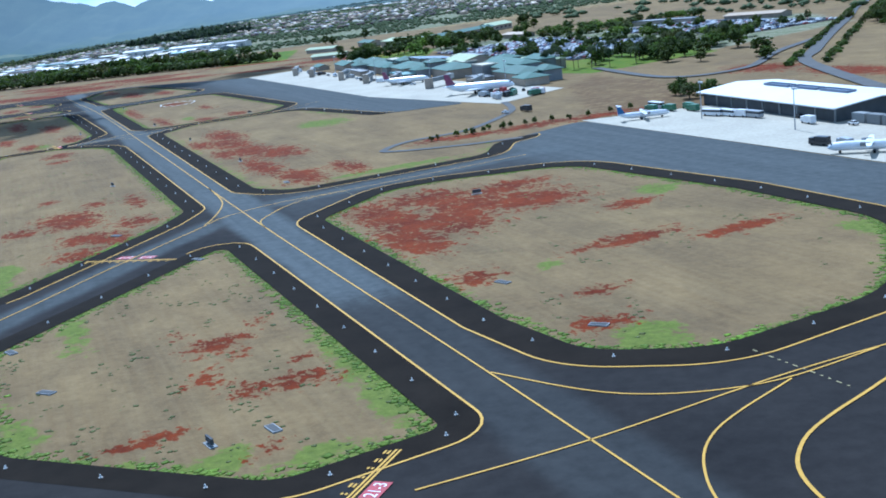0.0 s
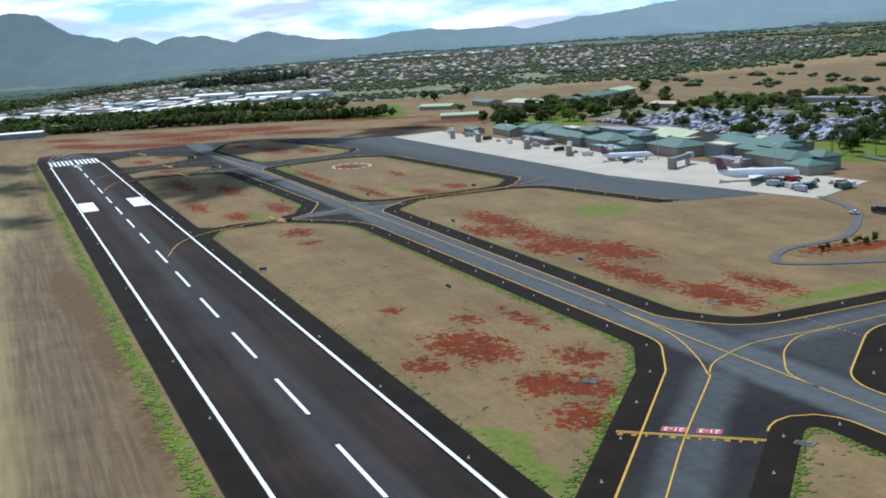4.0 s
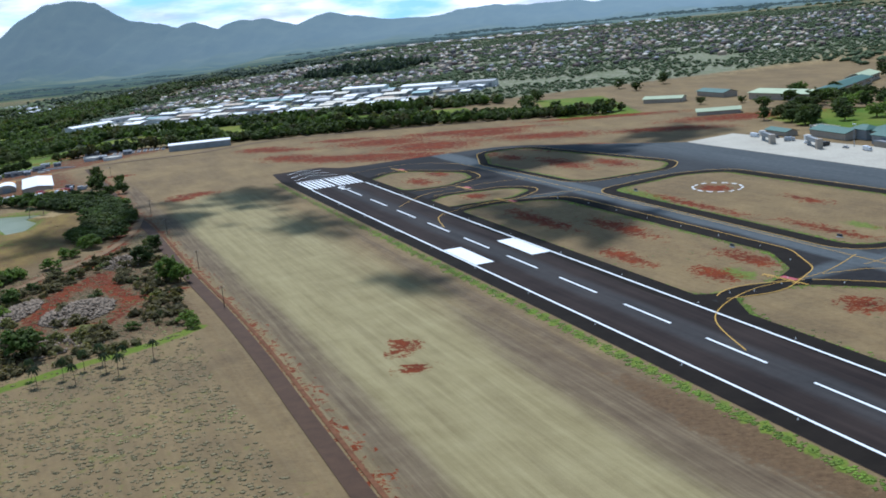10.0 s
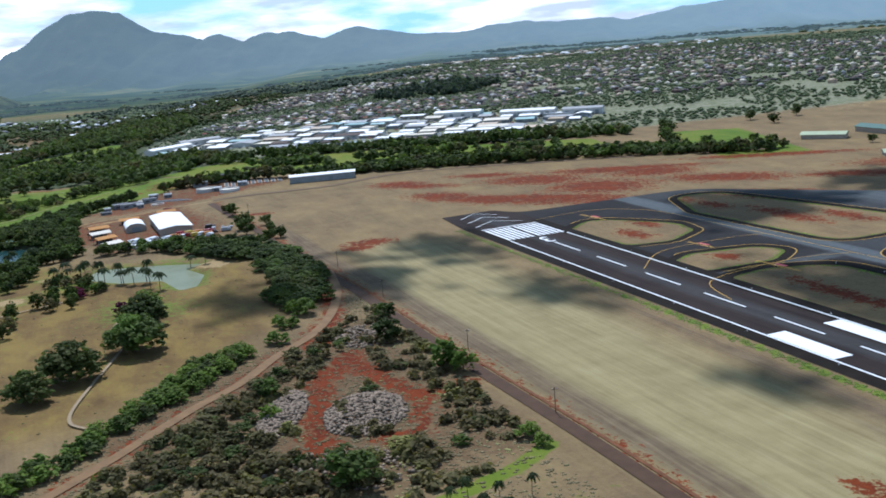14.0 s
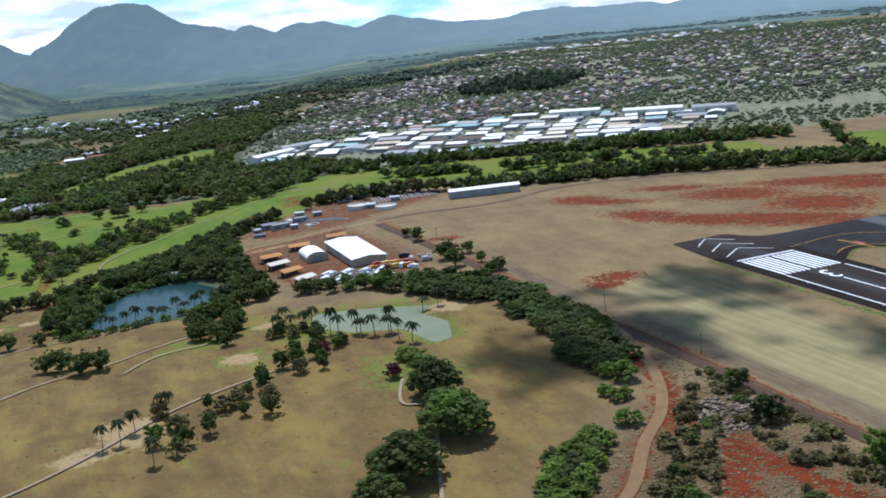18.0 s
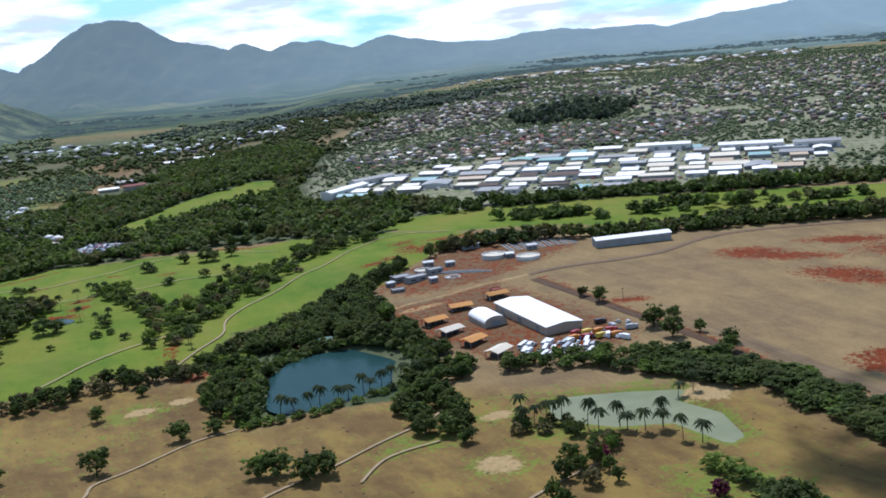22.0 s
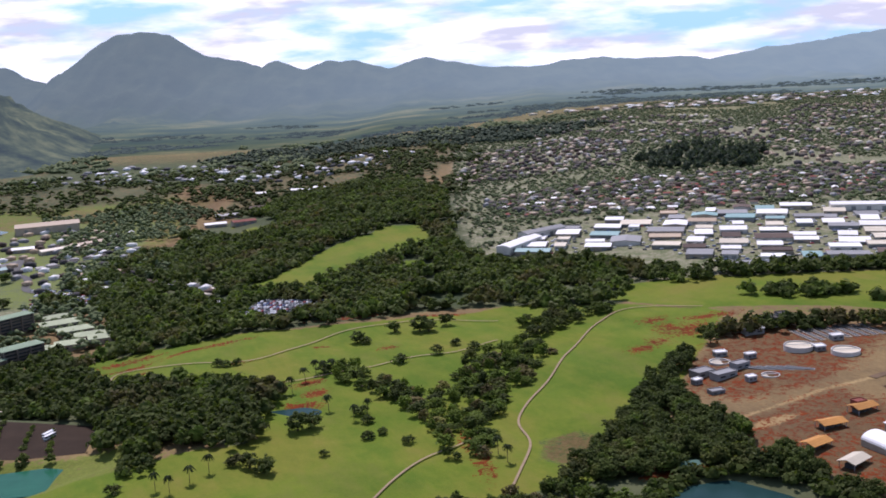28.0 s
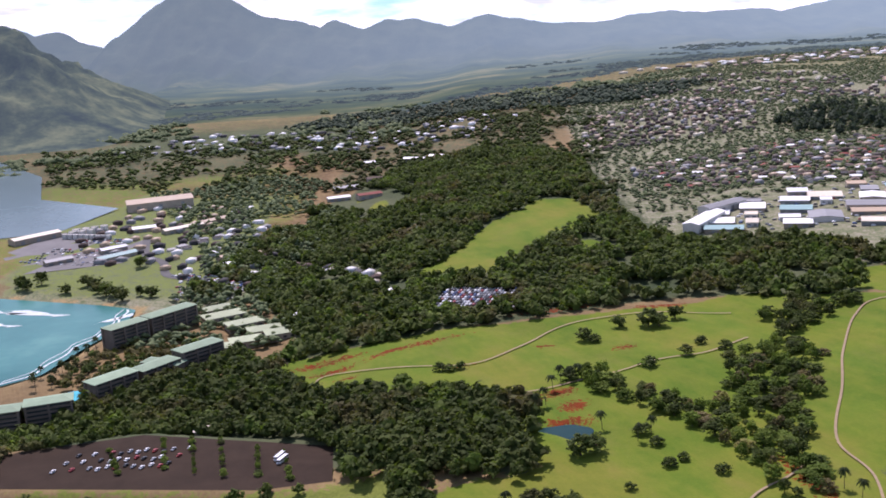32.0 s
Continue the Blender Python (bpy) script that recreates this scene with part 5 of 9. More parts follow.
def leaf_material(name, dark, light, amber=None):
    m, n, l, s = material(name, 0.8, 0.15)
    geo = n.new("ShaderNodeNewGeometry").outputs["Random Per Island"]
    obr = n.new("ShaderNodeObjectInfo").outputs["Random"]
    fine = noise_node(n, l, 1.4, 4.0, 0.7)
    big = noise_node(n, l, 0.02, 3.0, 0.6, n.new("ShaderNodeNewGeometry").outputs["Position"])
    tone = noise_node(n, l, 0.085, 2.0, 0.5, n.new("ShaderNodeNewGeometry").outputs["Position"])
    tone = calc(n, l, "ADD", calc(n, l, "MULTIPLY", calc(n, l, "SUBTRACT", tone, 0.5), 2.6), calc(n, l, "ADD", calc(n, l, "MULTIPLY", geo, 0.26), 0.37))
    c = ramp(n, l, tone, ((0.0, dark), (1.0, light)))
    c = mix(n, l, 0.3, c, ramp(n, l, fine, ((0.3, tuple(x * 0.6 for x in dark)), (0.7, light))))
    if amber:
        c = mix(n, l, ramp(n, l, big, ((0.54, 0.0), (0.66, 0.65))), c, amber)
        alt = noise_node(n, l, 0.045, 3.0, 0.6, n.new("ShaderNodeNewGeometry").outputs["Position"])
        c = mix(n, l, ramp(n, l, alt, ((0.34, 0.8), (0.44, 0.0))), c, tuple(x * y for x, y in zip(light, (1.15, 1.35, 0.9))))
    c = mix(n, l, 1.0, c, ramp(n, l, obr, ((0.0, 0.72), (1.0, 1.15))), "MULTIPLY")
    l.new(c, s.inputs["Base Color"])
    thru = n.new("ShaderNodeBsdfTranslucent")
    l.new(mix(n, l, 1.0, c, (1.15, 1.25, 0.7), "MULTIPLY"), thru.inputs["Color"])
    both = n.new("ShaderNodeMixShader")
    both.inputs[0].default_value = 0.36
    l.new(s.outputs[0], both.inputs[1])
    l.new(thru.outputs[0], both.inputs[2])
    l.new(both.outputs[0], n["Material Output"].inputs["Surface"])
    return m


m_leaf = leaf_material("tree_leaves", (0.032, 0.050, 0.012), (0.104, 0.136, 0.028), (0.098, 0.092, 0.030))
m_leaf_bright = leaf_material("bright_leaves", (0.070, 0.118, 0.016), (0.180, 0.240, 0.036))
m_leaf_wood = leaf_material("woodland_leaves", (0.028, 0.048, 0.010), (0.098, 0.126, 0.026), (0.118, 0.088, 0.038))
m_leaf_dark = leaf_material("pine_needles", (0.040, 0.064, 0.042), (0.095, 0.124, 0.076))
m_leaf_dry = leaf_material("dry_scrub_leaves", (0.080, 0.068, 0.026), (0.198, 0.162, 0.066), (0.088, 0.104, 0.028))
# town and far foliage: leaf colour lightened to stand in for haze
m_leaf_hazed = leaf_material("hazed_town_leaves", (0.086, 0.122, 0.058), (0.205, 0.246, 0.112))
m_brush = leaf_material("brush_twigs", (0.092, 0.074, 0.030), (0.215, 0.172, 0.072), (0.098, 0.110, 0.030))
m_leaf_far, n, l, s = material("far_woods_hazed", 1.0, 0.0)
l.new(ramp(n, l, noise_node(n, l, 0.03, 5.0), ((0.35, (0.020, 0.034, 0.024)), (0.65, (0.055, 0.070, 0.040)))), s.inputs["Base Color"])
# the mountains' haze colour, glowing weakly from the leaves themselves
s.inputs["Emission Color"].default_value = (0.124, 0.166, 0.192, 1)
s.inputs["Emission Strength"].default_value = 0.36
m_tuft = leaf_material("dry_tuft_blades", (0.170, 0.135, 0.066), (0.330, 0.268, 0.138), (0.110, 0.118, 0.048))
m_verge = leaf_material("verge_grass_blades", (0.090, 0.150, 0.018), (0.205, 0.275, 0.036), (0.175, 0.175, 0.050))
m_weed = leaf_material("weed_leaves", (0.095, 0.115, 0.036), (0.185, 0.195, 0.068))
m_maroon = leaf_material("maroon_flowers", (0.070, 0.010, 0.028), (0.16, 0.02, 0.06))
m_palm = leaf_material("palm_fronds", (0.026, 0.042, 0.014), (0.075, 0.095, 0.034))
m_bark = plain("bark", (0.10, 0.075, 0.055), 0.95, 0.1, scale=2.0, vary=0.4)

ICO = None


def ico():
    bm = bmesh.new()
    bmesh.ops.create_icosphere(bm, subdivisions=1, radius=1.0)
    v = np.array([x.co[:] for x in bm.verts])
    f = np.array([[w.index for w in x.verts] for x in bm.faces])
    bm.free()
    return v, f


ICO_V, ICO_F = ico()
OCT_V = np.array([(1, 0, 0), (0, 1, 0), (-1, 0, 0), (0, -1, 0), (0, 0, 1), (0, 0, -0.7)], float)
OCT_F = np.array([(0, 1, 4), (1, 2, 4), (2, 3, 4), (3, 0, 4), (1, 0, 5), (2, 1, 5), (3, 2, 5), (0, 3, 5)])


def clumps(centres, sizes, coarse=False, flat=0.8, seed=0):
    """Many small rough leaf clumps as one vertex and face array."""
    r = np.random.default_rng(seed)
    bv, bf = (OCT_V, OCT_F) if coarse else (ICO_V, ICO_F)
    n_ = len(centres)
    jit = 1 + r.uniform(-0.34, 0.34, (n_, len(bv), 1))
    ang = r.uniform(0, PI2, n_)
    c, s_ = np.cos(ang)[:, None], np.sin(ang)[:, None]
    v = bv[None] * jit
    v = np.stack([v[..., 0] * c - v[..., 1] * s_, v[..., 0] * s_ + v[..., 1] * c, v[..., 2] * flat], -1)
    v = v * np.asarray(sizes)[:, None, None] + np.asarray(centres)[:, None]
    f = bf[None] + (np.arange(n_) * len(bv))[:, None, None]
    return v.reshape(-1, 3), f.reshape(-1, 3)


def sprays(centres, sizes, seed=0, per=6, leaf=1.0):
    """Leaf sprays: each clump a handful of small bent leaf masses facing out and up."""
    r = np.random.default_rng(seed)
    c, sz = np.repeat(np.asarray(centres, float), per, 0), np.repeat(np.asarray(sizes, float), per)
    d = r.normal(size=(len(c), 3))
    d[:, 2] = np.abs(d[:, 2]) * 1.1 - 0.35
    d /= np.linalg.norm(d, axis=1)[:, None]
    nrm = d + r.normal(size=d.shape) * 0.26 + (0, 0, 0.5)
    nrm /= np.linalg.norm(nrm, axis=1)[:, None]
    u = np.cross(nrm, r.normal(size=d.shape))
    u /= np.linalg.norm(u, axis=1)[:, None]
    w = np.cross(nrm, u)
    mid = c + d * (sz * r.uniform(0.45, 1.0, len(c)))[:, None] * (1, 1, 0.85)
    half = (sz * leaf * r.uniform(0.34, 0.62, len(c)))[:, None]
    rows_ = []
    for su, sw in ((-1, -0.7), (0.8, -1), (1, 0.8), (-0.7, 1)):
        j = r.uniform(0.55, 1.25, (len(c), 1))
        rows_.append(mid + (u * su + w * sw) * half * j - nrm * half * r.uniform(0.0, 0.45, (len(c), 1)))
    v = np.stack(rows_, 1).reshape(-1, 3)
    return v, np.arange(len(v)).reshape(-1, 4)


def joined(v, quads, cv, tris):
    """Quads cut into triangles and joined with more triangles."""
    t = np.concatenate([quads[:, [0, 1, 2]], quads[:, [0, 2, 3]], tris + len(v)])
    return np.concatenate([v, cv]), t


def array_mesh(name, v, f, mat):
    me_ = bpy.data.meshes.new(name)
    v, f = np.ascontiguousarray(v, dtype=np.float32), np.ascontiguousarray(f, dtype=np.int32)
    k = f.shape[1]
    me_.vertices.add(len(v))
    me_.vertices.foreach_set("co", v.ravel())
    me_.loops.add(f.size)
    me_.loops.foreach_set("vertex_index", f.ravel())
    me_.polygons.add(len(f))
    me_.polygons.foreach_set("loop_start", np.arange(0, f.size, k, dtype=np.int32))
    me_.update(calc_edges=True)
    me_.materials.append(mat)
    return me_


def crown_mesh(kind, seed, mat):
    """A crown about 1 wide and 1 high, its foot at z 0."""
    r = np.random.default_rng(seed)
    if kind == "spread":
        k = 210
        a, rr = r.uniform(0, PI2, k), np.sqrt(r.uniform(0, 1, k)) * 0.46
        z = 0.12 + 0.82 * np.sqrt(np.clip(1 - (rr / 0.5) ** 2, 0, 1)) * r.uniform(0.2, 1.04, k)
        sz = r.uniform(0.055, 0.11, k)
    elif kind == "round":
        k = 95
        d = r.normal(size=(k, 3))
        d /= np.linalg.norm(d, axis=1)[:, None]
        rad = 0.43 * r.uniform(0.55, 1.05, k) * (1 + 0.22 * np.sin(3 * np.arctan2(d[:, 1], d[:, 0]) + seed))
        a, rr, z = np.arctan2(d[:, 1], d[:, 0]), rad * np.hypot(d[:, 0], d[:, 1]), 0.56 + rad * d[:, 2] * 0.95
        sz = r.uniform(0.06, 0.125, k)
    elif kind == "bush":
        k = 55
        a, rr = r.uniform(0, PI2, k), np.sqrt(r.uniform(0, 1, k)) * 0.46
        z = (0.12 + 0.75 * np.sqrt(np.clip(1 - (rr / 0.5) ** 2, 0, 1))) * r.uniform(0.35, 1.0, k)
        sz = r.uniform(0.07, 0.15, k)
    elif kind == "column":
        k = 80
        t = r.uniform(0.12, 1, k)
        a, rr, z = r.uniform(0, PI2, k), 0.42 * (1 - t) ** 0.7 * r.uniform(0.4, 1.1, k), t
        sz = r.uniform(0.05, 0.1, k) * (1.15 - t * 0.6)
    c = np.stack([rr * np.cos(a), rr * np.sin(a), z], -1)
    v, f = sprays(c, sz * 1.15, seed + 50, 14 if kind == "spread" else 8, 0.62 if kind == "spread" else 0.82)
    # a few broad masses fill the inside
    inner = np.argsort(r.uniform(size=k))[:max(8, k // 7)]
    cv, cf = clumps(c[inner] * (0.8, 0.8, 0.9), sz[inner] * 1.5, True, 0.8, seed + 51)
    v, f = joined(v, f, cv, cf)
    return array_mesh("crown", v, f, mat)


def limbs_mesh(kind, seed, top):
    """A tapered trunk with limbs, for a tree 1 high."""
    r = random.Random(seed)
    bm = bmesh.new()

    def limb(p, q, r0, r1):
        d = (q - p).normalized()
        s_ = d.orthogonal().normalized()
        t_ = d.cross(s_)
        rows = [[bm.verts.new(c + (s_ * math.cos(PI2 * k / 6) + t_ * math.sin(PI2 * k / 6)) * rad) for k in range(6)] for c, rad in ((p, r0), (q, r1))]
        for k in range(6):
            bm.faces.new((rows[0][k], rows[0][(k + 1) % 6], rows[1][(k + 1) % 6], rows[1][k]))
    fork = Vector((r.uniform(-0.03, 0.03), r.uniform(-0.03, 0.03), top * 0.55))
    limb(Vector((0, 0, -0.05)), fork, 0.035, 0.024)
    for k in range(5):
        a = PI2 * k / 5 + r.uniform(-0.4, 0.4)
        limb(fork, fork + Vector((0.26 * math.cos(a), 0.26 * math.sin(a), top * r.uniform(0.35, 0.65))), 0.018, 0.007)
    me_ = bpy.data.meshes.new("trunk")
    bm.to_mesh(me_)
    bm.free()
    me_.materials.append(m_bark)
    return me_


def palm_meshes(seed):
    r = random.Random(seed)
    bm = bmesh.new()
    lean = Vector((r.uniform(-0.10, 0.10), r.uniform(-0.10, 0.10), 0))
    rows = []
    for k in range(6):
        t = k / 5
        c = lean * t * t + Vector((0, 0, t - 0.03))
        rad = 0.024 - 0.012 * t
        rows.append([bm.verts.new(c + Vector((rad * math.cos(PI2 * j / 6), rad * math.sin(PI2 * j / 6), 0))) for j in range(6)])
    for a, b in zip(rows, rows[1:]):
        for j in range(6):
            bm.faces.new((a[j], a[(j + 1) % 6], b[(j + 1) % 6], b[j]))
    trunk = bpy.data.meshes.new("trunk")
    bm.to_mesh(trunk)
    bm.free()
    trunk.materials.append(m_bark)
    bm = bmesh.new()
    top = lean + Vector((0, 0, 0.97))
    for k in range(26):
        a = PI2 * k * 0.382 + r.uniform(-0.15, 0.15)
        up = r.uniform(-0.35, 0.95)
        d = Vector((math.cos(a), math.sin(a), 0))
        side = Vector((-math.sin(a), math.cos(a), 0))
        ln = r.uniform(0.32, 0.46)
        prev = None
        for j in range(6):
            t = j / 5
            p = top + d * ln * t + Vector((0, 0, ln * (up * t - (0.75 + 0.7 * up) * t * t)))
            w = 0.044 * math.sin(math.pi * (0.12 + 0.85 * t)) + 0.006
            row = [bm.verts.new(p + side * w - Vector((0, 0, w * 0.5))), bm.verts.new(p + Vector((0, 0, w * 0.15))), bm.verts.new(p - side * w - Vector((0, 0, w * 0.5)))]
            if prev:
                bm.faces.new((prev[0], prev[1], row[1], row[0]))
                bm.faces.new((prev[1], prev[2], row[2], row[1]))
            prev = row
    crown = bpy.data.meshes.new("crown")
    bm.to_mesh(crown)
    bm.free()
    crown.materials.append(m_palm)
    return trunk, crown


TREES = {}
for kind, key, mat, top in (("spread", "spreading_tree", m_leaf, 0.5), ("round", "round_tree", m_leaf, 0.6), ("bush", "bush", m_leaf, 0.3), ("column", "pine_tree", m_leaf_dark, 0.9),
                            ("bush", "bright_bush", m_leaf_bright, 0.3), ("bush", "dry_bush", m_leaf_dry, 0.3), ("round", "bright_tree", m_leaf_bright, 0.6), ("bush", "flowering_bush", m_maroon, 0.3)):
    TREES[key] = [(limbs_mesh(kind, sd, top), crown_mesh(kind, sd + 7 * len(TREES), mat)) for sd in range(3)]
TREES["palm_tree"] = [palm_meshes(sd) for sd in range(4)]
TREE_LABEL = {"spreading_tree": "broad spreading dark green tree on dry grass", "round_tree": "round dark green broadleaf tree on grass", "bush": "low rounded dark green bush", "pine_tree": "tall dark green ironwood tree",
              "bright_bush": "dense bright green bush beside the dirt track", "dry_bush": "scrubby half-dry olive bush", "bright_tree": "bright green leafy tree", "flowering_bush": "maroon flowering bougainvillea bush",
              "palm_tree": "tall coconut palm with drooping fronds"}
n_tree = 0


def tree(kind, x, y, size, tall=None, group="", z=None):
    """One tree or bush: trunk and crown under an empty at its foot."""
    global n_tree
    n_tree += 1
    r = random.Random(n_tree * 17 + 3)
    trunk, crown = TREES[kind][r.randrange(len(TREES[kind]))]
    e = empty(kind, x, y, ground_z(x, y) if z is None else z, r.uniform(0, 360))
    h = tall or size
    w = size * r.uniform(0.9, 1.1)
    e.scale = (w, w * r.uniform(0.9, 1.1), h * r.uniform(0.92, 1.08))
    for nm, me_ in (("trunk", trunk), ("crown", crown)):
        o = new(nm, me_)
        o.parent = e
    return tagged(e, TREE_LABEL[kind], "palm" if kind == "palm_tree" else ("bush" if "bush" in kind else "tree"), group or kind.replace("_", " ") + "s")


def fill(outline, gap, seed, keep_out=(), jitter=0.48):
    """Points scattered through an outline, about gap apart."""
    r = np.random.default_rng(seed)
    px, py = np.array([p[0] for p in outline]), np.array([p[1] for p in outline])
    gx, gy = np.meshgrid(np.arange(px.min(), px.max(), gap), np.arange(py.min(), py.max(), gap))
    gx = gx + r.uniform(-jitter, jitter, gx.shape) * gap
    gy = gy + r.uniform(-jitter, jitter, gy.shape) * gap
    ok = inside(gx, gy, outline)
    for k in keep_out:
        ok &= ~inside(gx, gy, k)
    return np.stack([gx[ok], gy[ok]], -1)


def patchy(pts, cell, cut, seed=0.0):
    """Keeps the points that lie in the thick parts of a noise."""
    return np.array([p for p in pts if noise.fractal(Vector((p[0] / cell, p[1] / cell, seed)), 0.9, 2.0, 3) > cut]).reshape(-1, 2)


def heights(pts):
    ix = np.clip(np.searchsorted(xs, pts[:, 0]) - 1, 0, len(xs) - 2)
    iy = np.clip(np.searchsorted(ys, pts[:, 1]) - 1, 0, len(ys) - 2)
    u = ((pts[:, 0] - xs[ix]) / (xs[ix + 1] - xs[ix])).clip(0, 1)
    w = ((pts[:, 1] - ys[iy]) / (ys[iy + 1] - ys[iy])).clip(0, 1)
    return (GZ[iy, ix] * (1 - u) + GZ[iy, ix + 1] * u) * (1 - w) + (GZ[iy + 1, ix] * (1 - u) + GZ[iy + 1, ix + 1] * u) * w


def turf(name, label, pts, size, mat, seed=1, flat=0.13):
    """Flat ragged tufts lying on the ground."""
    r = np.random.default_rng(seed)
    c = np.stack([pts[:, 0], pts[:, 1], heights(pts) + 0.004], -1)
    v, f = clumps(c, size * r.uniform(0.45, 1.25, len(pts)), True, flat, seed)
    return tagged(new(name, array_mesh(name, v, f, mat)), label, "grass", kind="stuff")


def woods(name, label, pts, width, tall, mat, per=7, coarse=False, seed=1, vary=0.35, lump=0.34):
    """A wood as one mass of leaf clumps: several to each tree."""
    r = np.random.default_rng(seed)
    k = len(pts)
    if k == 0:
        return None
    z = heights(pts)
    w = width * r.uniform(1 - vary, 1 + vary, k)
    h = tall * r.uniform(1 - vary, 1 + vary, k) * (0.8 + 0.4 * (np.sin(pts[:, 0] / 37) * np.sin(pts[:, 1] / 29) * 0.5 + 0.5))
    a = r.uniform(0, PI2, (k, per))
    rr = np.sqrt(r.uniform(0, 1, (k, per))) * 0.42
    rr[:, 0] = 0
    cz = 0.30 + 0.62 * (1 - (rr / 0.45) ** 2) * r.uniform(0.55, 1.0, (k, per))
    cz[:, 0] = 0.84
    c = np.stack([pts[:, :1] + rr * np.cos(a) * w[:, None], pts[:, 1:] + rr * np.sin(a) * w[:, None], z[:, None] + cz * h[:, None]], -1).reshape(-1, 3)
    sz = (w[:, None] * r.uniform(lump * 0.62, lump * 1.1, (k, per))).reshape(-1)
    if coarse:
        v, f = clumps(c, sz, True, 0.6, seed)
    else:
        v, f = sprays(c, sz * 1.1, seed, 8, 0.8)
        core = np.stack([pts[:, 0], pts[:, 1], z + 0.42 * h], -1)
        cv, cf = clumps(core, 0.47 * w, True, 0.9 * tall / width, seed + 1)
        v, f = joined(v, f, cv, cf)
    ob = new(name, array_mesh(name, v, f, mat))
    return tagged(ob, label, "trees", kind="stuff")


# the dry links
for x, y, s_ in ((-571, 667, 23), (-580, 707, 19), (-577, 688, 14), (-585, 634, 23), (-591, 611, 18)):
    tree("spreading_tree", x, y, s_, s_ * 0.72)
for x, y in ((-589, 746), (-587, 738), (-583, 727), (-594, 752), (-580, 720)):
    tree("bright_bush" if y > 738 else "bush", x, y, 10, 7)
tree("flowering_bush", -598, 730, 8, 7)
tree("flowering_bush", -632, 768, 7, 7)
for x, y, s_ in ((-803, 841, 9), (-854, 884, 8), (-827, 803, 12), (-790, 848, 8), (-751, 780, 12), (-842, 918, 6), (-739, 772, 12), (-733, 778, 10), (-680, 797, 7), (-758, 779, 9), (-868, 800, 9), (-640, 700, 8)):
    tree("round_tree", x, y, s_ * 1.15, s_ * 0.95)
for k, (x, y) in enumerate(((-633, 776), (-637, 745), (-643, 765), (-651, 736), (-653, 720), (-659, 706), (-659, 684), (-666, 666), (-666, 709), (-684, 706), (-646, 752), (-640, 757), (-630, 757), (-655, 712),
                            (-648, 728), (-634, 764), (-628, 748), (-672, 690), (-676, 676), (-664, 674), (-650, 700), (-644, 716))):
    tree(("round_tree", "dry_bush", "round_tree", "bush")[k % 4], x, y, 5.5 + (k * 7 % 4), 6.0 + (k * 5 % 4))
for x, y in ((-684, 708), (-681, 706), (-688, 690), (-690, 680), (-695, 676), (-672, 660)):
    tree("palm_tree", x, y, 8.0, 9.0)
for k, (x, y) in enumerate(((-758, 872), (-751, 868), (-745, 875), (-739, 878), (-728, 886), (-724, 889), (-721, 892), (-714, 889), (-708, 893), (-704, 889), (-733, 884), (-764, 870))):
    tree("palm_tree", x + 1.5 * math.sin(k * 2.3), y - 5 + 2.2 * math.sin(k * 1.7), 9.0, 7.0 + (k * 7 % 5))
for k, (x, y) in enumerate(((-652, 816), (-646, 813), (-640, 815), (-628, 806), (-621, 803), (-616, 802), (-611, 801), (-605, 800), (-603, 798), (-599, 790), (-648, 822), (-655, 826), (-632, 808), (-594, 784), (-656, 810),
                            (-592, 836), (-586, 842))):
    tree("palm_tree", x - 1 + 1.5 * math.sin(k * 2.1), y - 7 + 2.4 * math.sin(k * 1.9), 9.0, 7.0 + (k * 7 % 5))
for k, p in enumerate(fill([(-668, 800), (-640, 795), (-632, 770), (-622, 780), (-640, 806), (-662, 812)], 6.5, 5)):
    tree(("bush", "round_tree", "dry_bush")[k % 3], p[0], p[1], 6.5, 5.5)
for k, p in enumerate(fill([(-712, 868), (-690, 862), (-676, 810), (-694, 804), (-706, 830)], 8.5, 6)):
    tree(("round_tree", "spreading_tree")[k % 2], p[0], p[1], 10, 9)
for k, p in enumerate(fill([(-780, 866), (-770, 858), (-742, 858), (-722, 874), (-708, 886), (-704, 880), (-720, 868), (-744, 850), (-784, 848)], 5.5, 8)):
    tree(("bright_bush", "bush")[k % 2], p[0], p[1], 6, 4.2)
for k, p in enumerate(fill([(-812, 905), (-784, 850), (-778, 858), (-780, 920), (-790, 950), (-806, 940)], 8.0, 9)):
    tree(("round_tree", "bright_bush", "spreading_tree", "round_tree")[k % 4], p[0], p[1], 9.5, 8)
# hedge along the perimeter road and bright bushes on the track
for k, p in enumerate(fill([(-600, 862), (-556, 824), (-538, 764), (-522, 716), (-504, 730), (-518, 784), (-542, 846), (-584, 884)], 7.8, 10)):
    tree(("bush", "bush", "spreading_tree")[k % 3], p[0], p[1], 13.5, 6.6)
for k, p in enumerate(fill([(-572, 530), (-556, 566), (-547, 598), (-540, 640), (-526, 662), (-520, 656), (-528, 628), (-538, 596), (-550, 560), (-560, 528)], 5.2, 12)):
    tree(("bright_bush", "bright_bush", "bush")[k % 3], p[0], p[1], 8.5, 5.4)
for x, y, s_ in ((-514, 665, 9), (-515, 688, 8), (-519, 694, 7), (-511, 708, 11), (-516, 714, 9)):
    tree("bright_bush", x, y, s_, s_ * 0.7)
for k, p in enumerate(fill([(-600, 845), (-560, 862), (-612, 882), (-660, 880), (-668, 868), (-620, 862)], 8.0, 13)):
    tree(("round_tree", "bush", "round_tree")[k % 3], p[0], p[1] + 10, 9.5, 7.0)
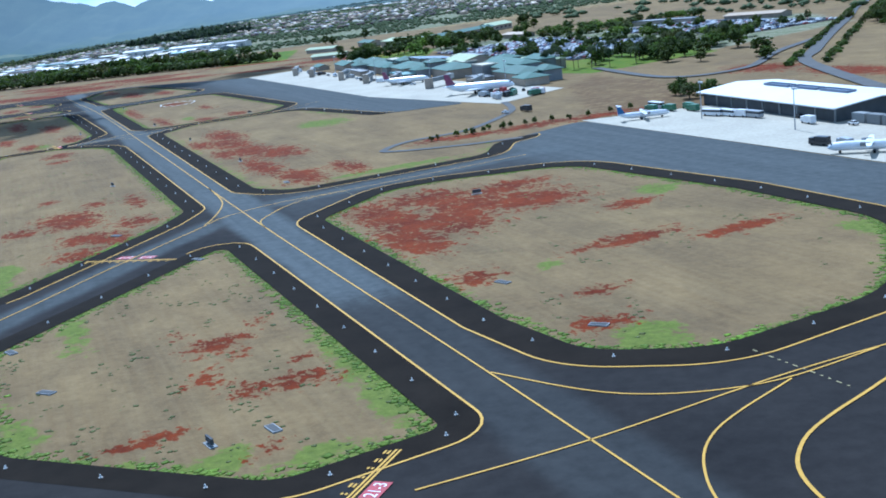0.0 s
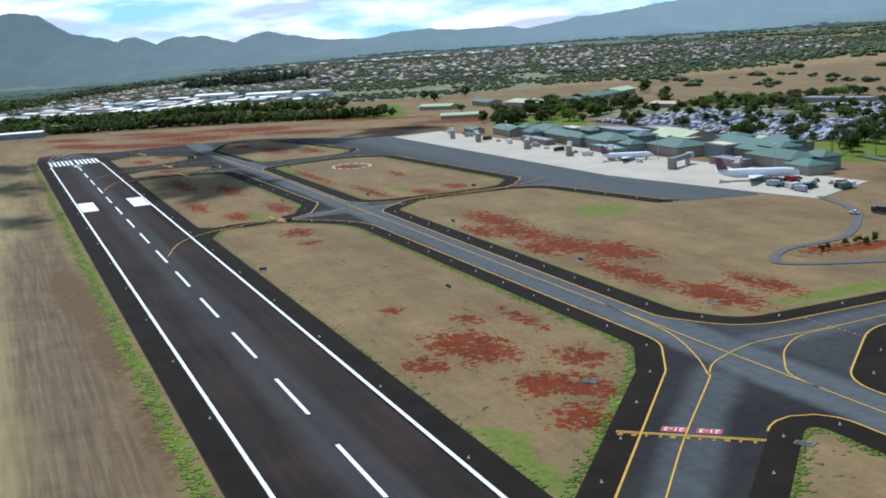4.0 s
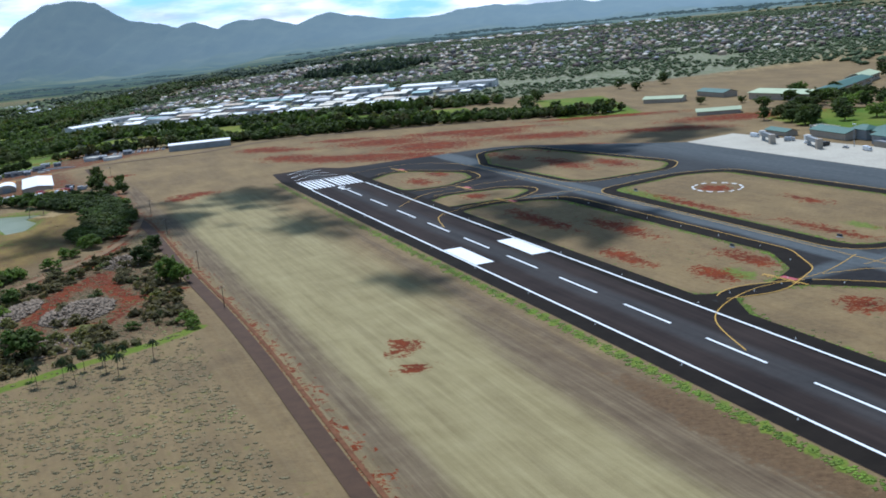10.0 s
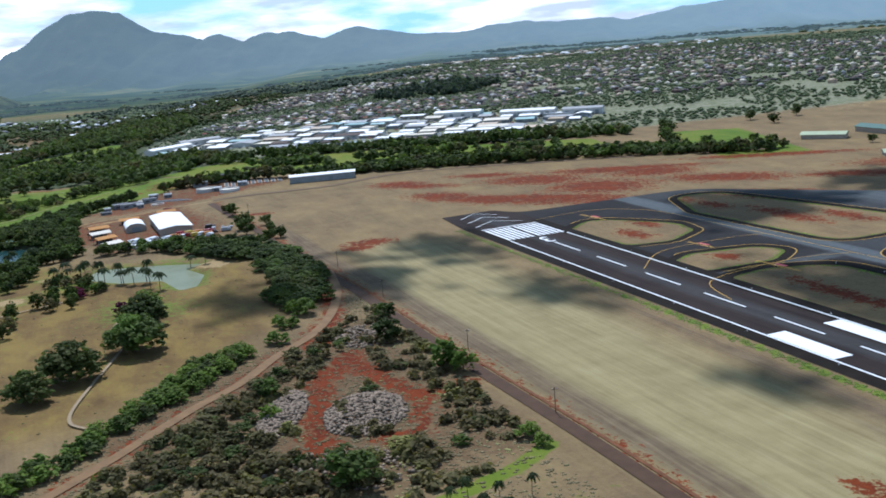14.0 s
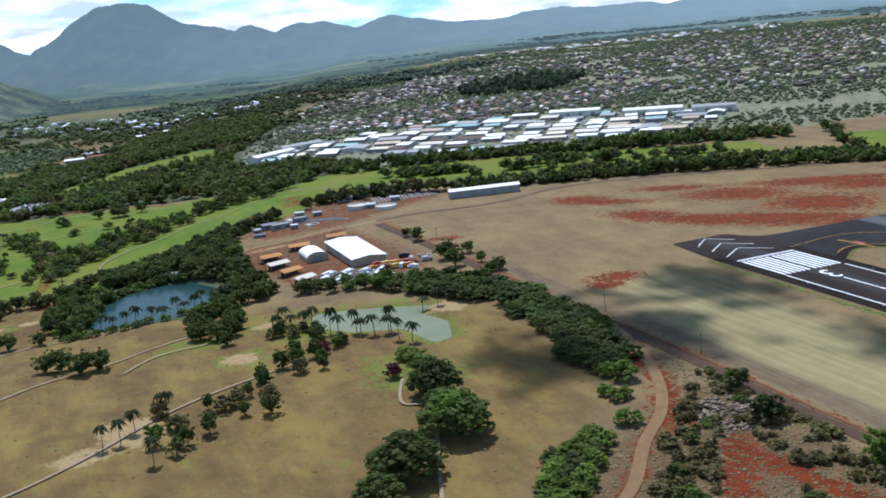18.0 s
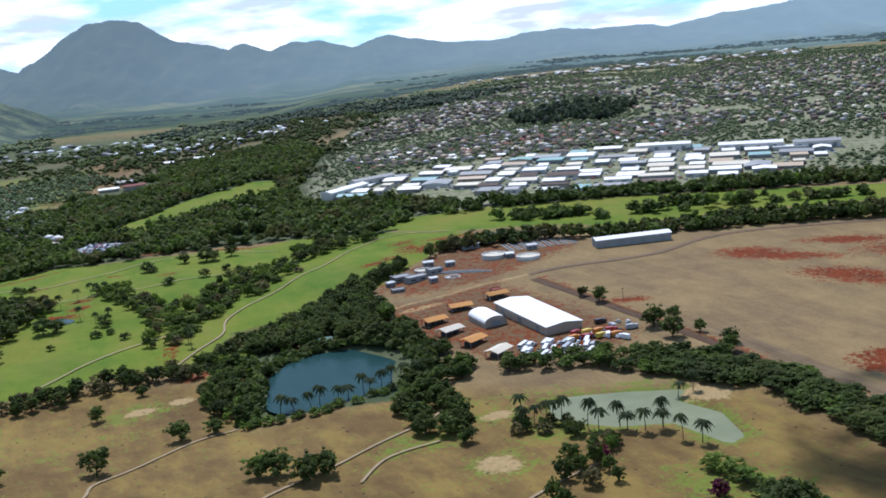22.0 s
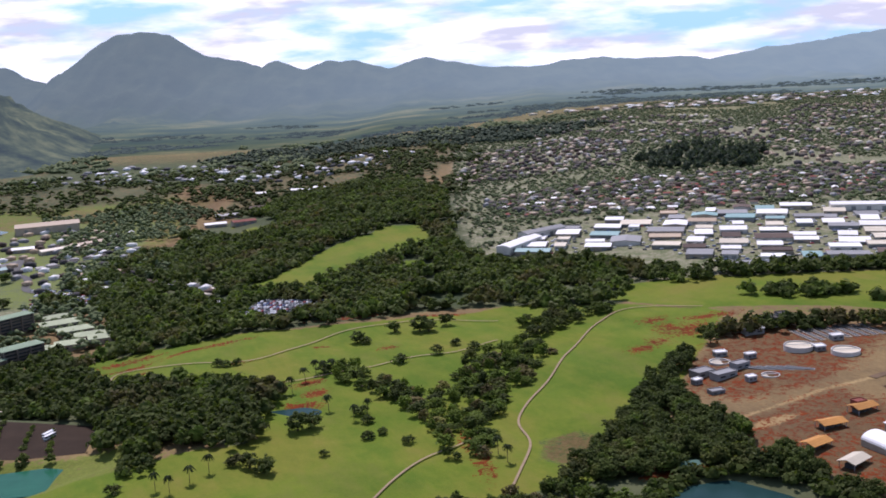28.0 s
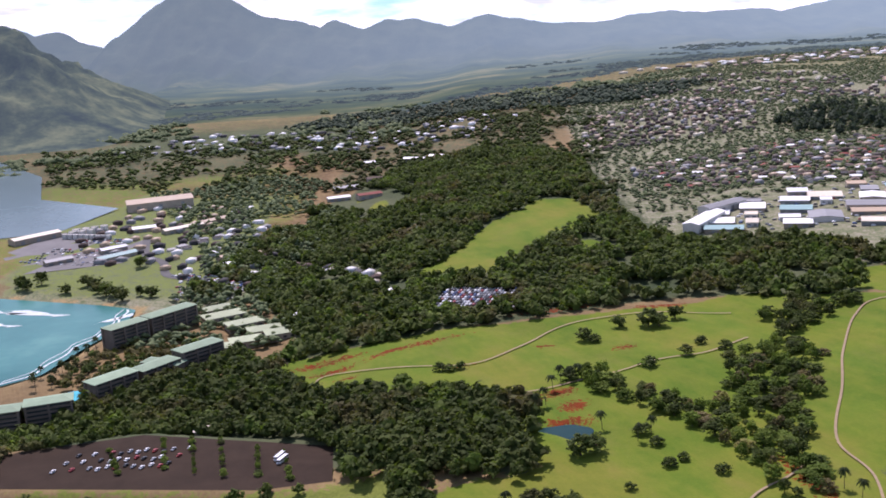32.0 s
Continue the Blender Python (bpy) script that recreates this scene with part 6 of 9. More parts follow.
for x, y, s_ in ((-606, 985, 9), (-614, 1000, 6), (-556, 893, 8), (-566, 915, 6), (-574, 940, 7), (-580, 910, 10), (-586, 930, 11), (-560, 880, 8)):
    tree("round_tree", x, y, s_ * 1.2, s_)
for k, p in enumerate(fill([(-706, 878), (-700, 935), (-712, 965), (-704, 970), (-692, 925), (-676, 885), (-680, 872)], 8.5, 81)):
    tree(("round_tree", "spreading_tree", "bush")[k % 3], p[0], p[1], 10, 8)
for k, p in enumerate(fill([(-815, 962), (-780, 962), (-745, 968), (-712, 950), (-704, 975), (-745, 996), (-800, 996)], 9.5, 82)):
    tree(("spreading_tree", "round_tree", "round_tree")[k % 3], p[0], p[1], 13, 10)
# the scrub
SCRUB_UP = [(-482, 715), (-440, 612), (-420, 556), (-468, 515), (-545, 530), (-522, 590), (-503, 640), (-492, 690)]
RED_WAYS = [[(-483, 646), (-489, 613), (-486, 581), (-480, 552), (-472, 540)], [(-483, 640), (-474, 622), (-464, 609), (-452, 590)], [(-453, 582), (-450, 562)], DIRT_TRACK, [(-486, 470), (-475, 481), (-462, 490), (-446, 508), (-434, 519), (-423, 531), (-414, 545)]]


def off_ways(pts, gap=5.5):
    """The points that stand clear of the bare red ways."""
    ok = np.ones(len(pts), bool)
    for w_ in RED_WAYS:
        ok &= edge_distance(pts[:, 0], pts[:, 1], w_, False) > gap
    return pts[ok]


BARE = [(-465, 582, 15), (-499, 578, 15), (-480, 620, 12), (-484, 600, 10), (-466, 616, 9), (-452, 570, 10), (-478, 556, 10), (-480, 668, 9)]
for k, p in enumerate(off_ways(fill(SCRUB_UP, 9.4, 14), 6.5)):
    if any(math.hypot(p[0] - bx, p[1] - by) < br for bx, by, br in BARE):
        continue
    tree(("dry_bush", "dry_bush", "dry_bush", "dry_bush", "bush")[k % 5], p[0], p[1], 3.0 + (k * 37 % 5), 1.7 + (k * 23 % 3) * 0.8)
for k, p in enumerate(off_ways(fill([(-540, 560), (-520, 530), (-478, 524), (-484, 560), (-512, 600), (-498, 630), (-494, 690), (-512, 640), (-528, 590)], 9.0, 83), 6.5)):
    tree(("dry_bush", "dry_bush", "bush", "dry_bush")[k % 4], p[0], p[1], 4.5 + (k * 37 % 5), 2.8 + (k * 23 % 3))
for x, y, s_ in ((-447, 622, 13), (-440, 616, 11), (-470, 530, 12), (-466, 523, 14), (-474, 690, 10), (-470, 660, 11), (-420, 552, 7), (-416, 545, 6), (-505, 600, 10), (-500, 580, 8), (-512, 690, 6)):
    tree("bright_tree" if y in (622, 616) else "round_tree" if s_ > 9 else "bright_bush", x, y, s_, s_ * 0.75)
for x, y in ((-440, 505), (-436, 510), (-432, 502), (-428, 507), (-444, 498), (-450, 492), (-426, 496), (-455, 500), (-420, 512), (-438, 492)):
    tree("palm_tree", x, y, 5.0, 6.5)
# trees of the green links
for x, y, s_ in ((-902, 1248, 9), (-884, 1247, 13), (-878, 1243, 10), (-866, 1256, 10), (-926, 1226, 9), (-920, 1222, 7), (-1012, 1185, 7), (-1006, 1183, 6), (-1000, 1186, 6), (-895, 1172, 8), (-872, 1186, 8), (-943, 1055, 12), (-936, 1058, 10),
                 (-912, 1078, 8), (-907, 1064, 6), (-905, 1040, 6), (-898, 1046, 5), (-960, 1006, 9), (-952, 1000, 10), (-968, 1010, 8), (-925, 1018, 5), (-1020, 985, 7), (-860, 1206, 7), (-848, 1194, 7), (-884, 1030, 6)):
    tree("round_tree" if s_ > 8 else "bush", x, y, s_ * 1.2, s_ * 0.85)
for k, (x, y) in enumerate(((-945, 1152), (-940, 1150), (-935, 1156), (-950, 1140), (-955, 1120), (-960, 1112), (-915, 1070), (-908, 1075), (-1000, 985), (-992, 980), (-985, 990), (-978, 1000), (-840, 1006), (-836, 996), (-930, 1085))):
    tree("palm_tree", x, y, 7.5, 9.0)
for k, p in enumerate(fill([(-948, 1160), (-905, 1100), (-880, 1060), (-868, 1000), (-845, 1000), (-838, 1060), (-815, 1120), (-795, 1178), (-812, 1205), (-850, 1180), (-862, 1120), (-880, 1110), (-925, 1165)], 8.6, 15)):
    tree(("round_tree", "dry_bush", "bright_bush", "bush", "bright_tree", "round_tree", "bright_tree")[(k * 5 + k // 7) % 7], p[0], p[1], 5.5 + (k * 29 % 7), 4.2 + (k * 17 % 5))
for k, p in enumerate(fill([(-812, 1205), (-770, 1240), (-745, 1262), (-780, 1275), (-815, 1255)], 9.0, 16)):
    tree(("round_tree", "bush")[k % 2], p[0], p[1], 10, 7.5)
for k, p in enumerate(fill([(-800, 985), (-770, 970), (-720, 1000), (-738, 1050), (-742, 1085), (-720, 1130), (-702, 1160), (-740, 1120), (-762, 1070), (-786, 1020)], 8.5, 17)):
    tree(("spreading_tree", "round_tree")[k % 2], p[0], p[1], 12, 9.5)
for k, p in enumerate(fill([(-880, 940), (-845, 955), (-810, 958), (-800, 940), (-860, 925), (-930, 880), (-935, 890)], 8.5, 18)):
    tree(("round_tree", "dry_bush", "round_tree")[k % 3], p[0], p[1], 9, 8)

# woods, joined
KEEP = FAIRWAYS
HARBOUR_YARD = [(-1469, 1651), (-1440, 1752), (-1338, 1704), (-1314, 1629), (-1324, 1585), (-1409, 1561)]
CLEAR = [[(-1045, 1660), (-1030, 1655), (-1045, 1615), (-1075, 1570), (-1115, 1558), (-1118, 1576), (-1085, 1587), (-1060, 1622)], [(-1140, 1806), (-1085, 1745), (-1082, 1800), (-1130, 1842)], [(-1224, 1670), (-1220, 1768), (-1163, 1760), (-1166, 1692)],
         HARBOUR_YARD, [(-1345, 1745), (-1318, 1710), (-1270, 1770), (-1262, 1795), (-1300, 1760)], [(-1295, 1615), (-1240, 1640), (-1226, 1712), (-1250, 1700)], [(-1318, 1612), (-1290, 1572), (-1272, 1520), (-1180, 1440), (-1176, 1470), (-1220, 1505), (-1275, 1590)],
         [(-1425, 1820), (-1320, 1850), (-1330, 1935), (-1425, 1905)], [(-1208, 1592), (-1152, 1516), (-1086, 1452), (-1054, 1362), (-1044, 1370), (-1072, 1464), (-1142, 1536), (-1192, 1600)], [(-1175, 1800), (-1080, 1715), (-1055, 1800), (-1095, 1860), (-1135, 1945), (-1190, 1930)]]
lot = LOT
woods("woodland", "dense dark green woodland behind the links", patchy(fill(FOREST, 7.8, 20, KEEP + CLEAR + [[(-1025, 1362), (-958, 1342), (-985, 1296), (-1015, 1312)], [(-905, 1505), (-905, 1440), (-870, 1455)]]), 45, -0.34), 10.4, 8.4, m_leaf_wood, 9, seed=21, lump=0.29)
woods("woodland", "dark green trees between the hotel and the links", fill([(-1260, 1180), (-1150, 1145), (-1060, 1100), (-1030, 1060), (-1028, 1030), (-960, 1030), (-962, 1080), (-955, 1120), (-1000, 1150), (-1085, 1185), (-1118, 1245), (-1150, 1290),
      (-1160, 1250), (-1220, 1200)], 7.6, 22, [FAIRWAYS[1], FAIRWAYS[2], FAIRWAYS[3], lot, LAGOON, POND_S]), 10.0, 8.0, m_leaf_wood, 10, seed=23, lump=0.27)
woods("tree_belt", "dark green tree belt along the far end of the field", fill([(-640, 1180), (-580, 1168), (-490, 1185), (-380, 1180), (-290, 1168), (-205, 1125), (-215, 1105), (-330, 1140), (-470, 1155), (-560, 1150), (-600, 1160), (-690, 1165), (-720, 1180)], 6.5, 24), 8.5, 8.0, m_leaf_wood, 9, seed=25)
woods("tree_belt", "dark green trees between the fairway and the warehouses", fill([(-690, 1318), (-560, 1318), (-400, 1298), (-300, 1290), (-300, 1320), (-560, 1342), (-680, 1345), (-740, 1420), (-800, 1460), (-790, 1400)], 7.5, 26), 9.5, 8.0, m_leaf_wood, 8, seed=27)
woods("fairway_trees", "clumps of dark trees on the fairway", np.concatenate([np.array((cx, cy)) + np.random.default_rng(k).normal(0, 9, (16, 2)) * (1.5, 0.6) for k, (cx, cy) in enumerate(((-600, 1250), (-540, 1240), (-470, 1248), (-400, 1242), (-630, 1262), (-500, 1262)))]), 9.0, 7.0, m_leaf_wood, 8, seed=28)
woods("woodland", "dark woods on the valley sides", patchy(fill([(-1230, 1900), (-1100, 1900), (-950, 1900), (-860, 1600), (-830, 1900), (-800, 2300), (-900, 2600), (-1250, 2500)], 15.0, 30), 90, -0.12), 12.0, 6.0, m_leaf_wood, 6, True, seed=31)
woods("woodland", "scattered dark trees on the plain below the mountains", patchy(fill([(-1700, 2100), (-1200, 2300), (-900, 2600), (-500, 2900), (-700, 2950), (-1500, 2850), (-2200, 2800)], 26.0, 32), 220, 0.12), 24.0, 4.0, m_leaf_hazed, 5, True, seed=33)
woods("woodland", "dark green ridge woods", fill([(-1350, 2600), (-700, 2450), (-560, 2640), (-760, 2760), (-1250, 2800)], 17.0, 34), 16.0, 7.0, m_leaf_dark, 6, True, seed=35)
woods("pine_grove", "dark grove of tall pines in the town", patchy(fill([(-625, 1990), (-570, 2090), (-500, 2170), (-420, 2080), (-460, 1910), (-590, 1870)], 11.0, 36), 30, 0.0), 11.0, 13.0, m_leaf_dark, 7, seed=37)
woods("town_trees", "green trees among the houses", patchy(fill(TOWN, 9.6, 38, [[(-840, 1490), (-774, 1575), (-640, 1600), (-456, 1590), (-290, 1480), (-400, 1370), (-540, 1335), (-700, 1345)], [plan_xy(*p_) for p_ in ((420, 380), (640, 380), (640, 480), (420, 620), (300, 560), (250, 380))]]), 110, -0.3), 7.4, 2.6, m_leaf_hazed, 3, True, seed=39)
woods("town_trees", "leafy garden trees among the near houses", patchy(fill([(-834, 1640), (-802, 1850), (-629, 1900), (-300, 1880), (-380, 1640), (-640, 1602)], 8.5, 135), 40, -0.25), 6.0, 2.6, m_leaf_hazed, 3, True, seed=136)
woods("town_trees", "green trees round the harbour", fill([(-1165, 1420), (-1110, 1300), (-1240, 1300), (-1230, 1400), (-1250, 1600), (-1400, 1950), (-1250, 2050), (-1130, 1900), (-1140, 1600)], 10.5, 40, CLEAR), 9.0, 6.5, m_leaf_hazed, 6, True, seed=41)
woods("woodland", "dark green trees round the hotel parking lot", fill([(-1264, 1152), (-1244, 1076), (-1216, 1082), (-1208, 1102), (-1184, 1144), (-1160, 1142), (-1156, 1170), (-1190, 1178), (-1224, 1166)], 7.0, 86, [lot]), 9.5, 8.0, m_leaf_wood, 9, seed=87, lump=0.29)
woods("woodland", "trees beside the lagoon and the parking lot", fill([(-1064, 1104), (-1024, 1092), (-1020, 1046), (-1050, 1046), (-1053, 1062)], 7.0, 105), 9.5, 8.0, m_leaf_wood, 9, seed=106, lump=0.29)
woods("woodland", "trees and shrubs on the lagoon bank", np.concatenate([fill([(-1030, 1060), (-1012, 1050), (-1006, 1000), (-1028, 1004)], 6.5, 142), fill([(-1205, 1062), (-1130, 1046), (-1066, 1053), (-1064, 1048), (-1126, 1038), (-1206, 1050)], 7.5, 143)]), 7.0, 5.0, m_leaf_wood, 9, seed=144, lump=0.29)
woods("garden_trees", "palms and shrubs in the hotel gardens", fill([(-1262, 1240), (-1236, 1225), (-1200, 1270), (-1170, 1300), (-1190, 1330), (-1225, 1330), (-1250, 1300), (-1262, 1290)], 8.5, 107), 7.5, 5.0, m_leaf_wood, 8, seed=108, lump=0.28)
woods("garden_trees", "palms and shrubs in front of the hotel", fill([(-1232, 1196), (-1170, 1262), (-1150, 1290), (-1140, 1270), (-1160, 1240), (-1216, 1180)], 7.5, 109), 8.5, 7.0, m_leaf_wood, 8, seed=110, lump=0.28)
for x, y, s_ in ((-1385, 1502, 14), (-1372, 1512, 15), (-1339, 1480, 11), (-1328, 1503, 14), (-1318, 1494, 13), (-1300, 1466, 16), (-1290, 1460, 14), (-1280, 1446, 15), (-1257, 1451, 12), (-1300, 1564, 13), (-1378, 1496, 12), (-1310, 1478, 13), (-1268, 1456, 11), (-1392, 1512, 11)):
    tree("round_tree", x, y, s_, s_ * 0.8, "trees along the beach park")
woods("roadside_trees", "trees and hedges along the highway", patchy(fill([plan_xy(*p_) for p_ in ((236, 520), (330, 600), (480, 760), (420, 780), (300, 680))], 11.0, 101), 40, -0.05), 8.0, 5.5, m_leaf_wood, 7, seed=102, lump=0.3)
woods("hedge", "clipped hedges along the highway", np.array([plan_xy(118 + 5.5 * k + off * 0.7, 398 + 5.7 * k - off) for k in range(52) for off in (10, 24) if k % 9]), 4.6, 2.6, m_leaf_wood, 7, seed=141, lump=0.3)
woods("parking_trees", "trees among the parked cars", patchy(fill([plan_xy(*p_) for p_ in ((326, 366), (640, 380), (620, 600), (326, 590))], 19.0, 103), 30, 0.0), 8.0, 5.5, m_leaf_wood, 7, seed=104, lump=0.3)
woods("woodland", "dark green trees on the slopes behind the harbour", patchy(fill([(-1600, 2100), (-1420, 1990), (-1240, 1930), (-1170, 2150), (-1250, 2500), (-1750, 2500)], 15.0, 111), 70, -0.05), 12.0, 6.0, m_leaf_wood, 5, True, seed=112)
ring = [(p_.x, p_.y) for p_ in grown(rounded(POND_W, 14), 12.0)]
shore = [(p_.x, p_.y) for p_ in grown(rounded(POND_W, 14), 3.0)]
banks = fill(ring, 5.2, 113, [shore])
woods("pond_trees", "dense trees and shrubs on the pond banks", np.array([p for p in banks if p[1] > 880 or p[0] < -772]), 8.0, 5.5, m_leaf_wood, 8, seed=114, lump=0.3)
woods("garden_trees", "trees among the houses below the woods", fill([(-1208, 1592), (-1152, 1516), (-1086, 1452), (-1054, 1362), (-1044, 1370), (-1072, 1464), (-1142, 1536), (-1192, 1600)], 13.0, 115), 7.5, 4.5, m_leaf_wood, 7, seed=116, lump=0.3)
woods("far_trees", "distant trees on the rising plain", patchy(fill([(200, 1500), (1500, 1900), (1800, 3250), (-200, 3250), (500, 2600)], 30.0, 42), 200, 0.05), 18.0, 3.0, m_leaf_hazed, 5, True, seed=43)
# weeds in the infields and the green grass along their rims
weeds = []
for key, count in (("near", 120), ("middle", 80), ("cargo", 60), ("dark", 40)):
    loop = rounded(INFIELDS[key], 10)
    wr = np.random.default_rng(len(key) * 31)
    ax0, bx0 = [q_.x for q_ in loop], [q_.y for q_ in loop]
    for _ in range(count):
        a0, b0 = wr.uniform(min(ax0), max(ax0)), wr.uniform(min(bx0), max(bx0))
        weeds += [plan_xy(a0 + wr.normal(0, 1.6), b0 + wr.normal(0, 0.8)) for _ in range(3) if inside(np.array([a0]), np.array([b0]), [(q_.x, q_.y) for q_ in loop])[0]]
# woods and hedges on the rising plain
fr = np.random.default_rng(131)
fj, fi = (fr.uniform(0, 1, 9000) ** 1.8 * 26).astype(int) + 1, fr.integers(0, len(MX), 9000)
fp = np.stack([MXX[fj, fi] + fr.uniform(-6, 6, 9000), MYY[fj, fi], MZ[fj, fi]], -1)
thick = np.array([noise.fractal(Vector((p[0] / 420.0, p[1] / 150.0, 3.1)), 0.9, 2.0, 4) for p in fp]) - 1.1 * MSS[fj, fi] + 0.1
fp = fp[(thick > 0.06) & (fp[:, 0] > -2200) & (fp[:, 0] < 1500)]
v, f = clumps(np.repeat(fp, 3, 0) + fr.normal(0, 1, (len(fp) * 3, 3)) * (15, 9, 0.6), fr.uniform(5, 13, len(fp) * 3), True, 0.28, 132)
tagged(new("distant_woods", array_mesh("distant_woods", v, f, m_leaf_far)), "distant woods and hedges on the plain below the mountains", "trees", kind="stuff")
turf("infield_weeds", "scattered low green weeds in the infields", np.array(weeds), 0.55, m_weed, 90, 0.05)
verge = []
for key, loop in INFIELDS.items():
    rim = rounded(loop, 10)
    wr = np.random.default_rng(len(key) * 17)
    for i in range(len(rim)):
        p_, q_ = rim[i - 1], rim[i]
        for _ in range(int((q_ - p_).length * 2.6 + wr.random())):
            c = p_.lerp(q_, wr.random())
            nv = Vector((q_.y - p_.y, p_.x - q_.x)).normalized() * abs(wr.normal(0, 1.3))
            for cand in (c + nv, c - nv):
                if inside(np.array([cand.x]), np.array([cand.y]), [(k_.x, k_.y) for k_ in rim])[0]:
                    verge.append(plan_xy(cand.x, cand.y))
                    break
wr = np.random.default_rng(77)
for _ in range(3600):
    verge.append(plan_xy(wr.uniform(-420, 690), -26.3 + wr.normal(0, 0.9) - 1.2 * abs(wr.normal())))
turf("verge_grass", "green grass along the rims of the infields and the runway", np.array(verge), 0.75, m_verge, 91, 0.05)
scr = np.concatenate([fill(SCRUB_UP, 5.2, 44), fill(SCRUB, 6.4, 45)])
turf("scrub", "dry brown and olive scrub", np.concatenate([scr, scr + rng.normal(0, 1.2, scr.shape), scr + rng.normal(0, 2.4, scr.shape)]), 0.8, m_tuft, 45, 0.26)
woods("brush", "dense grey-brown brush in the scrub", np.array([p for p in off_ways(patchy(fill(SCRUB_UP, 3.6, 121), 14, 0.06), 5.5) if not any(math.hypot(p[0] - bx, p[1] - by) < br * 0.8 for bx, by, br in BARE)]), 4.2, 2.0, m_brush, 5, seed=122, lump=0.36)
woods("brush", "grey-brown brush and dry weeds beside the dirt track", off_ways(patchy(fill([(-545, 530), (-478, 515), (-420, 540), (-440, 505), (-470, 475), (-540, 480)], 3.6, 123), 16, -0.12), 4.5), 4.0, 1.8, m_brush, 5, seed=124, lump=0.36)
turf("dry_clumps", "pale dry grass clumps in the scrub", off_ways(patchy(fill(SCRUB, 2.1, 125), 9, -0.2), 4.5), 0.8, m_tuft, 126, 0.14)
turf("dry_tufts", "low dry tufts on the links", fill(DRY_LINKS, 13.0, 46), 0.7, m_tuft, 47, 0.35)
woods("field_scrub", "low dark scrub on the brown fields behind the airport", patchy(fill([plan_xy(*p_) for p_ in ((700, 600), (300, 680), (420, 1200), (1100, 1300), (1000, 640))], 26.0, 48), 120, 0.1), 14.0, 3.0, m_leaf_hazed, 6, True, seed=49)
# trees about the terminal and its roads
for k, (a, b) in enumerate(((300, 334), (292, 328), (306, 340), (286, 336), (280, 344), (274, 338), (268, 346), (312, 350), (258, 352), (322, 352))):
    x, y = plan_xy(a, b)
    tree("palm_tree", x, y, 8.0, 11.0)
for k, p in enumerate(fill([plan_xy(*p_) for p_ in ((232, 372), (300, 480), (340, 500), (326, 372), (290, 350))], 15.0, 63)):
    tree(("round_tree", "palm_tree", "spreading_tree")[k % 3], p[0], p[1], 11, 10)
for k, p in enumerate(fill([plan_xy(*p_) for p_ in ((324, 478), (580, 478), (640, 500), (560, 640), (524, 494), (324, 494))], 17.0, 64)):
    tree(("round_tree", "bush", "bright_tree")[k % 3], p[0], p[1], 12, 7)
for k, p in enumerate(fill([plan_xy(*p_) for p_ in ((580, 300), (700, 340), (780, 440), (640, 470), (580, 380))], 25.0, 65)):
    tree(("spreading_tree", "round_tree", "bright_tree", "spreading_tree")[k % 4], p[0], p[1], 15, 10)
for k, p in enumerate(fill([plan_xy(*p_) for p_ in ((260, 540), (320, 590), (300, 640), (240, 600))], 17.0, 66)):
    tree(("round_tree", "spreading_tree")[k % 2], p[0], p[1], 12, 9)
for a, b, s_ in ((366, 352, 14), (372, 360, 12), (604, 318, 16), (612, 326, 12), (92, 292, 8), (98, 300, 7), (104, 296, 6), (88, 300, 8), (900, 250, 14), (930, 262, 14), (960, 280, 13), (985, 300, 14), (870, 262, 12), (1010, 310, 12), (860, 300, 10), (649, 314, 11), (647, 334, 11), (686, 389, 15), (640, 396, 13), (632, 341, 9), (786, 354, 8), (759, 375, 8), (964, 399, 12), (994, 448, 12),
                (1004, 402, 12), (828, 580, 12), (576, 364, 8), (627, 440, 12), (637, 479, 12), (601, 489, 10), (503, 362, 8), (108, 296, 7), (121, 308, 7), (195, 406, 13), (213, 381, 8), (253, 434, 14), (240, 402, 12), (178, 396, 9), (690, 470, 13), (660, 430, 12), (800, 560, 12),
                (690, 510, 12), (730, 540, 12), (620, 520, 11)):
    x, y = plan_xy(a, b)
    tree("round_tree", x, y, s_, s_ * 0.85)
for k, (a, b) in enumerate(((99, 182), (99, 184.5), (101, 193), (101, 197), (102, 200), (98, 199), (100, 204), (100, 212), (101, 216), (103, 214), (100, 226), (97, 232), (94, 238), (93, 246), (93, 256), (93, 265), (98, 221), (104, 208))):
    x, y = plan_xy(a, b)
    tree("bush", x, y, 2.2, 2.8)
# the rubble tip
def rubble(name, label, cx, cy, rx, ry, high, k, seed, mat):
    r = np.random.default_rng(seed)
    a, q = r.uniform(0, PI2, k), np.sqrt(r.uniform(0, 1, k))
    x, y = cx + rx * q * np.cos(a), cy + ry * q * np.sin(a)
    c = np.stack([x, y, np.zeros(k) + high * (1 - q * q) * r.uniform(0.5, 1.0, k) + 0.1], -1)
    v, f = clumps(c, r.uniform(0.45, 1.25, k), True, 0.6, seed)
    return tagged(new(name, array_mesh(name, v, f, mat)), label, "rubble", kind="stuff")


m_rubble = plain("pale_rubble", (0.270, 0.205, 0.145), 0.95, 0.1, scale=0.35, vary=0.55)
rubble("rubble_pile", "pile of pale grey rubble and branches", -470, 580, 13, 20, 2.4, 1100, 70, m_rubble)
rubble("rubble_pile", "pile of pale grey rubble and branches", -497, 584, 7, 22, 2.0, 800, 71, m_rubble)
rubble("rubble_pile", "scattered pale rubble in the scrub", -480, 668, 12, 16, 1.2, 260, 72, m_rubble)
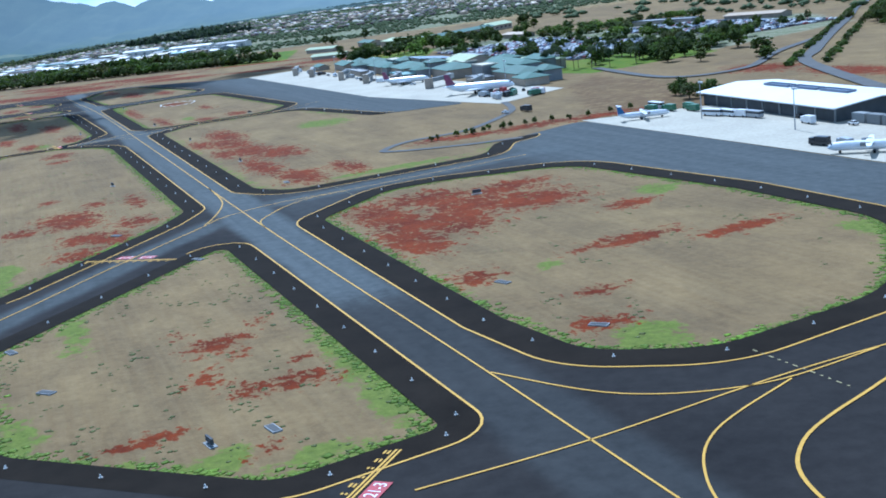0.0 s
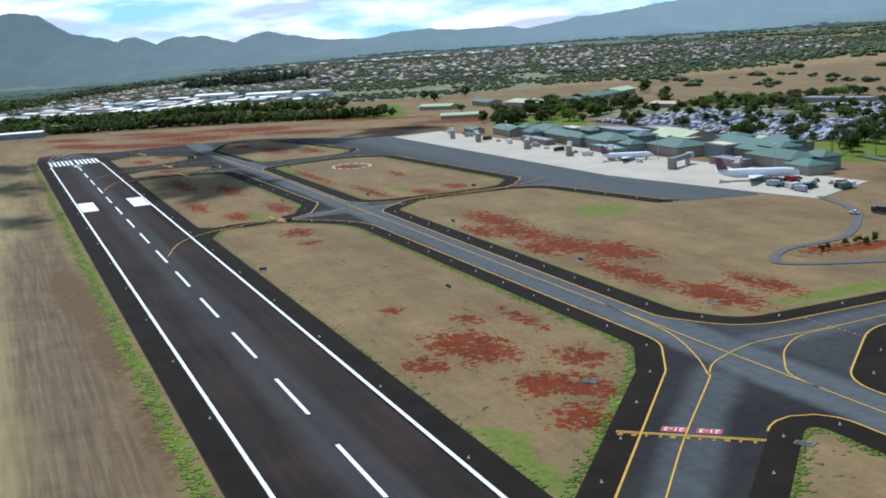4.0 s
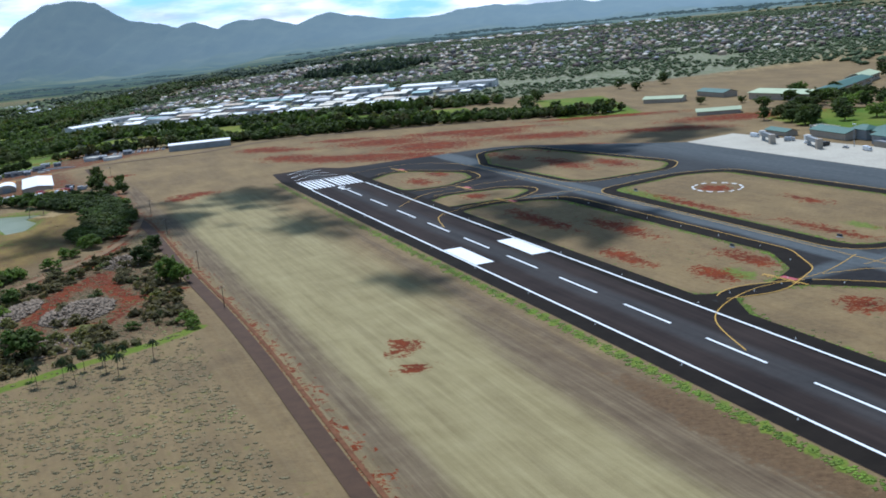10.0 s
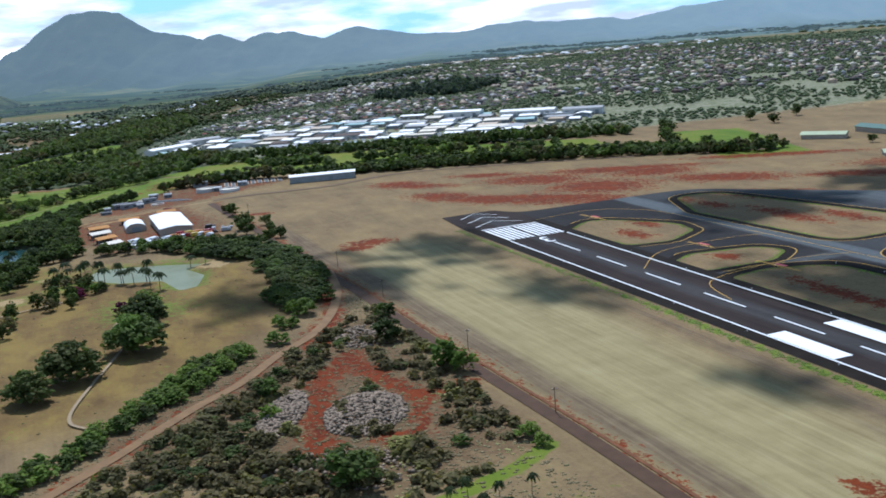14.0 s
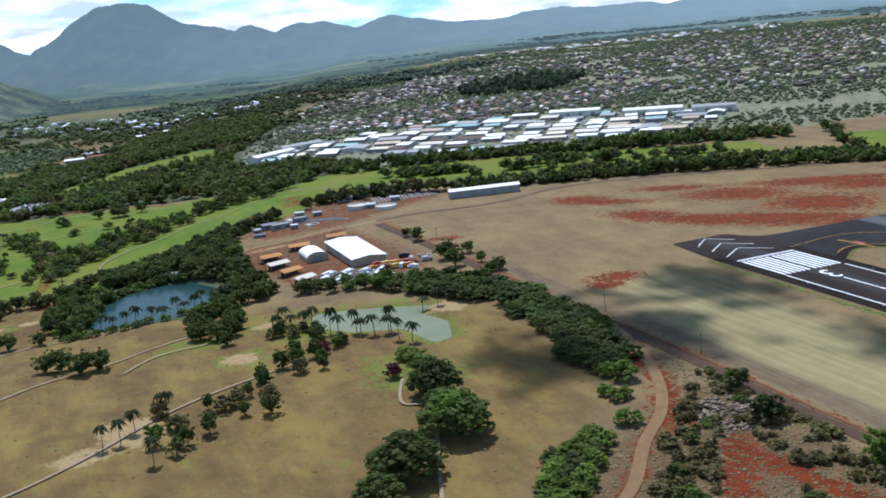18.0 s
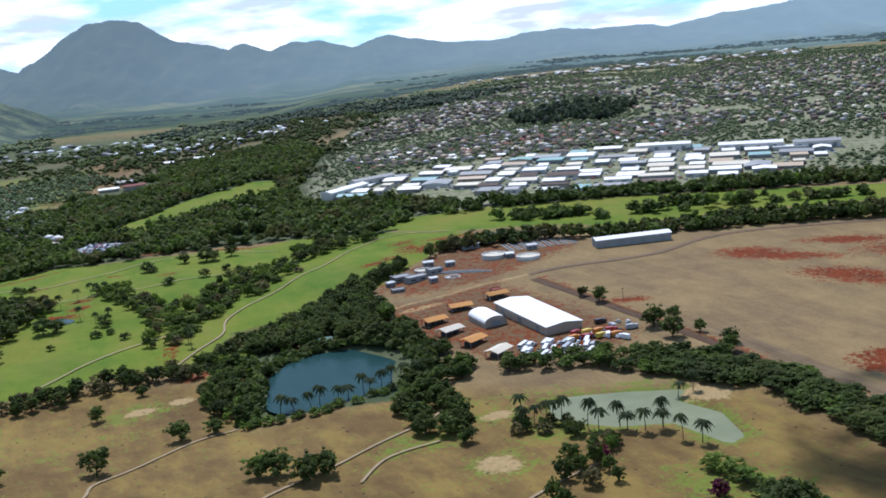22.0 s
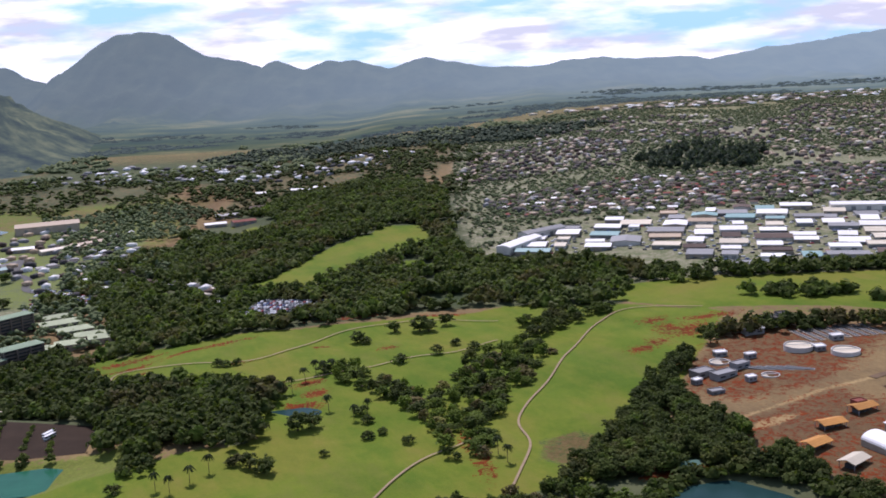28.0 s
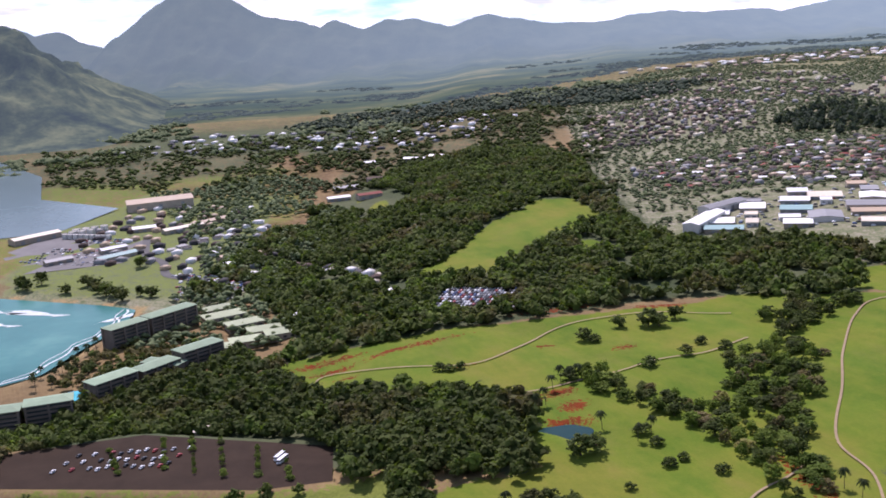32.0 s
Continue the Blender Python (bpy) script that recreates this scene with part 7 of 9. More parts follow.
rubble("rubble_pile", "scattered brown rubble in the scrub", -470, 535, 26, 14, 0.8, 260, 73, m_rubble)

# ---- clouds over the field: their shade lies on the grass ----
m_cloud, n, l, s = material("cloud_vapour", 1.0, 0.0)
s.inputs["Base Color"].default_value = (0.86, 0.87, 0.88, 1)
clear = n.new("ShaderNodeBsdfTransparent")
veil = n.new("ShaderNodeMixShader")
l.new(ramp(n, l, noise_node(n, l, 0.05, 3.0), ((0.35, 0.3), (0.65, 0.65))), veil.inputs[0])
l.new(clear.outputs[0], veil.inputs[1])
l.new(s.outputs[0], veil.inputs[2])
l.new(veil.outputs[0], n["Material Output"].inputs["Surface"])


def cloud(x, y, rx, ry, deg, seed, base=640.0):
    """A flat-based heap of vapour whose shade falls round (x, y)."""
    r = np.random.default_rng(seed)
    k = int(26 + rx * ry * 0.028)
    a, q = r.uniform(0, PI2, k), r.uniform(0, 1, k) ** 0.62
    q = q * (1 + 0.28 * np.sin(3 * a + seed) + 0.14 * np.sin(7 * a + 2 * seed))
    u, w = rx * q * np.cos(a), ry * q * np.sin(a)
    c, s_ = math.cos(radians(deg)), math.sin(radians(deg))
    off = SUN_TO * (base / SUN_TO.z)
    sz = min(rx, ry) * r.uniform(0.18, 0.42, k) * (1.25 - 0.6 * np.clip(q, 0, 1))
    p = np.stack([x + off.x + u * c - w * s_, y + off.y + u * s_ + w * c, base + sz * 0.4 + 9 * (1 - np.clip(q, 0, 1)) * r.uniform(0, 1, k)], -1)
    v, f = clumps(p, sz, False, 0.55, seed)
    return tagged(new("cloud", array_mesh("cloud", v, f, m_cloud)), "small white fair-weather cloud over the airfield", "cloud", "cumulus clouds", kind="stuff")


for k, (x, y, rx, ry, deg) in enumerate(((-457, 832, 26, 52, 22), (-402, 724, 22, 44, 24), (-340, 586, 17, 28, 40), (-285, 690, 34, 74, 22), (-492, 772, 27, 60, 22), (-543, 738, 24, 48, 20), (-285, 895, 58, 42, 60), (-190, 950, 46, 34, 60))):
    cloud(x, y, rx, ry, deg, 200 + k)

# ---- buildings ----
m_wall_white = plain("white_wall_paint", (0.62, 0.60, 0.56), 0.8, scale=0.3, vary=0.15, per_object=0.25)
m_wall_tan = plain("tan_wall_paint", (0.40, 0.34, 0.27), 0.85, scale=0.3, vary=0.2, per_object=0.35)
m_wall_dark = plain("dark_wall_panels", (0.07, 0.075, 0.08), 0.8, scale=0.3, vary=0.3)
m_wall_grey = plain("grey_wall_panels", (0.26, 0.27, 0.27), 0.8, scale=0.3, vary=0.2, per_object=0.3)
m_glass = plain("dark_window_glass", (0.03, 0.04, 0.05), 0.15, 0.5, scale=0.2, vary=0.3)
m_concrete_wall = plain("weathered_concrete_wall", (0.135, 0.112, 0.092), 0.9, scale=0.15, vary=0.2)
m_steel = plain("galvanised_steel", (0.35, 0.36, 0.37), 0.5, 0.4, 0.3, scale=0.6, vary=0.2)
m_rubber = plain("black_rubber", (0.018, 0.018, 0.018), 0.9, 0.1, scale=2, vary=0.3)


def ribbed(name, c, vary=0.18, rough=0.6, per_object=0.2):
    """Sheet-metal roofing: fine ribs and streaks."""
    m, n, l, s = material(name, rough, 0.35)
    co = n.new("ShaderNodeTexCoord").outputs["Object"]
    big = noise_node(n, l, 0.12, 5.0, 0.65, co)
    streak = noise_node(n, l, 0.5, 4.0, 0.6, co, (0.25, 5.0, 1.0))
    a = ramp(n, l, big, ((0.3, tuple(x * (1 - vary) for x in c)), (0.7, tuple(min(0.92, x * (1 + vary * 0.5)) for x in c))))
    b = ramp(n, l, streak, ((0.35, tuple(x * (1 - 1.3 * vary) for x in c)), (0.65, c)))
    col = mix(n, l, 0.5, a, b)
    rnd = n.new("ShaderNodeObjectInfo").outputs["Random"]
    col = mix(n, l, 1.0, col, ramp(n, l, rnd, ((0.0, 1.0 - per_object), (1.0, 1.0))), "MULTIPLY")
    l.new(col, s.inputs["Base Color"])
    return m


m_roof_white = ribbed("white_metal_roof", (0.80, 0.79, 0.77), 0.08)
m_roof_cream = ribbed("cream_roof", (0.62, 0.55, 0.42))
m_roof_tan = ribbed("tan_roof", (0.42, 0.31, 0.20))
m_roof_grey = ribbed("grey_roof", (0.25, 0.25, 0.25))
m_roof_dark = ribbed("dark_shingle_roof", (0.085, 0.08, 0.08), 0.3, 0.9, 0.5)
m_roof_brown = ribbed("brown_shingle_roof", (0.14, 0.095, 0.075), 0.3, 0.9, 0.5)
m_roof_red = ribbed("red_tile_roof", (0.24, 0.06, 0.04), 0.3, 0.85)
m_roof_green = ribbed("green_tile_roof", (0.045, 0.128, 0.096), 0.25, 0.7)
m_roof_pale_green = ribbed("pale_green_roof", (0.42, 0.47, 0.29), 0.2, 0.8)
m_roof_hotel = ribbed("hotel_green_roof", (0.26, 0.36, 0.23), 0.25, 0.8)
m_roof_teal = ribbed("teal_metal_roof", (0.20, 0.34, 0.33), 0.15)
m_roof_orange = ribbed("orange_rusted_roof", (0.52, 0.24, 0.055), 0.35, 0.85)
# paler shingle for distant roofs, its lift standing in for haze
m_roof_shingle = ribbed("lightened_shingle_roof", (0.150, 0.128, 0.105), 0.3, 0.9, 0.45)
m_roof_blue = ribbed("blue_grey_panels", (0.16, 0.20, 0.28), 0.15, 0.3)


def box(bm, cx, cy, z0, sx, sy, sz):
    m = Matrix.Translation((cx, cy, z0 + sz / 2)) @ Matrix.Diagonal((sx, sy, sz, 1))
    bmesh.ops.create_cube(bm, size=1.0, matrix=m)


def one_box(name, parent, mat, cx, cy, z0, sx, sy, sz, label=""):
    bm = bmesh.new()
    box(bm, cx, cy, z0, sx, sy, sz)
    return part(name, bm, mat, parent, label)


def roof_mesh(kind, lx, ly, z, rise, over=0.6, thick=0.25):
    """A roof of the given plan, with eaves and thickness."""
    bm = bmesh.new()
    x, y = lx / 2 + over, ly / 2 + over
    if kind == "flat":
        box(bm, 0, 0, z, lx + 0.3, ly + 0.3, 0.3)
        for sx, sy, cx, cy in ((lx + 0.3, 0.3, 0, y - over), (lx + 0.3, 0.3, 0, -y + over), (0.3, ly - 0.6, x - over, 0), (0.3, ly - 0.6, -x + over, 0)):
            box(bm, cx, cy, z + 0.3, sx, sy, 0.4)
        return bm
    inset = 0.0 if kind == "gable" else min(ly, lx) / 2
    if kind == "shed":
        low = [(-x, -y, z), (x, -y, z), (x, y, z + rise), (-x, y, z + rise)]
        top = [bm.verts.new((a, b, c + thick)) for a, b, c in low]
        bot = [bm.verts.new(p) for p in low]
        bm.faces.new(top)
        bm.faces.new(bot[::-1])
        for k in range(4):
            bm.faces.new((bot[k], bot[(k + 1) % 4], top[(k + 1) % 4], top[k]))
        return bm
    for dz, flip in ((thick, False), (0.0, True)):
        c = [bm.verts.new(p) for p in ((-x, -y, z + dz), (x, -y, z + dz), (x, y, z + dz), (-x, y, z + dz))]
        r = [bm.verts.new((-x + inset, 0, z + rise + dz)), bm.verts.new((x - inset, 0, z + rise + dz))]
        for f in ((c[0], c[1], r[1], r[0]), (c[2], c[3], r[0], r[1])):
            bm.faces.new(f[::-1] if flip else f)
        if inset:
            for f in ((c[1], c[2], r[1]), (c[3], c[0], r[0])):
                bm.faces.new(f[::-1] if flip else f)
    bm.verts.ensure_lookup_table()
    v = list(bm.verts)
    rim = ((0, 1), (1, 2), (2, 3), (3, 0)) if inset else ((0, 1), (2, 3), (1, 5), (5, 2), (3, 4), (4, 0))
    for a, b in rim:
        bm.faces.new((v[a + 6], v[b + 6], v[b], v[a]))
    return bm


def walls_mesh(lx, ly, h, rise, kind):
    bm = bmesh.new()
    x, y = lx / 2, ly / 2
    b = [bm.verts.new(p) for p in ((-x, -y, -0.6), (x, -y, -0.6), (x, y, -0.6), (-x, y, -0.6))]
    t = [bm.verts.new(p) for p in ((-x, -y, h), (x, -y, h), (x, y, h), (-x, y, h))]
    if kind == "shed":
        for w in (t[2], t[3]):
            w.co.z += rise * 0.97
    if kind == "gable":
        g0, g1 = bm.verts.new((-x, 0, h + rise * 0.97)), bm.verts.new((x, 0, h + rise * 0.97))
        bm.faces.new((b[0], b[1], t[1], t[0]))
        bm.faces.new((b[2], b[3], t[3], t[2]))
        bm.faces.new((b[1], b[2], t[2], g1, t[1]))
        bm.faces.new((b[3], b[0], t[0], g0, t[3]))
    else:
        for k in range(4):
            bm.faces.new((b[k], b[(k + 1) % 4], t[(k + 1) % 4], t[k]))
    if kind in ("flat", "hip"):
        bm.faces.new(t)
    return bm


def building(name, x, y, turn, lx, ly, h, kind, rise, wall, roof, label, category="building", group="", doors=0, windows=0, z=None, over=0.6):
    e = empty(name, x, y, ground_z(x, y) if z is None else z, turn)
    part("wall", walls_mesh(lx, ly, h, rise, kind), wall, e)
    part("roof", roof_mesh(kind, lx, ly, h, rise, over), roof, e)
    for k in range(doors):
        one_box("roller_door", e, m_wall_grey, lx * ((k + 0.5) / doors - 0.5), -ly / 2 - 0.04, 0, min(4.0, lx / doors * 0.55), 0.16, h * 0.7)
    for k in range(windows):
        one_box("window", e, m_glass, lx * ((k + 0.5) / windows - 0.5), -ly / 2 - 0.03, h * 0.38, lx / windows * 0.5, 0.12, h * 0.32)
    return tagged(e, label, category, group)


# warehouses
ROOFS = [m_roof_white, m_roof_cream, m_roof_white, m_roof_cream, m_roof_white, m_roof_grey, m_roof_tan, m_roof_teal, m_roof_white, m_roof_grey, m_roof_brown, m_roof_white]
ROOF_WORD = {m_roof_white.name: "white", m_roof_cream.name: "cream", m_roof_tan.name: "tan", m_roof_grey.name: "grey", m_roof_teal.name: "teal", m_roof_dark.name: "dark", m_roof_brown.name: "brown", m_roof_red.name: "red"}
IND = [(-815, 1480), (-770, 1560), (-707, 1580), (-640, 1595), (-456, 1590), (-300, 1480), (-400, 1380), (-520, 1366), (-640, 1352), (-690, 1440)]
r_ = random.Random(5)
IND_TURN = -14.0
ct, st_ = math.cos(radians(IND_TURN)), math.sin(radians(IND_TURN))
for i in range(-8, 22):
    for j in range(-2, 14):
        u, w = i * 30.0 + r_.uniform(-6, 6), j * 27.0 + r_.uniform(-5, 5) + 11 * math.sin(i * 1.7)
        x, y = -690 + u * ct - w * st_, 1400 + u * st_ + w * ct
        if not bool(inside(np.array([x]), np.array([y]), IND)[0]) or i % 5 == 4 and j % 3 == 1:
            continue
        rm = r_.choice(ROOFS)
        lx, ly, h = r_.uniform(14, 33), r_.uniform(14, 26), r_.uniform(2.0, 3.6)
        if r_.random() < 0.3:
            lx, ly = lx * 0.55, ly * 0.9
        building("warehouse", x, y, IND_TURN + (90 if r_.random() < 0.15 else 0) + r_.uniform(-3, 3), lx, ly, h, r_.choice(("gable", "gable", "flat")), r_.uniform(0.8, 1.6), r_.choice((m_wall_white, m_wall_tan, m_wall_grey)), rm,
                 "low metal warehouse with a %s roof in the industrial park" % ROOF_WORD[rm.name], "warehouse", "industrial park warehouses", doors=2)
for x, y, t, lx, ly in ((-800, 1502, 58, 60, 14), (-776, 1545, 40, 50, 13), (-390, 1520, -14, 62, 20), (-330, 1500, -14, 44, 18), (-470, 1560, -14, 55, 18)):
    building("warehouse", x, y, t, lx, ly, 6.5, "gable", 1.6, m_wall_white, m_roof_white if lx > 52 else m_roof_grey, "long pale warehouse at the edge of the industrial park", "warehouse", "industrial park warehouses", doors=4)

# houses
HOUSE_ROOFS = [m_roof_dark, m_roof_brown, m_roof_brown, m_roof_dark, m_roof_brown, m_roof_white, m_roof_red, m_roof_dark]
house_mesh = {}
for k in range(6):
    lx, ly = 9.5 + k * 0.7, 7.0 + (k % 3) * 0.8
    kd = "hip" if k % 2 else "gable"
    w_bm, r_bm = walls_mesh(lx, ly, 2.6, 1.6, kd), roof_mesh(kd, lx, ly, 2.6, 1.7, 0.7)
    mw, mr = bpy.data.meshes.new("wall"), bpy.data.meshes.new("roof")
    w_bm.to_mesh(mw)
    r_bm.to_mesh(mr)
    w_bm.free()
    r_bm.free()
    house_mesh[k] = (mw, mr)
house_data = {}


def house(x, y, turn, k, roof, wall):
    key = (k, roof.name, wall.name)
    if key not in house_data:
        mw, mr = house_mesh[k][0].copy(), house_mesh[k][1].copy()
        mw.materials.append(wall)
        mr.materials.append(roof)
        house_data[key] = (mw, mr)
    e = empty("house", x, y, ground_z(x, y), turn)
    e.scale = (0.78, 0.78, 0.72)
    for nm, me_ in zip(("wall", "roof"), house_data[key]):
        o = new(nm, me_)
        o.parent = e
    word = ROOF_WORD[roof.name]
    return tagged(e, "small single-storey house with a %s roof among trees" % word, "house", "houses of the near suburb")


HOUSES = [(-834, 1800), (-629, 1860), (-327, 1850), (-411, 1650), (-640, 1602), (-802, 1666)]
for k, (x, y) in enumerate(fill(HOUSES, 17.5, 50, jitter=0.25)):
    if r_.random() < 0.9:
        house(x, y, -16 + r_.choice((0, 90)) + r_.uniform(-8, 8), r_.randrange(6), r_.choice(HOUSE_ROOFS), r_.choice((m_wall_white, m_wall_tan)))


def far_houses(name, label, pts, seed, mats, size=11.0):
    """Distant houses: hipped blocks, joined, one mesh a roof colour."""
    r = np.random.default_rng(seed)
    pick = r.integers(0, len(mats), len(pts))
    for mi, mt in enumerate(mats):
        p = pts[pick == mi]
        if not len(p):
            continue
        z = heights(p)
        k = len(p)
        lx, ly = size * r.uniform(0.75, 1.3, k), size * 0.7 * r.uniform(0.8, 1.2, k)
        h, rise = r.uniform(2.6, 4.0, k), r.uniform(1.0, 2.0, k)
        a = radians(-16) + r.choice((0, math.pi / 2), k) + r.uniform(-0.2, 0.2, k)
        base = np.array([(-1, -1, 0), (1, -1, 0), (1, 1, 0), (-1, 1, 0), (-1.1, -1.1, 1), (1.1, -1.1, 1), (1.1, 1.1, 1), (-1.1, 1.1, 1), (-0.4, 0, 2), (0.4, 0, 2)], float)
        X, Y = base[:, 0][None] * lx[:, None] / 2, base[:, 1][None] * ly[:, None] / 2
        Zb = np.where(base[:, 2] == 0, -0.5, np.where(base[:, 2] == 1, h[:, None], (h + rise)[:, None]))
        v = np.stack([p[:, :1] + X * np.cos(a)[:, None] - Y * np.sin(a)[:, None], p[:, 1:] + X * np.sin(a)[:, None] + Y * np.cos(a)[:, None], z[:, None] + Zb], -1).reshape(-1, 3)
        tri = np.array([(0, 1, 5), (0, 5, 4), (1, 2, 6), (1, 6, 5), (2, 3, 7), (2, 7, 6), (3, 0, 4), (3, 4, 7), (4, 5, 9), (4, 9, 8), (6, 7, 8), (6, 8, 9), (5, 6, 9), (7, 4, 8)])
        f = (tri[None] + (np.arange(k) * 10)[:, None, None]).reshape(-1, 3)
        tagged(new(name, array_mesh(name, v, f, mt)), label, "houses", kind="stuff")


TOWN_ROOFS = [m_roof_shingle, m_roof_brown, m_roof_tan, m_roof_shingle, m_roof_dark, m_roof_shingle, m_roof_brown, m_roof_grey, m_roof_shingle, m_roof_tan, m_roof_cream]
far_houses("distant_houses", "small suburb houses with mixed roofs between the near ones", fill(HOUSES, 19.0, 137), 138, TOWN_ROOFS, 7.6)
far_houses("distant_houses", "distant suburb houses with dark and pale roofs", fill([(-860, 1950), (-640, 1980), (-580, 2250), (-650, 2420), (-830, 2300)], 17.0, 51), 52, TOWN_ROOFS, 7.6)
far_houses("distant_houses", "distant town houses with mixed roofs", patchy(fill([(-440, 1880), (-300, 1650), (150, 1600), (500, 1900), (600, 2600), (-100, 2900), (-420, 2300)], 21.0, 53), 90, -0.15), 54, TOWN_ROOFS, 8.2)
far_houses("distant_houses", "houses beyond the pine grove", patchy(fill([(-650, 2200), (-420, 2250), (-300, 2700), (-560, 2800), (-760, 2600)], 23.0, 139), 90, -0.1), 140, TOWN_ROOFS, 8.2)
far_houses("distant_houses", "houses and sheds near the harbour", fill([(-1240, 1500), (-1170, 1450), (-1180, 1650), (-1260, 1850), (-1400, 1860), (-1420, 1700), (-1330, 1560)], 24.0, 55), 56, [m_roof_grey, m_roof_dark, m_roof_tan, m_roof_brown, m_roof_white], 8.5)
far_houses("distant_sheds", "distant pale commercial roofs", fill([(-700, 3000), (-300, 2950), (100, 3050), (200, 3250), (-300, 3150)], 30.0, 57), 58, [m_roof_white, m_roof_cream, m_roof_tan, m_roof_shingle], 16.0)
far_houses("distant_houses", "scattered houses on the far plain", fill([(-1600, 2400), (-1000, 2200), (-900, 2450), (-1500, 2600)], 32.0, 61), 62, [m_roof_white, m_roof_grey, m_roof_dark])

# the works yard beside the ponds
YARD = 68.0
building("storage_hall", -642, 962, -67, 62, 20, 4.4, "gable", 1.3, m_wall_tan, m_roof_white, "large tan storage hall with a bright white roof", "hall", doors=3)
e = empty("arched_hall", -668, 968, ground_z(-668, 968), -67)
bm = bmesh.new()
arc = [(6.5 * math.cos(math.pi * k / 12), 2.6 + 3.4 * math.sin(math.pi * k / 12)) for k in range(13)]
rows = [[bm.verts.new((x, w, z)) for w, z in arc] for x in (-11, 11)]
for k in range(12):
    bm.faces.new((rows[0][k], rows[1][k], rows[1][k + 1], rows[0][k + 1]))
part("roof", bm, m_roof_white, e)
bm = bmesh.new()
prof = [(-6.4, -0.5), (6.4, -0.5)] + [(w * 0.985, z - 0.05) for w, z in arc]
ends = [[bm.verts.new((x, w, z)) for w, z in prof] for x in (-10.8, 10.8)]
for v_ in ends:
    bm.faces.new(v_)
for k in range(len(prof)):
    bm.faces.new((ends[0][k - 1], ends[0][k], ends[1][k], ends[1][k - 1]))
part("wall", bm, m_wall_tan, e)
one_box("roller_door", e, m_wall_grey, 10.86, 0, 0, 0.12, 5.5, 3.6)
tagged(e, "white arched metal hall with tan walls", "hall")


def canopy(x, y, turn, tilt_seed, white=False):
    """An open shelter: a low orange gabled roof on four posts, boxes under it."""
    e = empty("shelter", x, y, ground_z(x, y), turn)
    part("roof", roof_mesh("gable", 13, 8, 2.6, 1.3, 0.4), m_roof_cream if white else m_roof_orange, e)
    for sx in (-6, 6):
        for sy in (-3.6, 3.6):
            one_box("post", e, m_steel, sx, sy, -0.5, 0.25, 0.25, 3.1)
    for k in range(3):
        one_box("crate", e, m_wall_dark, -4 + 3.6 * k, 0.4 * (k - 1), 0, 2.6, 3.8, 1.9)
    return tagged(e, "open yard shelter with a %s roof" % ("cream" if white else "rusted orange"), "shelter", "yard shelters")


for k, (x, y, w_) in enumerate(((-683, 1002, False), (-662, 1019, False), (-697, 979, False), (-688, 956, True), (-676, 932, False), (-664, 908, True))):
    canopy(x, y, 20 + 7 * k, k, w_)

CAR_BODY = {}
for nm, c in (("white", (0.72, 0.72, 0.72)), ("silver", (0.36, 0.37, 0.38)), ("black", (0.025, 0.025, 0.028)), ("red", (0.32, 0.03, 0.03)), ("blue", (0.05, 0.10, 0.28)), ("orange", (0.55, 0.20, 0.02)), ("yellow", (0.6, 0.42, 0.05)), ("green", (0.06, 0.16, 0.09))):
    CAR_BODY[nm] = plain(nm + "_vehicle_paint", c, 0.35, 0.5, scale=0.8, vary=0.1)
VEHICLES = {}


def vehicle_meshes(kind):
    """Body, windows and wheel of a car, a bus or a truck, nose towards +x."""
    dims = {"car": (3.6, 1.5, 0.62, 0.5, 1.8), "bus": (8.5, 2.1, 1.1, 1.0, 8.0), "truck": (6.5, 2.0, 1.1, 0.0, 0.0)}[kind]
    L_, W_, hb, hc, lc = dims
    bm = bmesh.new()
    box(bm, 0, 0, 0.28, L_, W_, hb)
    if kind == "truck":
        box(bm, L_ * 0.36, 0, 0.28 + hb, L_ * 0.24, W_ * 0.94, 0.75)
        box(bm, -L_ * 0.14, 0, 0.3 + hb, L_ * 0.66, W_ * 1.04, 1.15)
    elif kind == "bus":
        box(bm, 0, 0, 0.28 + hb + 0.7, L_, W_, 0.35)
    else:
        box(bm, -0.2, 0, 0.28 + hb + 0.34, lc * 0.82, W_ * 0.8, 0.12)
    bmesh.ops.bevel(bm, geom=list(bm.edges), offset=0.08, segments=1, affect="EDGES")
    body = bpy.data.meshes.new("body")
    bm.to_mesh(body)
    bm.free()
    bm = bmesh.new()
    if kind == "car":
        box(bm, -0.2, 0, 0.28 + hb, lc, W_ * 0.86, 0.36)
    elif kind == "bus":
        box(bm, 0, 0, 0.28 + hb, L_ * 0.97, W_ * 0.97, 0.72)
    else:
        box(bm, L_ * 0.44, 0, 0.32 + hb, L_ * 0.10, W_ * 0.9, 0.5)
    glass = bpy.data.meshes.new("window_band")
    bm.to_mesh(glass)
    bm.free()
    glass.materials.append(m_glass)
    bm = bmesh.new()
    bmesh.ops.create_cone(bm, cap_ends=True, segments=10, radius1=0.34, radius2=0.34, depth=0.25, matrix=Matrix.Rotation(math.pi / 2, 4, "X"))
    wheel = bpy.data.meshes.new("wheel")
    bm.to_mesh(wheel)
    bm.free()
    wheel.materials.append(m_rubber)
    return body, glass, wheel, L_, W_


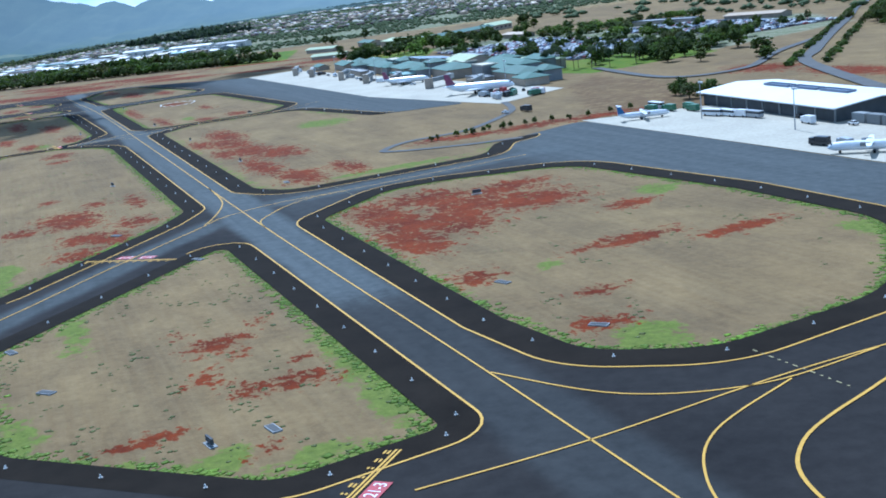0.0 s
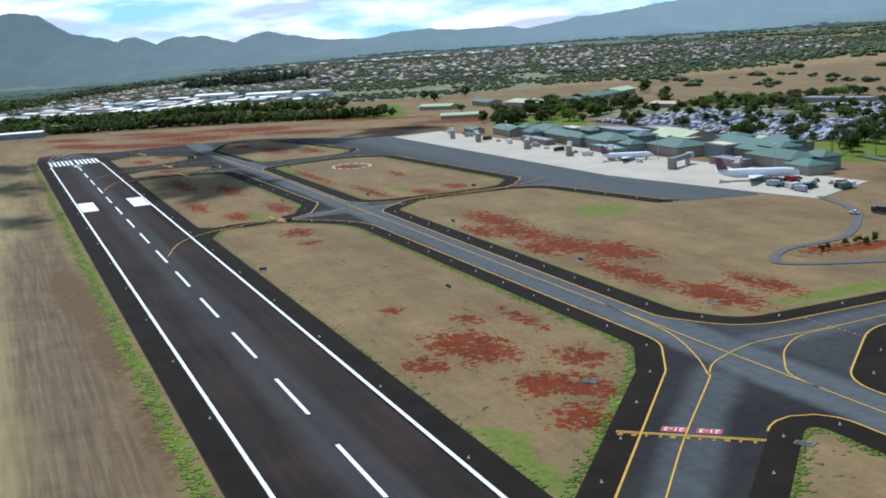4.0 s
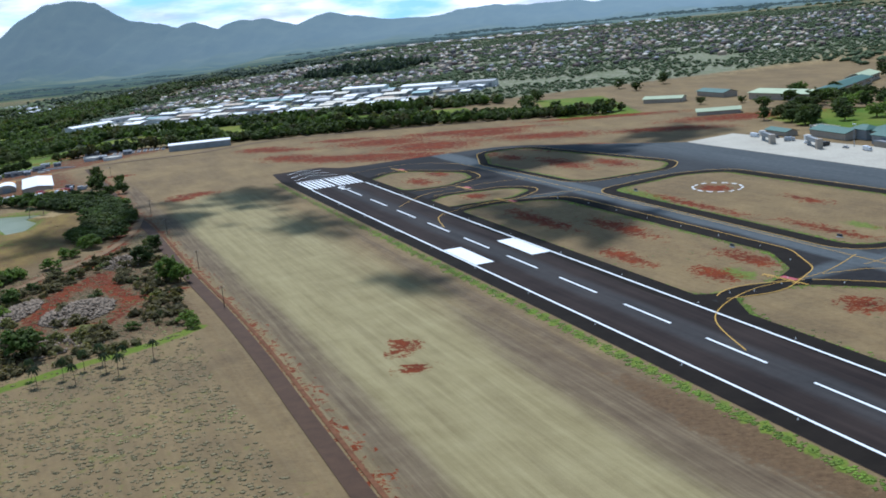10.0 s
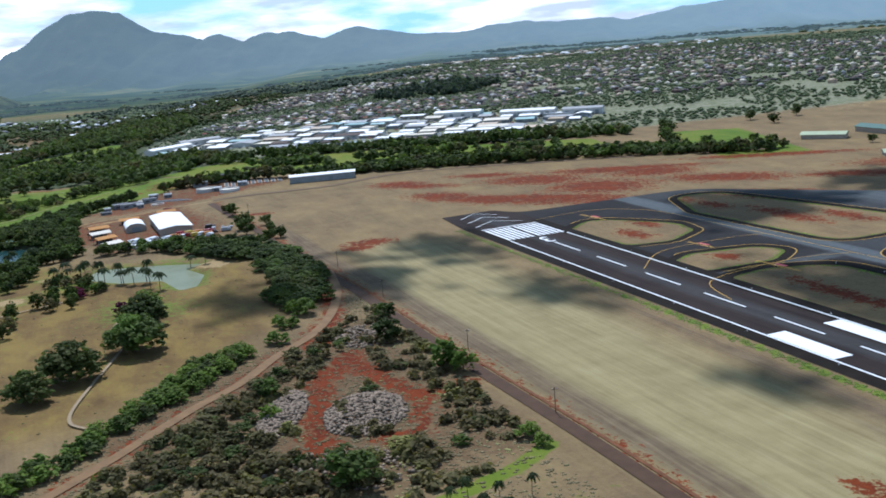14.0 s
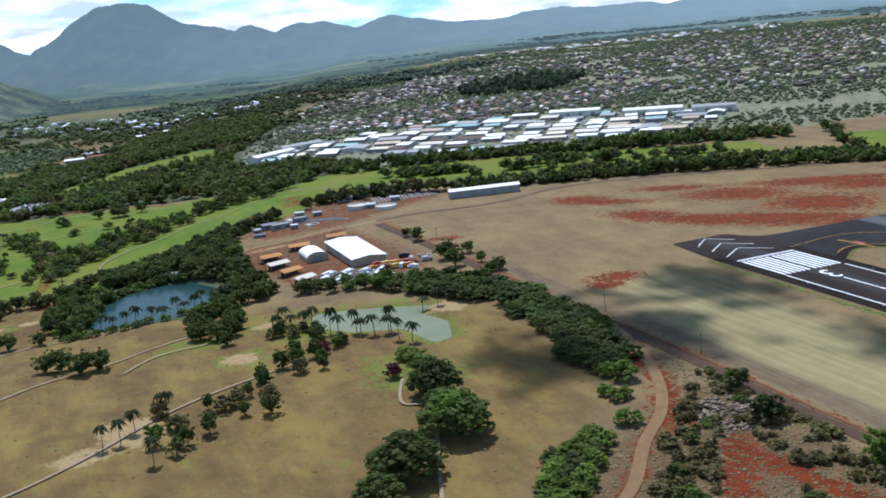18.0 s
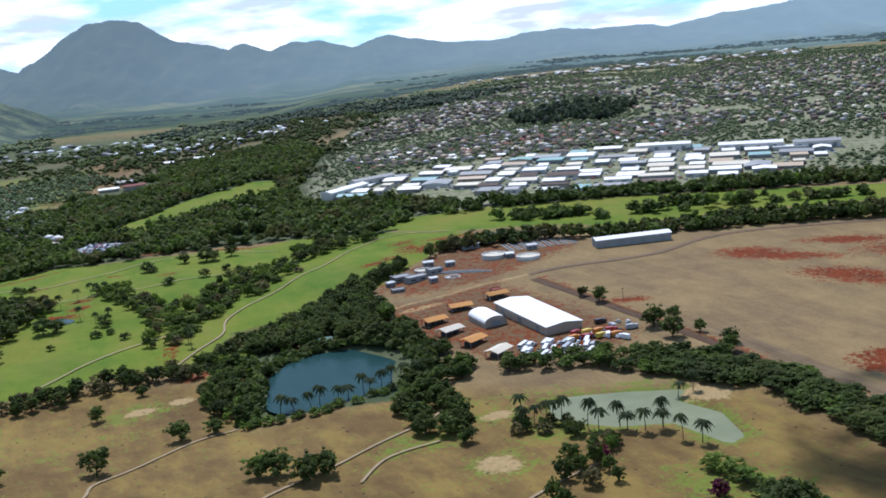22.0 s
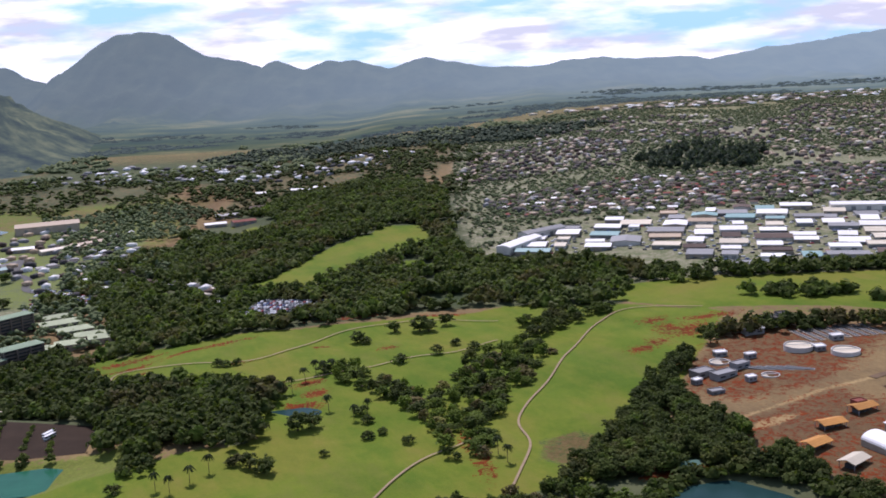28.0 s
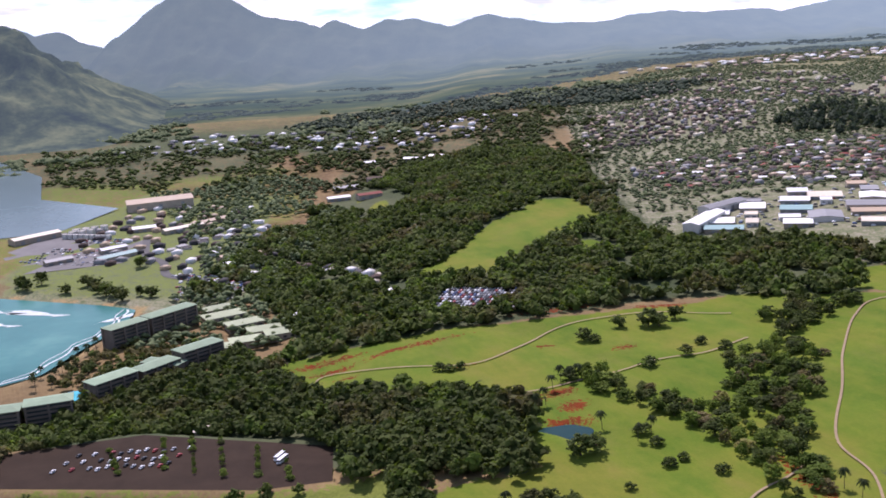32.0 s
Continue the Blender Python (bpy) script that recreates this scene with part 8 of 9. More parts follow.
def vehicle(kind, colour, x, y, turn, where="on the yard", z=None):
    if kind not in VEHICLES:
        VEHICLES[kind] = vehicle_meshes(kind)
    body, glass, wheel, L_, W_ = VEHICLES[kind]
    key = kind + colour
    if key not in VEHICLES:
        b2 = body.copy()
        b2.materials.append(CAR_BODY[colour])
        VEHICLES[key] = b2
    e = empty(kind, x, y, ground_z(x, y) + 0.05 if z is None else z, turn)
    for nm, me_ in (("body", VEHICLES[key]), ("window_band", glass)):
        o = new(nm, me_)
        o.parent = e
    for sx in (-0.32, 0.32):
        for sy in (-0.48, 0.48):
            o = new("wheel", wheel)
            o.parent = e
            o.location = (L_ * sx, W_ * sy, 0.34)
    return tagged(e, "%s %s parked %s" % (colour, kind, where), kind, "%ss parked %s" % (kind, where))


for k in range(34):
    x, y = -652 + 3.4 * (k % 12) + r_.uniform(-1, 1), 896 + 9.5 * (k // 12) + r_.uniform(-1.5, 1.5) - 0.25 * (k % 12)
    vehicle(("bus", "truck", "car")[k % 3], ("white", "white", "silver", "white")[k % 4], x, y, 68 + r_.uniform(-10, 10), "on the yard")
for k in range(16):
    vehicle(("truck", "car")[k % 2], ("orange", "blue", "red", "black", "yellow", "white")[k % 6], -626 + 3.2 * (k % 8) + r_.uniform(-1, 1), 918 + 8 * (k // 8), 30 + r_.uniform(-20, 20), "on the yard")
for k in range(10):
    vehicle(("car", "truck")[k % 2], ("white", "silver", "black")[k % 3], -604 + r_.uniform(-8, 10), 922 + r_.uniform(-10, 22), r_.uniform(0, 180), "on the yard")

# the long shed at the field's end
building("long_shed", -567, 1132, 10, 52, 11, 5.0, "gable", 1.2, m_wall_grey, m_roof_white, "long grey-blue shed with a white roof", "shed", doors=4)
building("yard_hut", -662, 1024, 20, 6, 5, 3.5, "flat", 0, m_roof_red, m_roof_red, "small dark red hut", "hut")
building("pump_house", -757, 968, 12, 9, 5, 3.0, "gable", 1.0, m_wall_dark, m_roof_green, "small green-roofed pump house at the pond", "hut")


# the treatment works
def tank(x, y, rad, h, label):
    e = empty("tank", x, y, ground_z(x, y))
    bm = bmesh.new()
    outer = [[bm.verts.new((q * math.cos(PI2 * k / 24), q * math.sin(PI2 * k / 24), z)) for k in range(24)] for q, z in ((rad, -0.5), (rad, h), (rad - 0.5, h), (rad - 0.5, h - 0.7))]
    for a, b in zip(outer, outer[1:]):
        for k in range(24):
            bm.faces.new((a[k], a[(k + 1) % 24], b[(k + 1) % 24], b[k]))
    part("shell", bm, m_wall_white, e)
    bm = bmesh.new()
    bmesh.ops.create_circle(bm, cap_ends=True, segments=24, radius=rad - 0.5, matrix=Matrix.Translation((0, 0, h - 0.7)))
    part("water", bm, m_roof_cream, e)
    one_box("gantry", e, m_steel, 0, 0, h, rad * 2, 0.5, 0.3)
    return tagged(e, label, "tank", "round treatment tanks")


tank(-660, 1127, 8.5, 2.8, "round pale concrete tank at the treatment works")
tank(-638, 1112, 8.0, 2.4, "round pale concrete tank at the treatment works")
tank(-708, 1118, 6.0, 0.8, "low round concrete settling tank")
tank(-688, 1085, 5.0, 0.6, "low round concrete settling tank")
for k in range(9):
    x, y = -650 + 5.4 * k, 1152 + 0.6 * k
    e = empty("basin", x, y, ground_z(x, y), 14)
    one_box("kerb", e, m_wall_tan, 0, 0, -0.4, 3.6, 26, 0.9)
    one_box("water", e, m_wall_dark, 0, 0, 0.3, 2.6, 25, 0.26)
    tagged(e, "long narrow treatment basin", "basin", "treatment basins")
for k in range(5):
    x, y = -690 + 5 * k, 1098 - 1.5 * k
    e = empty("basin", x, y, ground_z(x, y), 60)
    one_box("kerb", e, m_wall_grey, 0, 0, -0.4, 3.2, 16, 0.9)
    one_box("water", e, m_wall_dark, 0, 0, 0.3, 2.2, 15, 0.26)
    tagged(e, "short concrete treatment basin with dark water", "basin", "treatment basins")
for x, y, t, lx, ly, h, rf in ((-676, 1168, 10, 12, 8, 3.5, m_roof_white), (-664, 1180, 10, 13, 10, 6, m_roof_dark), (-652, 1186, 10, 8, 8, 6, m_roof_dark), (-722, 1100, 30, 12, 8, 3, m_roof_grey), (-712, 1092, 30, 14, 7, 3, m_roof_grey),
                               (-700, 1104, 30, 10, 6, 3, m_roof_grey), (-690, 1120, 20, 6, 4, 2.6, m_roof_white), (-700, 1080, 20, 5, 4, 2.6, m_roof_white), (-650, 1122, 10, 6, 6, 2.6, m_roof_white), (-634, 1140, 10, 7, 5, 2.8, m_roof_white),
                               (-728, 1086, 30, 5, 4, 2.6, m_roof_white), (-705, 1130, 10, 7, 5, 2.6, m_roof_white), (-722, 1066, 20, 8, 5, 1.6, m_roof_grey), (-742, 1000, 30, 5, 3, 2.4, m_roof_white)):
    building("works_building", x, y, t, lx, ly, h, "flat", 0, m_wall_grey, rf, "small %s-roofed building at the treatment works" % ROOF_WORD[rf.name], "building", "treatment works buildings", windows=2)

# ---- airport buildings ----


def at_plan(a, b):
    p_ = ab(a, b)
    return p_.x, p_.y


RW = math.degrees(TURN) + 90            # turn that lays a thing's x along the runway


def term(a, b, la, lb, h, kind, rise, wall, roof, label, windows=0, skew=-5.0, name="terminal_wing", over=1.0):
    x, y = at_plan(a, b)
    return building(name, x, y, RW + skew, la, lb, h * 0.66, kind, rise * 0.75, wall, roof, label, "terminal", "terminal buildings", windows=0 if not windows else windows, over=over, z=0.0)


for a, b, la, lb, h, kd, rise, rf in ((262, 300, 44, 24, 8, "hip", 3.5, m_roof_green), (300, 312, 60, 30, 9, "gable", 5, m_roof_green), (346, 296, 40, 26, 8, "hip", 4, m_roof_green), (372, 316, 44, 30, 10, "gable", 4.5, m_roof_pale_green),
                                      (408, 290, 38, 26, 8, "hip", 4, m_roof_green), (430, 312, 44, 30, 9, "shed", 4, m_roof_blue), (462, 290, 50, 20, 7, "gable", 3, m_roof_green), (500, 296, 40, 22, 8, "hip", 4, m_roof_green),
                                      (540, 286, 40, 16, 6, "gable", 3, m_roof_green), (318, 338, 60, 16, 8, "flat", 0, m_roof_pale_green), (420, 336, 50, 16, 9, "flat", 0, m_roof_grey), (580, 276, 26, 10, 4, "gable", 2, m_roof_green),
                                      (236, 292, 20, 16, 6, "hip", 3, m_roof_green), (284, 284, 30, 10, 5, "flat", 0, m_roof_grey), (384, 274, 40, 10, 5, "flat", 0, m_roof_teal), (470, 272, 50, 8, 4.5, "flat", 0, m_roof_grey)):
    term(a, b, la * 0.86, lb * 0.84, h, kd, rise, m_wall_tan, rf, "airport terminal wing with a %s roof" % ("green" if "green" in rf.name else "grey"), 6)
for k, (a, b, la, lb, h, kd) in enumerate(((276, 308, 18, 12, 12, "hip"), (312, 300, 20, 10, 11, "flat"), (330, 322, 16, 14, 12, "hip"), (356, 306, 22, 9, 11, "flat"), (390, 300, 16, 12, 11, "hip"), (398, 322, 26, 8, 12, "flat"), (446, 300, 18, 12, 11, "hip"),
                                           (478, 302, 22, 8, 10, "flat"), (520, 290, 14, 10, 9, "hip"), (300, 330, 24, 10, 11, "hip"), (244, 306, 16, 10, 9, "hip"), (372, 282, 14, 9, 8, "hip"), (430, 282, 14, 8, 8, "hip"), (492, 280, 16, 8, 8, "hip"), (556, 290, 20, 8, 7, "flat"))):
    term(a, b, la, lb, h, kd, 3 if kd == "hip" else 0, m_wall_grey, m_roof_green if kd == "hip" else m_roof_cream, "small raised terminal block with a %s roof" % ("green" if kd == "hip" else "pale flat"), 3)


def jet_bridge(a, b, skew):
    x, y = at_plan(a, b)
    e = empty("jet_bridge", x, y, 0.16, RW + skew)
    one_box("tunnel", e, m_wall_grey, 0, 0, 3.2, 18, 2.4, 2.2)
    one_box("cab", e, m_wall_white, 10, 0, 3.0, 3.2, 3.4, 2.8)
    one_box("support", e, m_steel, 7.5, 0, 0, 1.0, 2.2, 3.2)
    one_box("rotunda", e, m_wall_tan, -9.5, 0, 0, 3.4, 3.4, 5.6)
    return tagged(e, "grey covered passenger bridge at the terminal", "jet bridge", "passenger bridges")


for a, b, sk in ((300, 266, -60), (362, 262, -30), (398, 256, -30), (452, 256, -30), (520, 252, -20), (560, 250, -20), (262, 272, -40)):
    jet_bridge(a, b, sk)


def lathe(profile, seg=14):
    """A body of revolution along x, from (x, radius, rise) rows."""
    bm = bmesh.new()
    rows = [[bm.verts.new((x, r * math.cos(PI2 * k / seg), z + r * math.sin(PI2 * k / seg))) for k in range(seg)] for x, r, z in profile]
    for a, b in zip(rows, rows[1:]):
        for k in range(seg):
            bm.faces.new((a[k], a[(k + 1) % seg], b[(k + 1) % seg], b[k]))
    bm.faces.new(rows[0])
    bm.faces.new(rows[-1][::-1])
    return bm


def slab(points, thick):
    bm = bmesh.new()
    top = [bm.verts.new((x, y, z + thick / 2)) for x, y, z in points]
    bot = [bm.verts.new((x, y, z - thick / 2)) for x, y, z in points]
    bm.faces.new(top)
    bm.faces.new(bot[::-1])
    for k in range(len(points)):
        bm.faces.new((bot[k - 1], bot[k], top[k], top[k - 1]))
    return bm


def fin(points, thick):
    bm = bmesh.new()
    a = [bm.verts.new((x, thick / 2, z)) for x, z in points]
    b = [bm.verts.new((x, -thick / 2, z)) for x, z in points]
    bm.faces.new(a)
    bm.faces.new(b[::-1])
    for k in range(len(points)):
        bm.faces.new((b[k - 1], b[k], a[k], a[k - 1]))
    return bm


m_jet = plain("white_aircraft_paint", (0.74, 0.75, 0.77), 0.35, 0.5, scale=0.2, vary=0.06)
m_tail_red = plain("red_and_navy_tail_paint", (0.20, 0.05, 0.10), 0.4, 0.5, scale=0.8, vary=0.5)
m_tail_blue = plain("blue_tail_paint", (0.03, 0.12, 0.30), 0.4, 0.5, scale=0.8, vary=0.2)


def airliner(a, b, heading, size, tail, label, props=False):
    x, y = at_plan(a, b)
    e = empty("airliner", x, y, 0.2, heading)
    k = size / 30.0
    fus = [(15, 0.15, 2.2), (14.2, 0.9, 2.4), (12.5, 1.55, 2.6), (9, 1.75, 2.7), (-8, 1.75, 2.7), (-12, 1.2, 3.1), (-15, 0.3, 3.7)]
    part("fuselage", lathe([(p * k, q * k, r * k) for p, q, r in fus]), m_jet, e)
    for sy, nm in ((1, "wing"), (-1, "wing")):
        z = 4.1 if props else 1.9
        pts = [(3.2, 1.2, z), (-1.6, 14.0, z + 0.7), (-3.2, 14.0, z + 0.7), (-3.4, 1.2, z)] if not props else [(1.6, 1.0, z), (0.6, 12.0, z), (-0.8, 12.0, z), (-1.4, 1.0, z)]
        pts = [(p * k, q * sy * k, r * k) for p, q, r in pts]
        wing = part(nm, slab(pts if sy < 0 else pts[::-1], 0.35 * k), m_jet, e)
        eng = [(2.6, 0.75, 0), (1.8, 0.85, 0), (-1.0, 0.7, 0), (-1.8, 0.35, 0)]
        part("engine", lathe([((p + (1.6 if not props else 0.6)) * k, q * k, (1.1 if not props else 3.8) * k) for p, q, r in eng], 10), m_wall_grey, wing).location = (0, 4.6 * sy * k, 0)
        tz = 8.6 if props else 3.7
        st = [(-12.2, 0.4, tz), (-14.4, 4.6, tz + 0.2), (-15.4, 4.6, tz + 0.2), (-14.6, 0.4, tz)]
        st = [(p * k, q * sy * k, r * k) for p, q, r in st]
        part("stabiliser", slab(st if sy < 0 else st[::-1], 0.25 * k), m_jet, e)
    part("tail_fin", fin([(p * k, r * k) for p, r in ((-10.4, 3.9), (-13.4, 8.8), (-15.4, 8.8), (-14.6, 3.6))], 0.35 * k), tail, e)
    for px, py in ((10.5, 0), (-1.6, 2.6), (-1.6, -2.6)):
        one_box("landing_gear", e, m_rubber, px * k, py * k, -0.05, 0.9 * k, 0.5 * k, 1.6 * k)
    one_box("windscreen", e, m_glass, 13.1 * k, 0, 3.2 * k, 1.2 * k, 1.7 * k, 0.5 * k)
    return tagged(e, label, "airliner", "parked aircraft")


def heading(a0, b0, a1, b1):
    p_, q_ = ab(a0, b0), ab(a1, b1)
    return math.degrees(math.atan2(q_.y - p_.y, q_.x - p_.x))


airliner(234, 262, heading(246, 246, 222, 278), 36, m_tail_red, "white jet airliner with a red and blue tail at the terminal")
airliner(344, 262, heading(352, 250, 336, 276), 28, m_tail_red, "small white jet airliner at the terminal")
airliner(62, 252, heading(66, 244, 58, 262), 19, m_tail_blue, "white and blue turboprop on the cargo apron", True)
airliner(-58, 248, heading(-62, 252, -46, 236), 22, m_tail_blue, "white turboprop on the cargo apron", True)
for k in range(26):
    a, b = 196 + r_.uniform(-14, 40), 250 + r_.uniform(0, 26)
    x, y = at_plan(a, b)
    vehicle(("truck", "car")[k % 2], ("black", "silver", "white", "red", "green")[k % 5], x, y, r_.uniform(0, 360), "on the terminal apron", 0.2)
for k in range(16):
    a, b = 330 + 17 * k, 258 - 0.02 * k + r_.uniform(0, 6)
    x, y = at_plan(a, b)
    vehicle(("car", "truck")[k % 2], ("white", "silver", "black")[k % 3], x, y, r_.uniform(0, 360), "on the terminal apron", 0.2)
for a, b, kd, cl in ((140, 232, "car", "white"), (136, 240, "truck", "black"), (-38, 248, "truck", "black"), (-46, 250, "truck", "silver"), (60, 272, "truck", "green"), (66, 274, "truck", "green"), (30, 271, "truck", "white"), (42, 268, "bus", "white"),
                     (36, 270, "bus", "white"), (24, 272, "bus", "silver"), (-4, 272, "truck", "white"), (70, 268, "truck", "green"), (76, 264, "truck", "green"), (-20, 276, "car", "white"), (8, 278, "car", "black"), (82, 270, "bus", "white")):
    x, y = at_plan(a, b)
    vehicle(kd, cl, x, y, RW + r_.uniform(-20, 20), "on the cargo apron" if b > 242 else "on the service road", 0.25)
# cargo hangar
hx, hy = at_plan(29, 297)
e = empty("cargo_hangar", hx, hy, 0.1, RW - 5)
part("wall", walls_mesh(82, 32, 4.4, 1.7, "gable"), m_wall_dark, e)
hangar_roof = part("roof", roof_mesh("gable", 82, 32, 4.4, 1.7, 2.0, 0.4), m_roof_white, e)
for sy in (-1, 1):
    for k in range(8):
        one_box("hangar_door", e, m_wall_dark, 82 * ((k + 0.5) / 8 - 0.5), sy * 16.1, 0, 8.8, 0.25, 3.4)
        one_box("pier", e, m_wall_grey, 82 * (k / 8 - 0.5), sy * 16.2, 0, 0.6, 0.5, 4.2)
for k in range(3):
    bm = roof_mesh("flat", 15, 3.4, 0, 0, 0.0, 0.08)
    o = part("solar_panel", bm, m_roof_blue, hangar_roof, "blue solar panel array")
    o.location = (-20 + 17 * k, 0, 6.5)
tagged(e, "long dark cargo hangar with a white roof and solar panels", "hangar")
for k in range(6):
    x, y = at_plan(-18 - 6.5 * k, 281)
    e = empty("cargo_container", x, y, 0.2, RW)
    one_box("body", e, m_wall_grey, 0, 0, 0, 5.5, 3.0, 3.0)
    one_box("door", e, m_wall_white, 2.8, 0, 0.2, 0.1, 2.4, 2.5)
    tagged(e, "grey cargo container on the apron", "container", "cargo containers")
# green-roofed halls behind the terminal
for a, b, la, lb, h, kd, rise, rf, sk in ((744, 412, 68, 26, 8, "gable", 3, m_roof_pale_green, 9), (748, 466, 104, 18, 8, "gable", 3, m_roof_green, -58), (838, 352, 34, 14, 5, "gable", 2.5, m_roof_pale_green, 39), (718, 324, 32, 14, 4, "gable", 2.5, m_roof_pale_green, 58),
                                          (830, 400, 40, 14, 6, "gable", 3, m_roof_green, 0), (620, 470, 30, 14, 5, "gable", 2, m_roof_tan, 10), (520, 560, 60, 18, 5, "flat", 0, m_roof_grey, 20), (440, 590, 50, 16, 5, "gable", 2, m_roof_tan, 20), (790, 524, 40, 18, 8, "gable", 4, m_roof_pale_green, -58)):
    term(a, b, la, lb, h, kd, rise, m_wall_tan, rf, "airport hall with a %s roof among trees" % ("green" if "green" in rf.name else "tan"), 5, sk, "airport_hall")
# parked cars, joined
car_v = np.array([(-1.8, -0.75, 0.2), (1.8, -0.75, 0.2), (1.8, 0.75, 0.2), (-1.8, 0.75, 0.2), (-1.8, -0.75, 0.8), (1.8, -0.75, 0.75), (1.8, 0.75, 0.75), (-1.8, 0.75, 0.8), (-1.3, -0.62, 1.25), (0.6, -0.62, 1.25), (0.6, 0.62, 1.25), (-1.3, 0.62, 1.25)])
car_f = np.array([(0, 1, 5, 4), (1, 2, 6, 5), (2, 3, 7, 6), (3, 0, 4, 7), (4, 5, 9, 8), (5, 6, 10, 9), (6, 7, 11, 10), (7, 4, 8, 11), (8, 9, 10, 11)])
m_cars, n, l, s = material("car_paints", 0.3, 0.5)
isl = n.new("ShaderNodeNewGeometry").outputs["Random Per Island"]
crr = n.new("ShaderNodeValToRGB")
crr.color_ramp.interpolation = "CONSTANT"
el = crr.color_ramp.elements
for pos_, c in ((0.2, (0.03, 0.03, 0.035)), (0.48, (0.22, 0.23, 0.24)), (0.66, (0.62, 0.62, 0.62)), (0.78, (0.25, 0.03, 0.03)), (0.84, (0.04, 0.08, 0.2)), (0.92, (0.12, 0.13, 0.14))):
    q_ = el.new(pos_)
    q_.color = rgb(c)
el[0].color = (0.55, 0.56, 0.57, 1)
l.new(isl, crr.inputs[0])
l.new(crr.outputs[0], s.inputs["Base Color"])


def parked(label, pts, turn, seed, base=None):
    r = np.random.default_rng(seed)
    k = len(pts)
    a = radians(turn) + r.choice((0, math.pi), k) + r.normal(0, 0.04, k)
    c, s_ = np.cos(a)[:, None], np.sin(a)[:, None]
    v = np.stack([pts[:, :1] + car_v[:, 0] * c - car_v[:, 1] * s_, pts[:, 1:] + car_v[:, 0] * s_ + car_v[:, 1] * c, (heights(pts)[:, None] if base is None else np.full((k, 1), base)) + car_v[:, 2] + 0.05], -1).reshape(-1, 3)
    f = (car_f[None] + (np.arange(k) * 12)[:, None, None]).reshape(-1, 4)
    return tagged(new("parked_cars", array_mesh("parked_cars", v, f, m_cars)), label, "cars", kind="stuff")


def rows(corner_u, corner_v, origin, nu, nv, skip=0.12, seed=1):
    """Rows of bays: origin, step along a row, step from row to row."""
    r = np.random.default_rng(seed)
    out = [(origin[0] + corner_u[0] * i + corner_v[0] * j, origin[1] + corner_u[1] * i + corner_v[1] * j) for j in range(nv) for i in range(nu) if r.random() > skip]
    return np.array(out)


ux, uy = D_X, D_Y
p0 = plan_xy(330, 372)
parked("rows of parked cars in the terminal parking lot", rows((ux * 2.7, uy * 2.7), (D_Y * 7.5, -D_X * 7.5), p0, 88, 13, 0.16, 3), math.degrees(TURN), 4)
p0 = plan_xy(330, 500)
parked("rows of parked rental cars", rows((ux * 2.7, uy * 2.7), (D_Y * 6.5, -D_X * 6.5), p0, 70, 12, 0.25, 5), math.degrees(TURN), 6)
p0 = plan_xy(170, 560)
parked("parked cars at the rental lot", rows((ux * 2.7, uy * 2.7), (D_Y * 6.5, -D_X * 6.5), p0, 30, 6, 0.3, 7), math.degrees(TURN), 8)
WOODS_LOT = [(-1024, 1318), (-1014, 1308), (-962, 1296), (-950, 1344), (-1010, 1362)]
bays = rows((2.5, -0.6), (1.4, 5.6), (-1024, 1314), 28, 9, 0.12, 9)
bays = bays[inside(bays[:, 0], bays[:, 1], WOODS_LOT)]
parked("white and dark cars parked below the woods", bays, 75, 10, max(ground_z(*q_) for q_ in WOODS_LOT) + 0.06)
parked("cars parked behind the trees at the fairway", rows((2.8, 0.9), (-1.2, 5.2), (-1092, 1274), 18, 2, 0.25, 131), 110, 132)
parked("cars parked along the road", rows((2.5, -0.9), (1, 5), (-1130, 1345), 30, 2, 0.2, 11), 70, 12)
parked("cars parked at the warehouses", fill(IND, 11.0, 13), -14, 14)
parked("cars parked at the beach park", fill([(-1240, 1440), (-1180, 1420), (-1180, 1500), (-1250, 1520)], 6.0, 15), 30, 16)
m_park = plain("parking_asphalt", (0.036, 0.024, 0.016), 0.95, 0.1, scale=0.08, vary=0.3)
for nm, pts, lb in (("road_parking_terminal", [plan_xy(*p_) for p_ in ((326, 366), (572, 366), (572, 474), (326, 474))], "dark asphalt terminal parking lot"), ("road_parking_rental", [plan_xy(*p_) for p_ in ((326, 496), (520, 496), (520, 576), (326, 576))], "dark asphalt rental car lot"),
                    ("road_parking_hotel", lot, "dark asphalt hotel parking lot"), ("road_parking_woods", WOODS_LOT, "asphalt lot below the woods")):
    bm = bmesh.new()
    bm.faces.new([bm.verts.new((p_[0], p_[1], max(ground_z(*q_) for q_ in pts) + 0.06)) for p_ in pts])
    for f in bm.faces:
        if f.normal.z < 0:
            f.normal_flip()
    bm.normal_update()
    if list(bm.faces)[0].normal.z < 0:
        bmesh.ops.reverse_faces(bm, faces=list(bm.faces))
    tagged(part(nm, bm, m_park), lb, "parking lot", kind="structure")
lot_z = max(ground_z(*q_) for q_ in lot) + 0.08
for k in range(34):
    x, y = -1200 + 2.9 * (k % 15) + 22 * (k // 15) + r_.uniform(-0.5, 0.5), 1086 + 9 * ((k * 7) % 3) + 0.3 * (k % 15)
    if bool(inside(np.array([x]), np.array([y]), lot)[0]):
        vehicle("car", ("white", "silver", "black", "red", "white")[k % 5], x, y, 75, "in the hotel parking lot", lot_z)
for x, y in ((-1088, 1090), (-1086, 1086)):
    vehicle("bus", "white", x, y, 70, "in the hotel parking lot", lot_z)
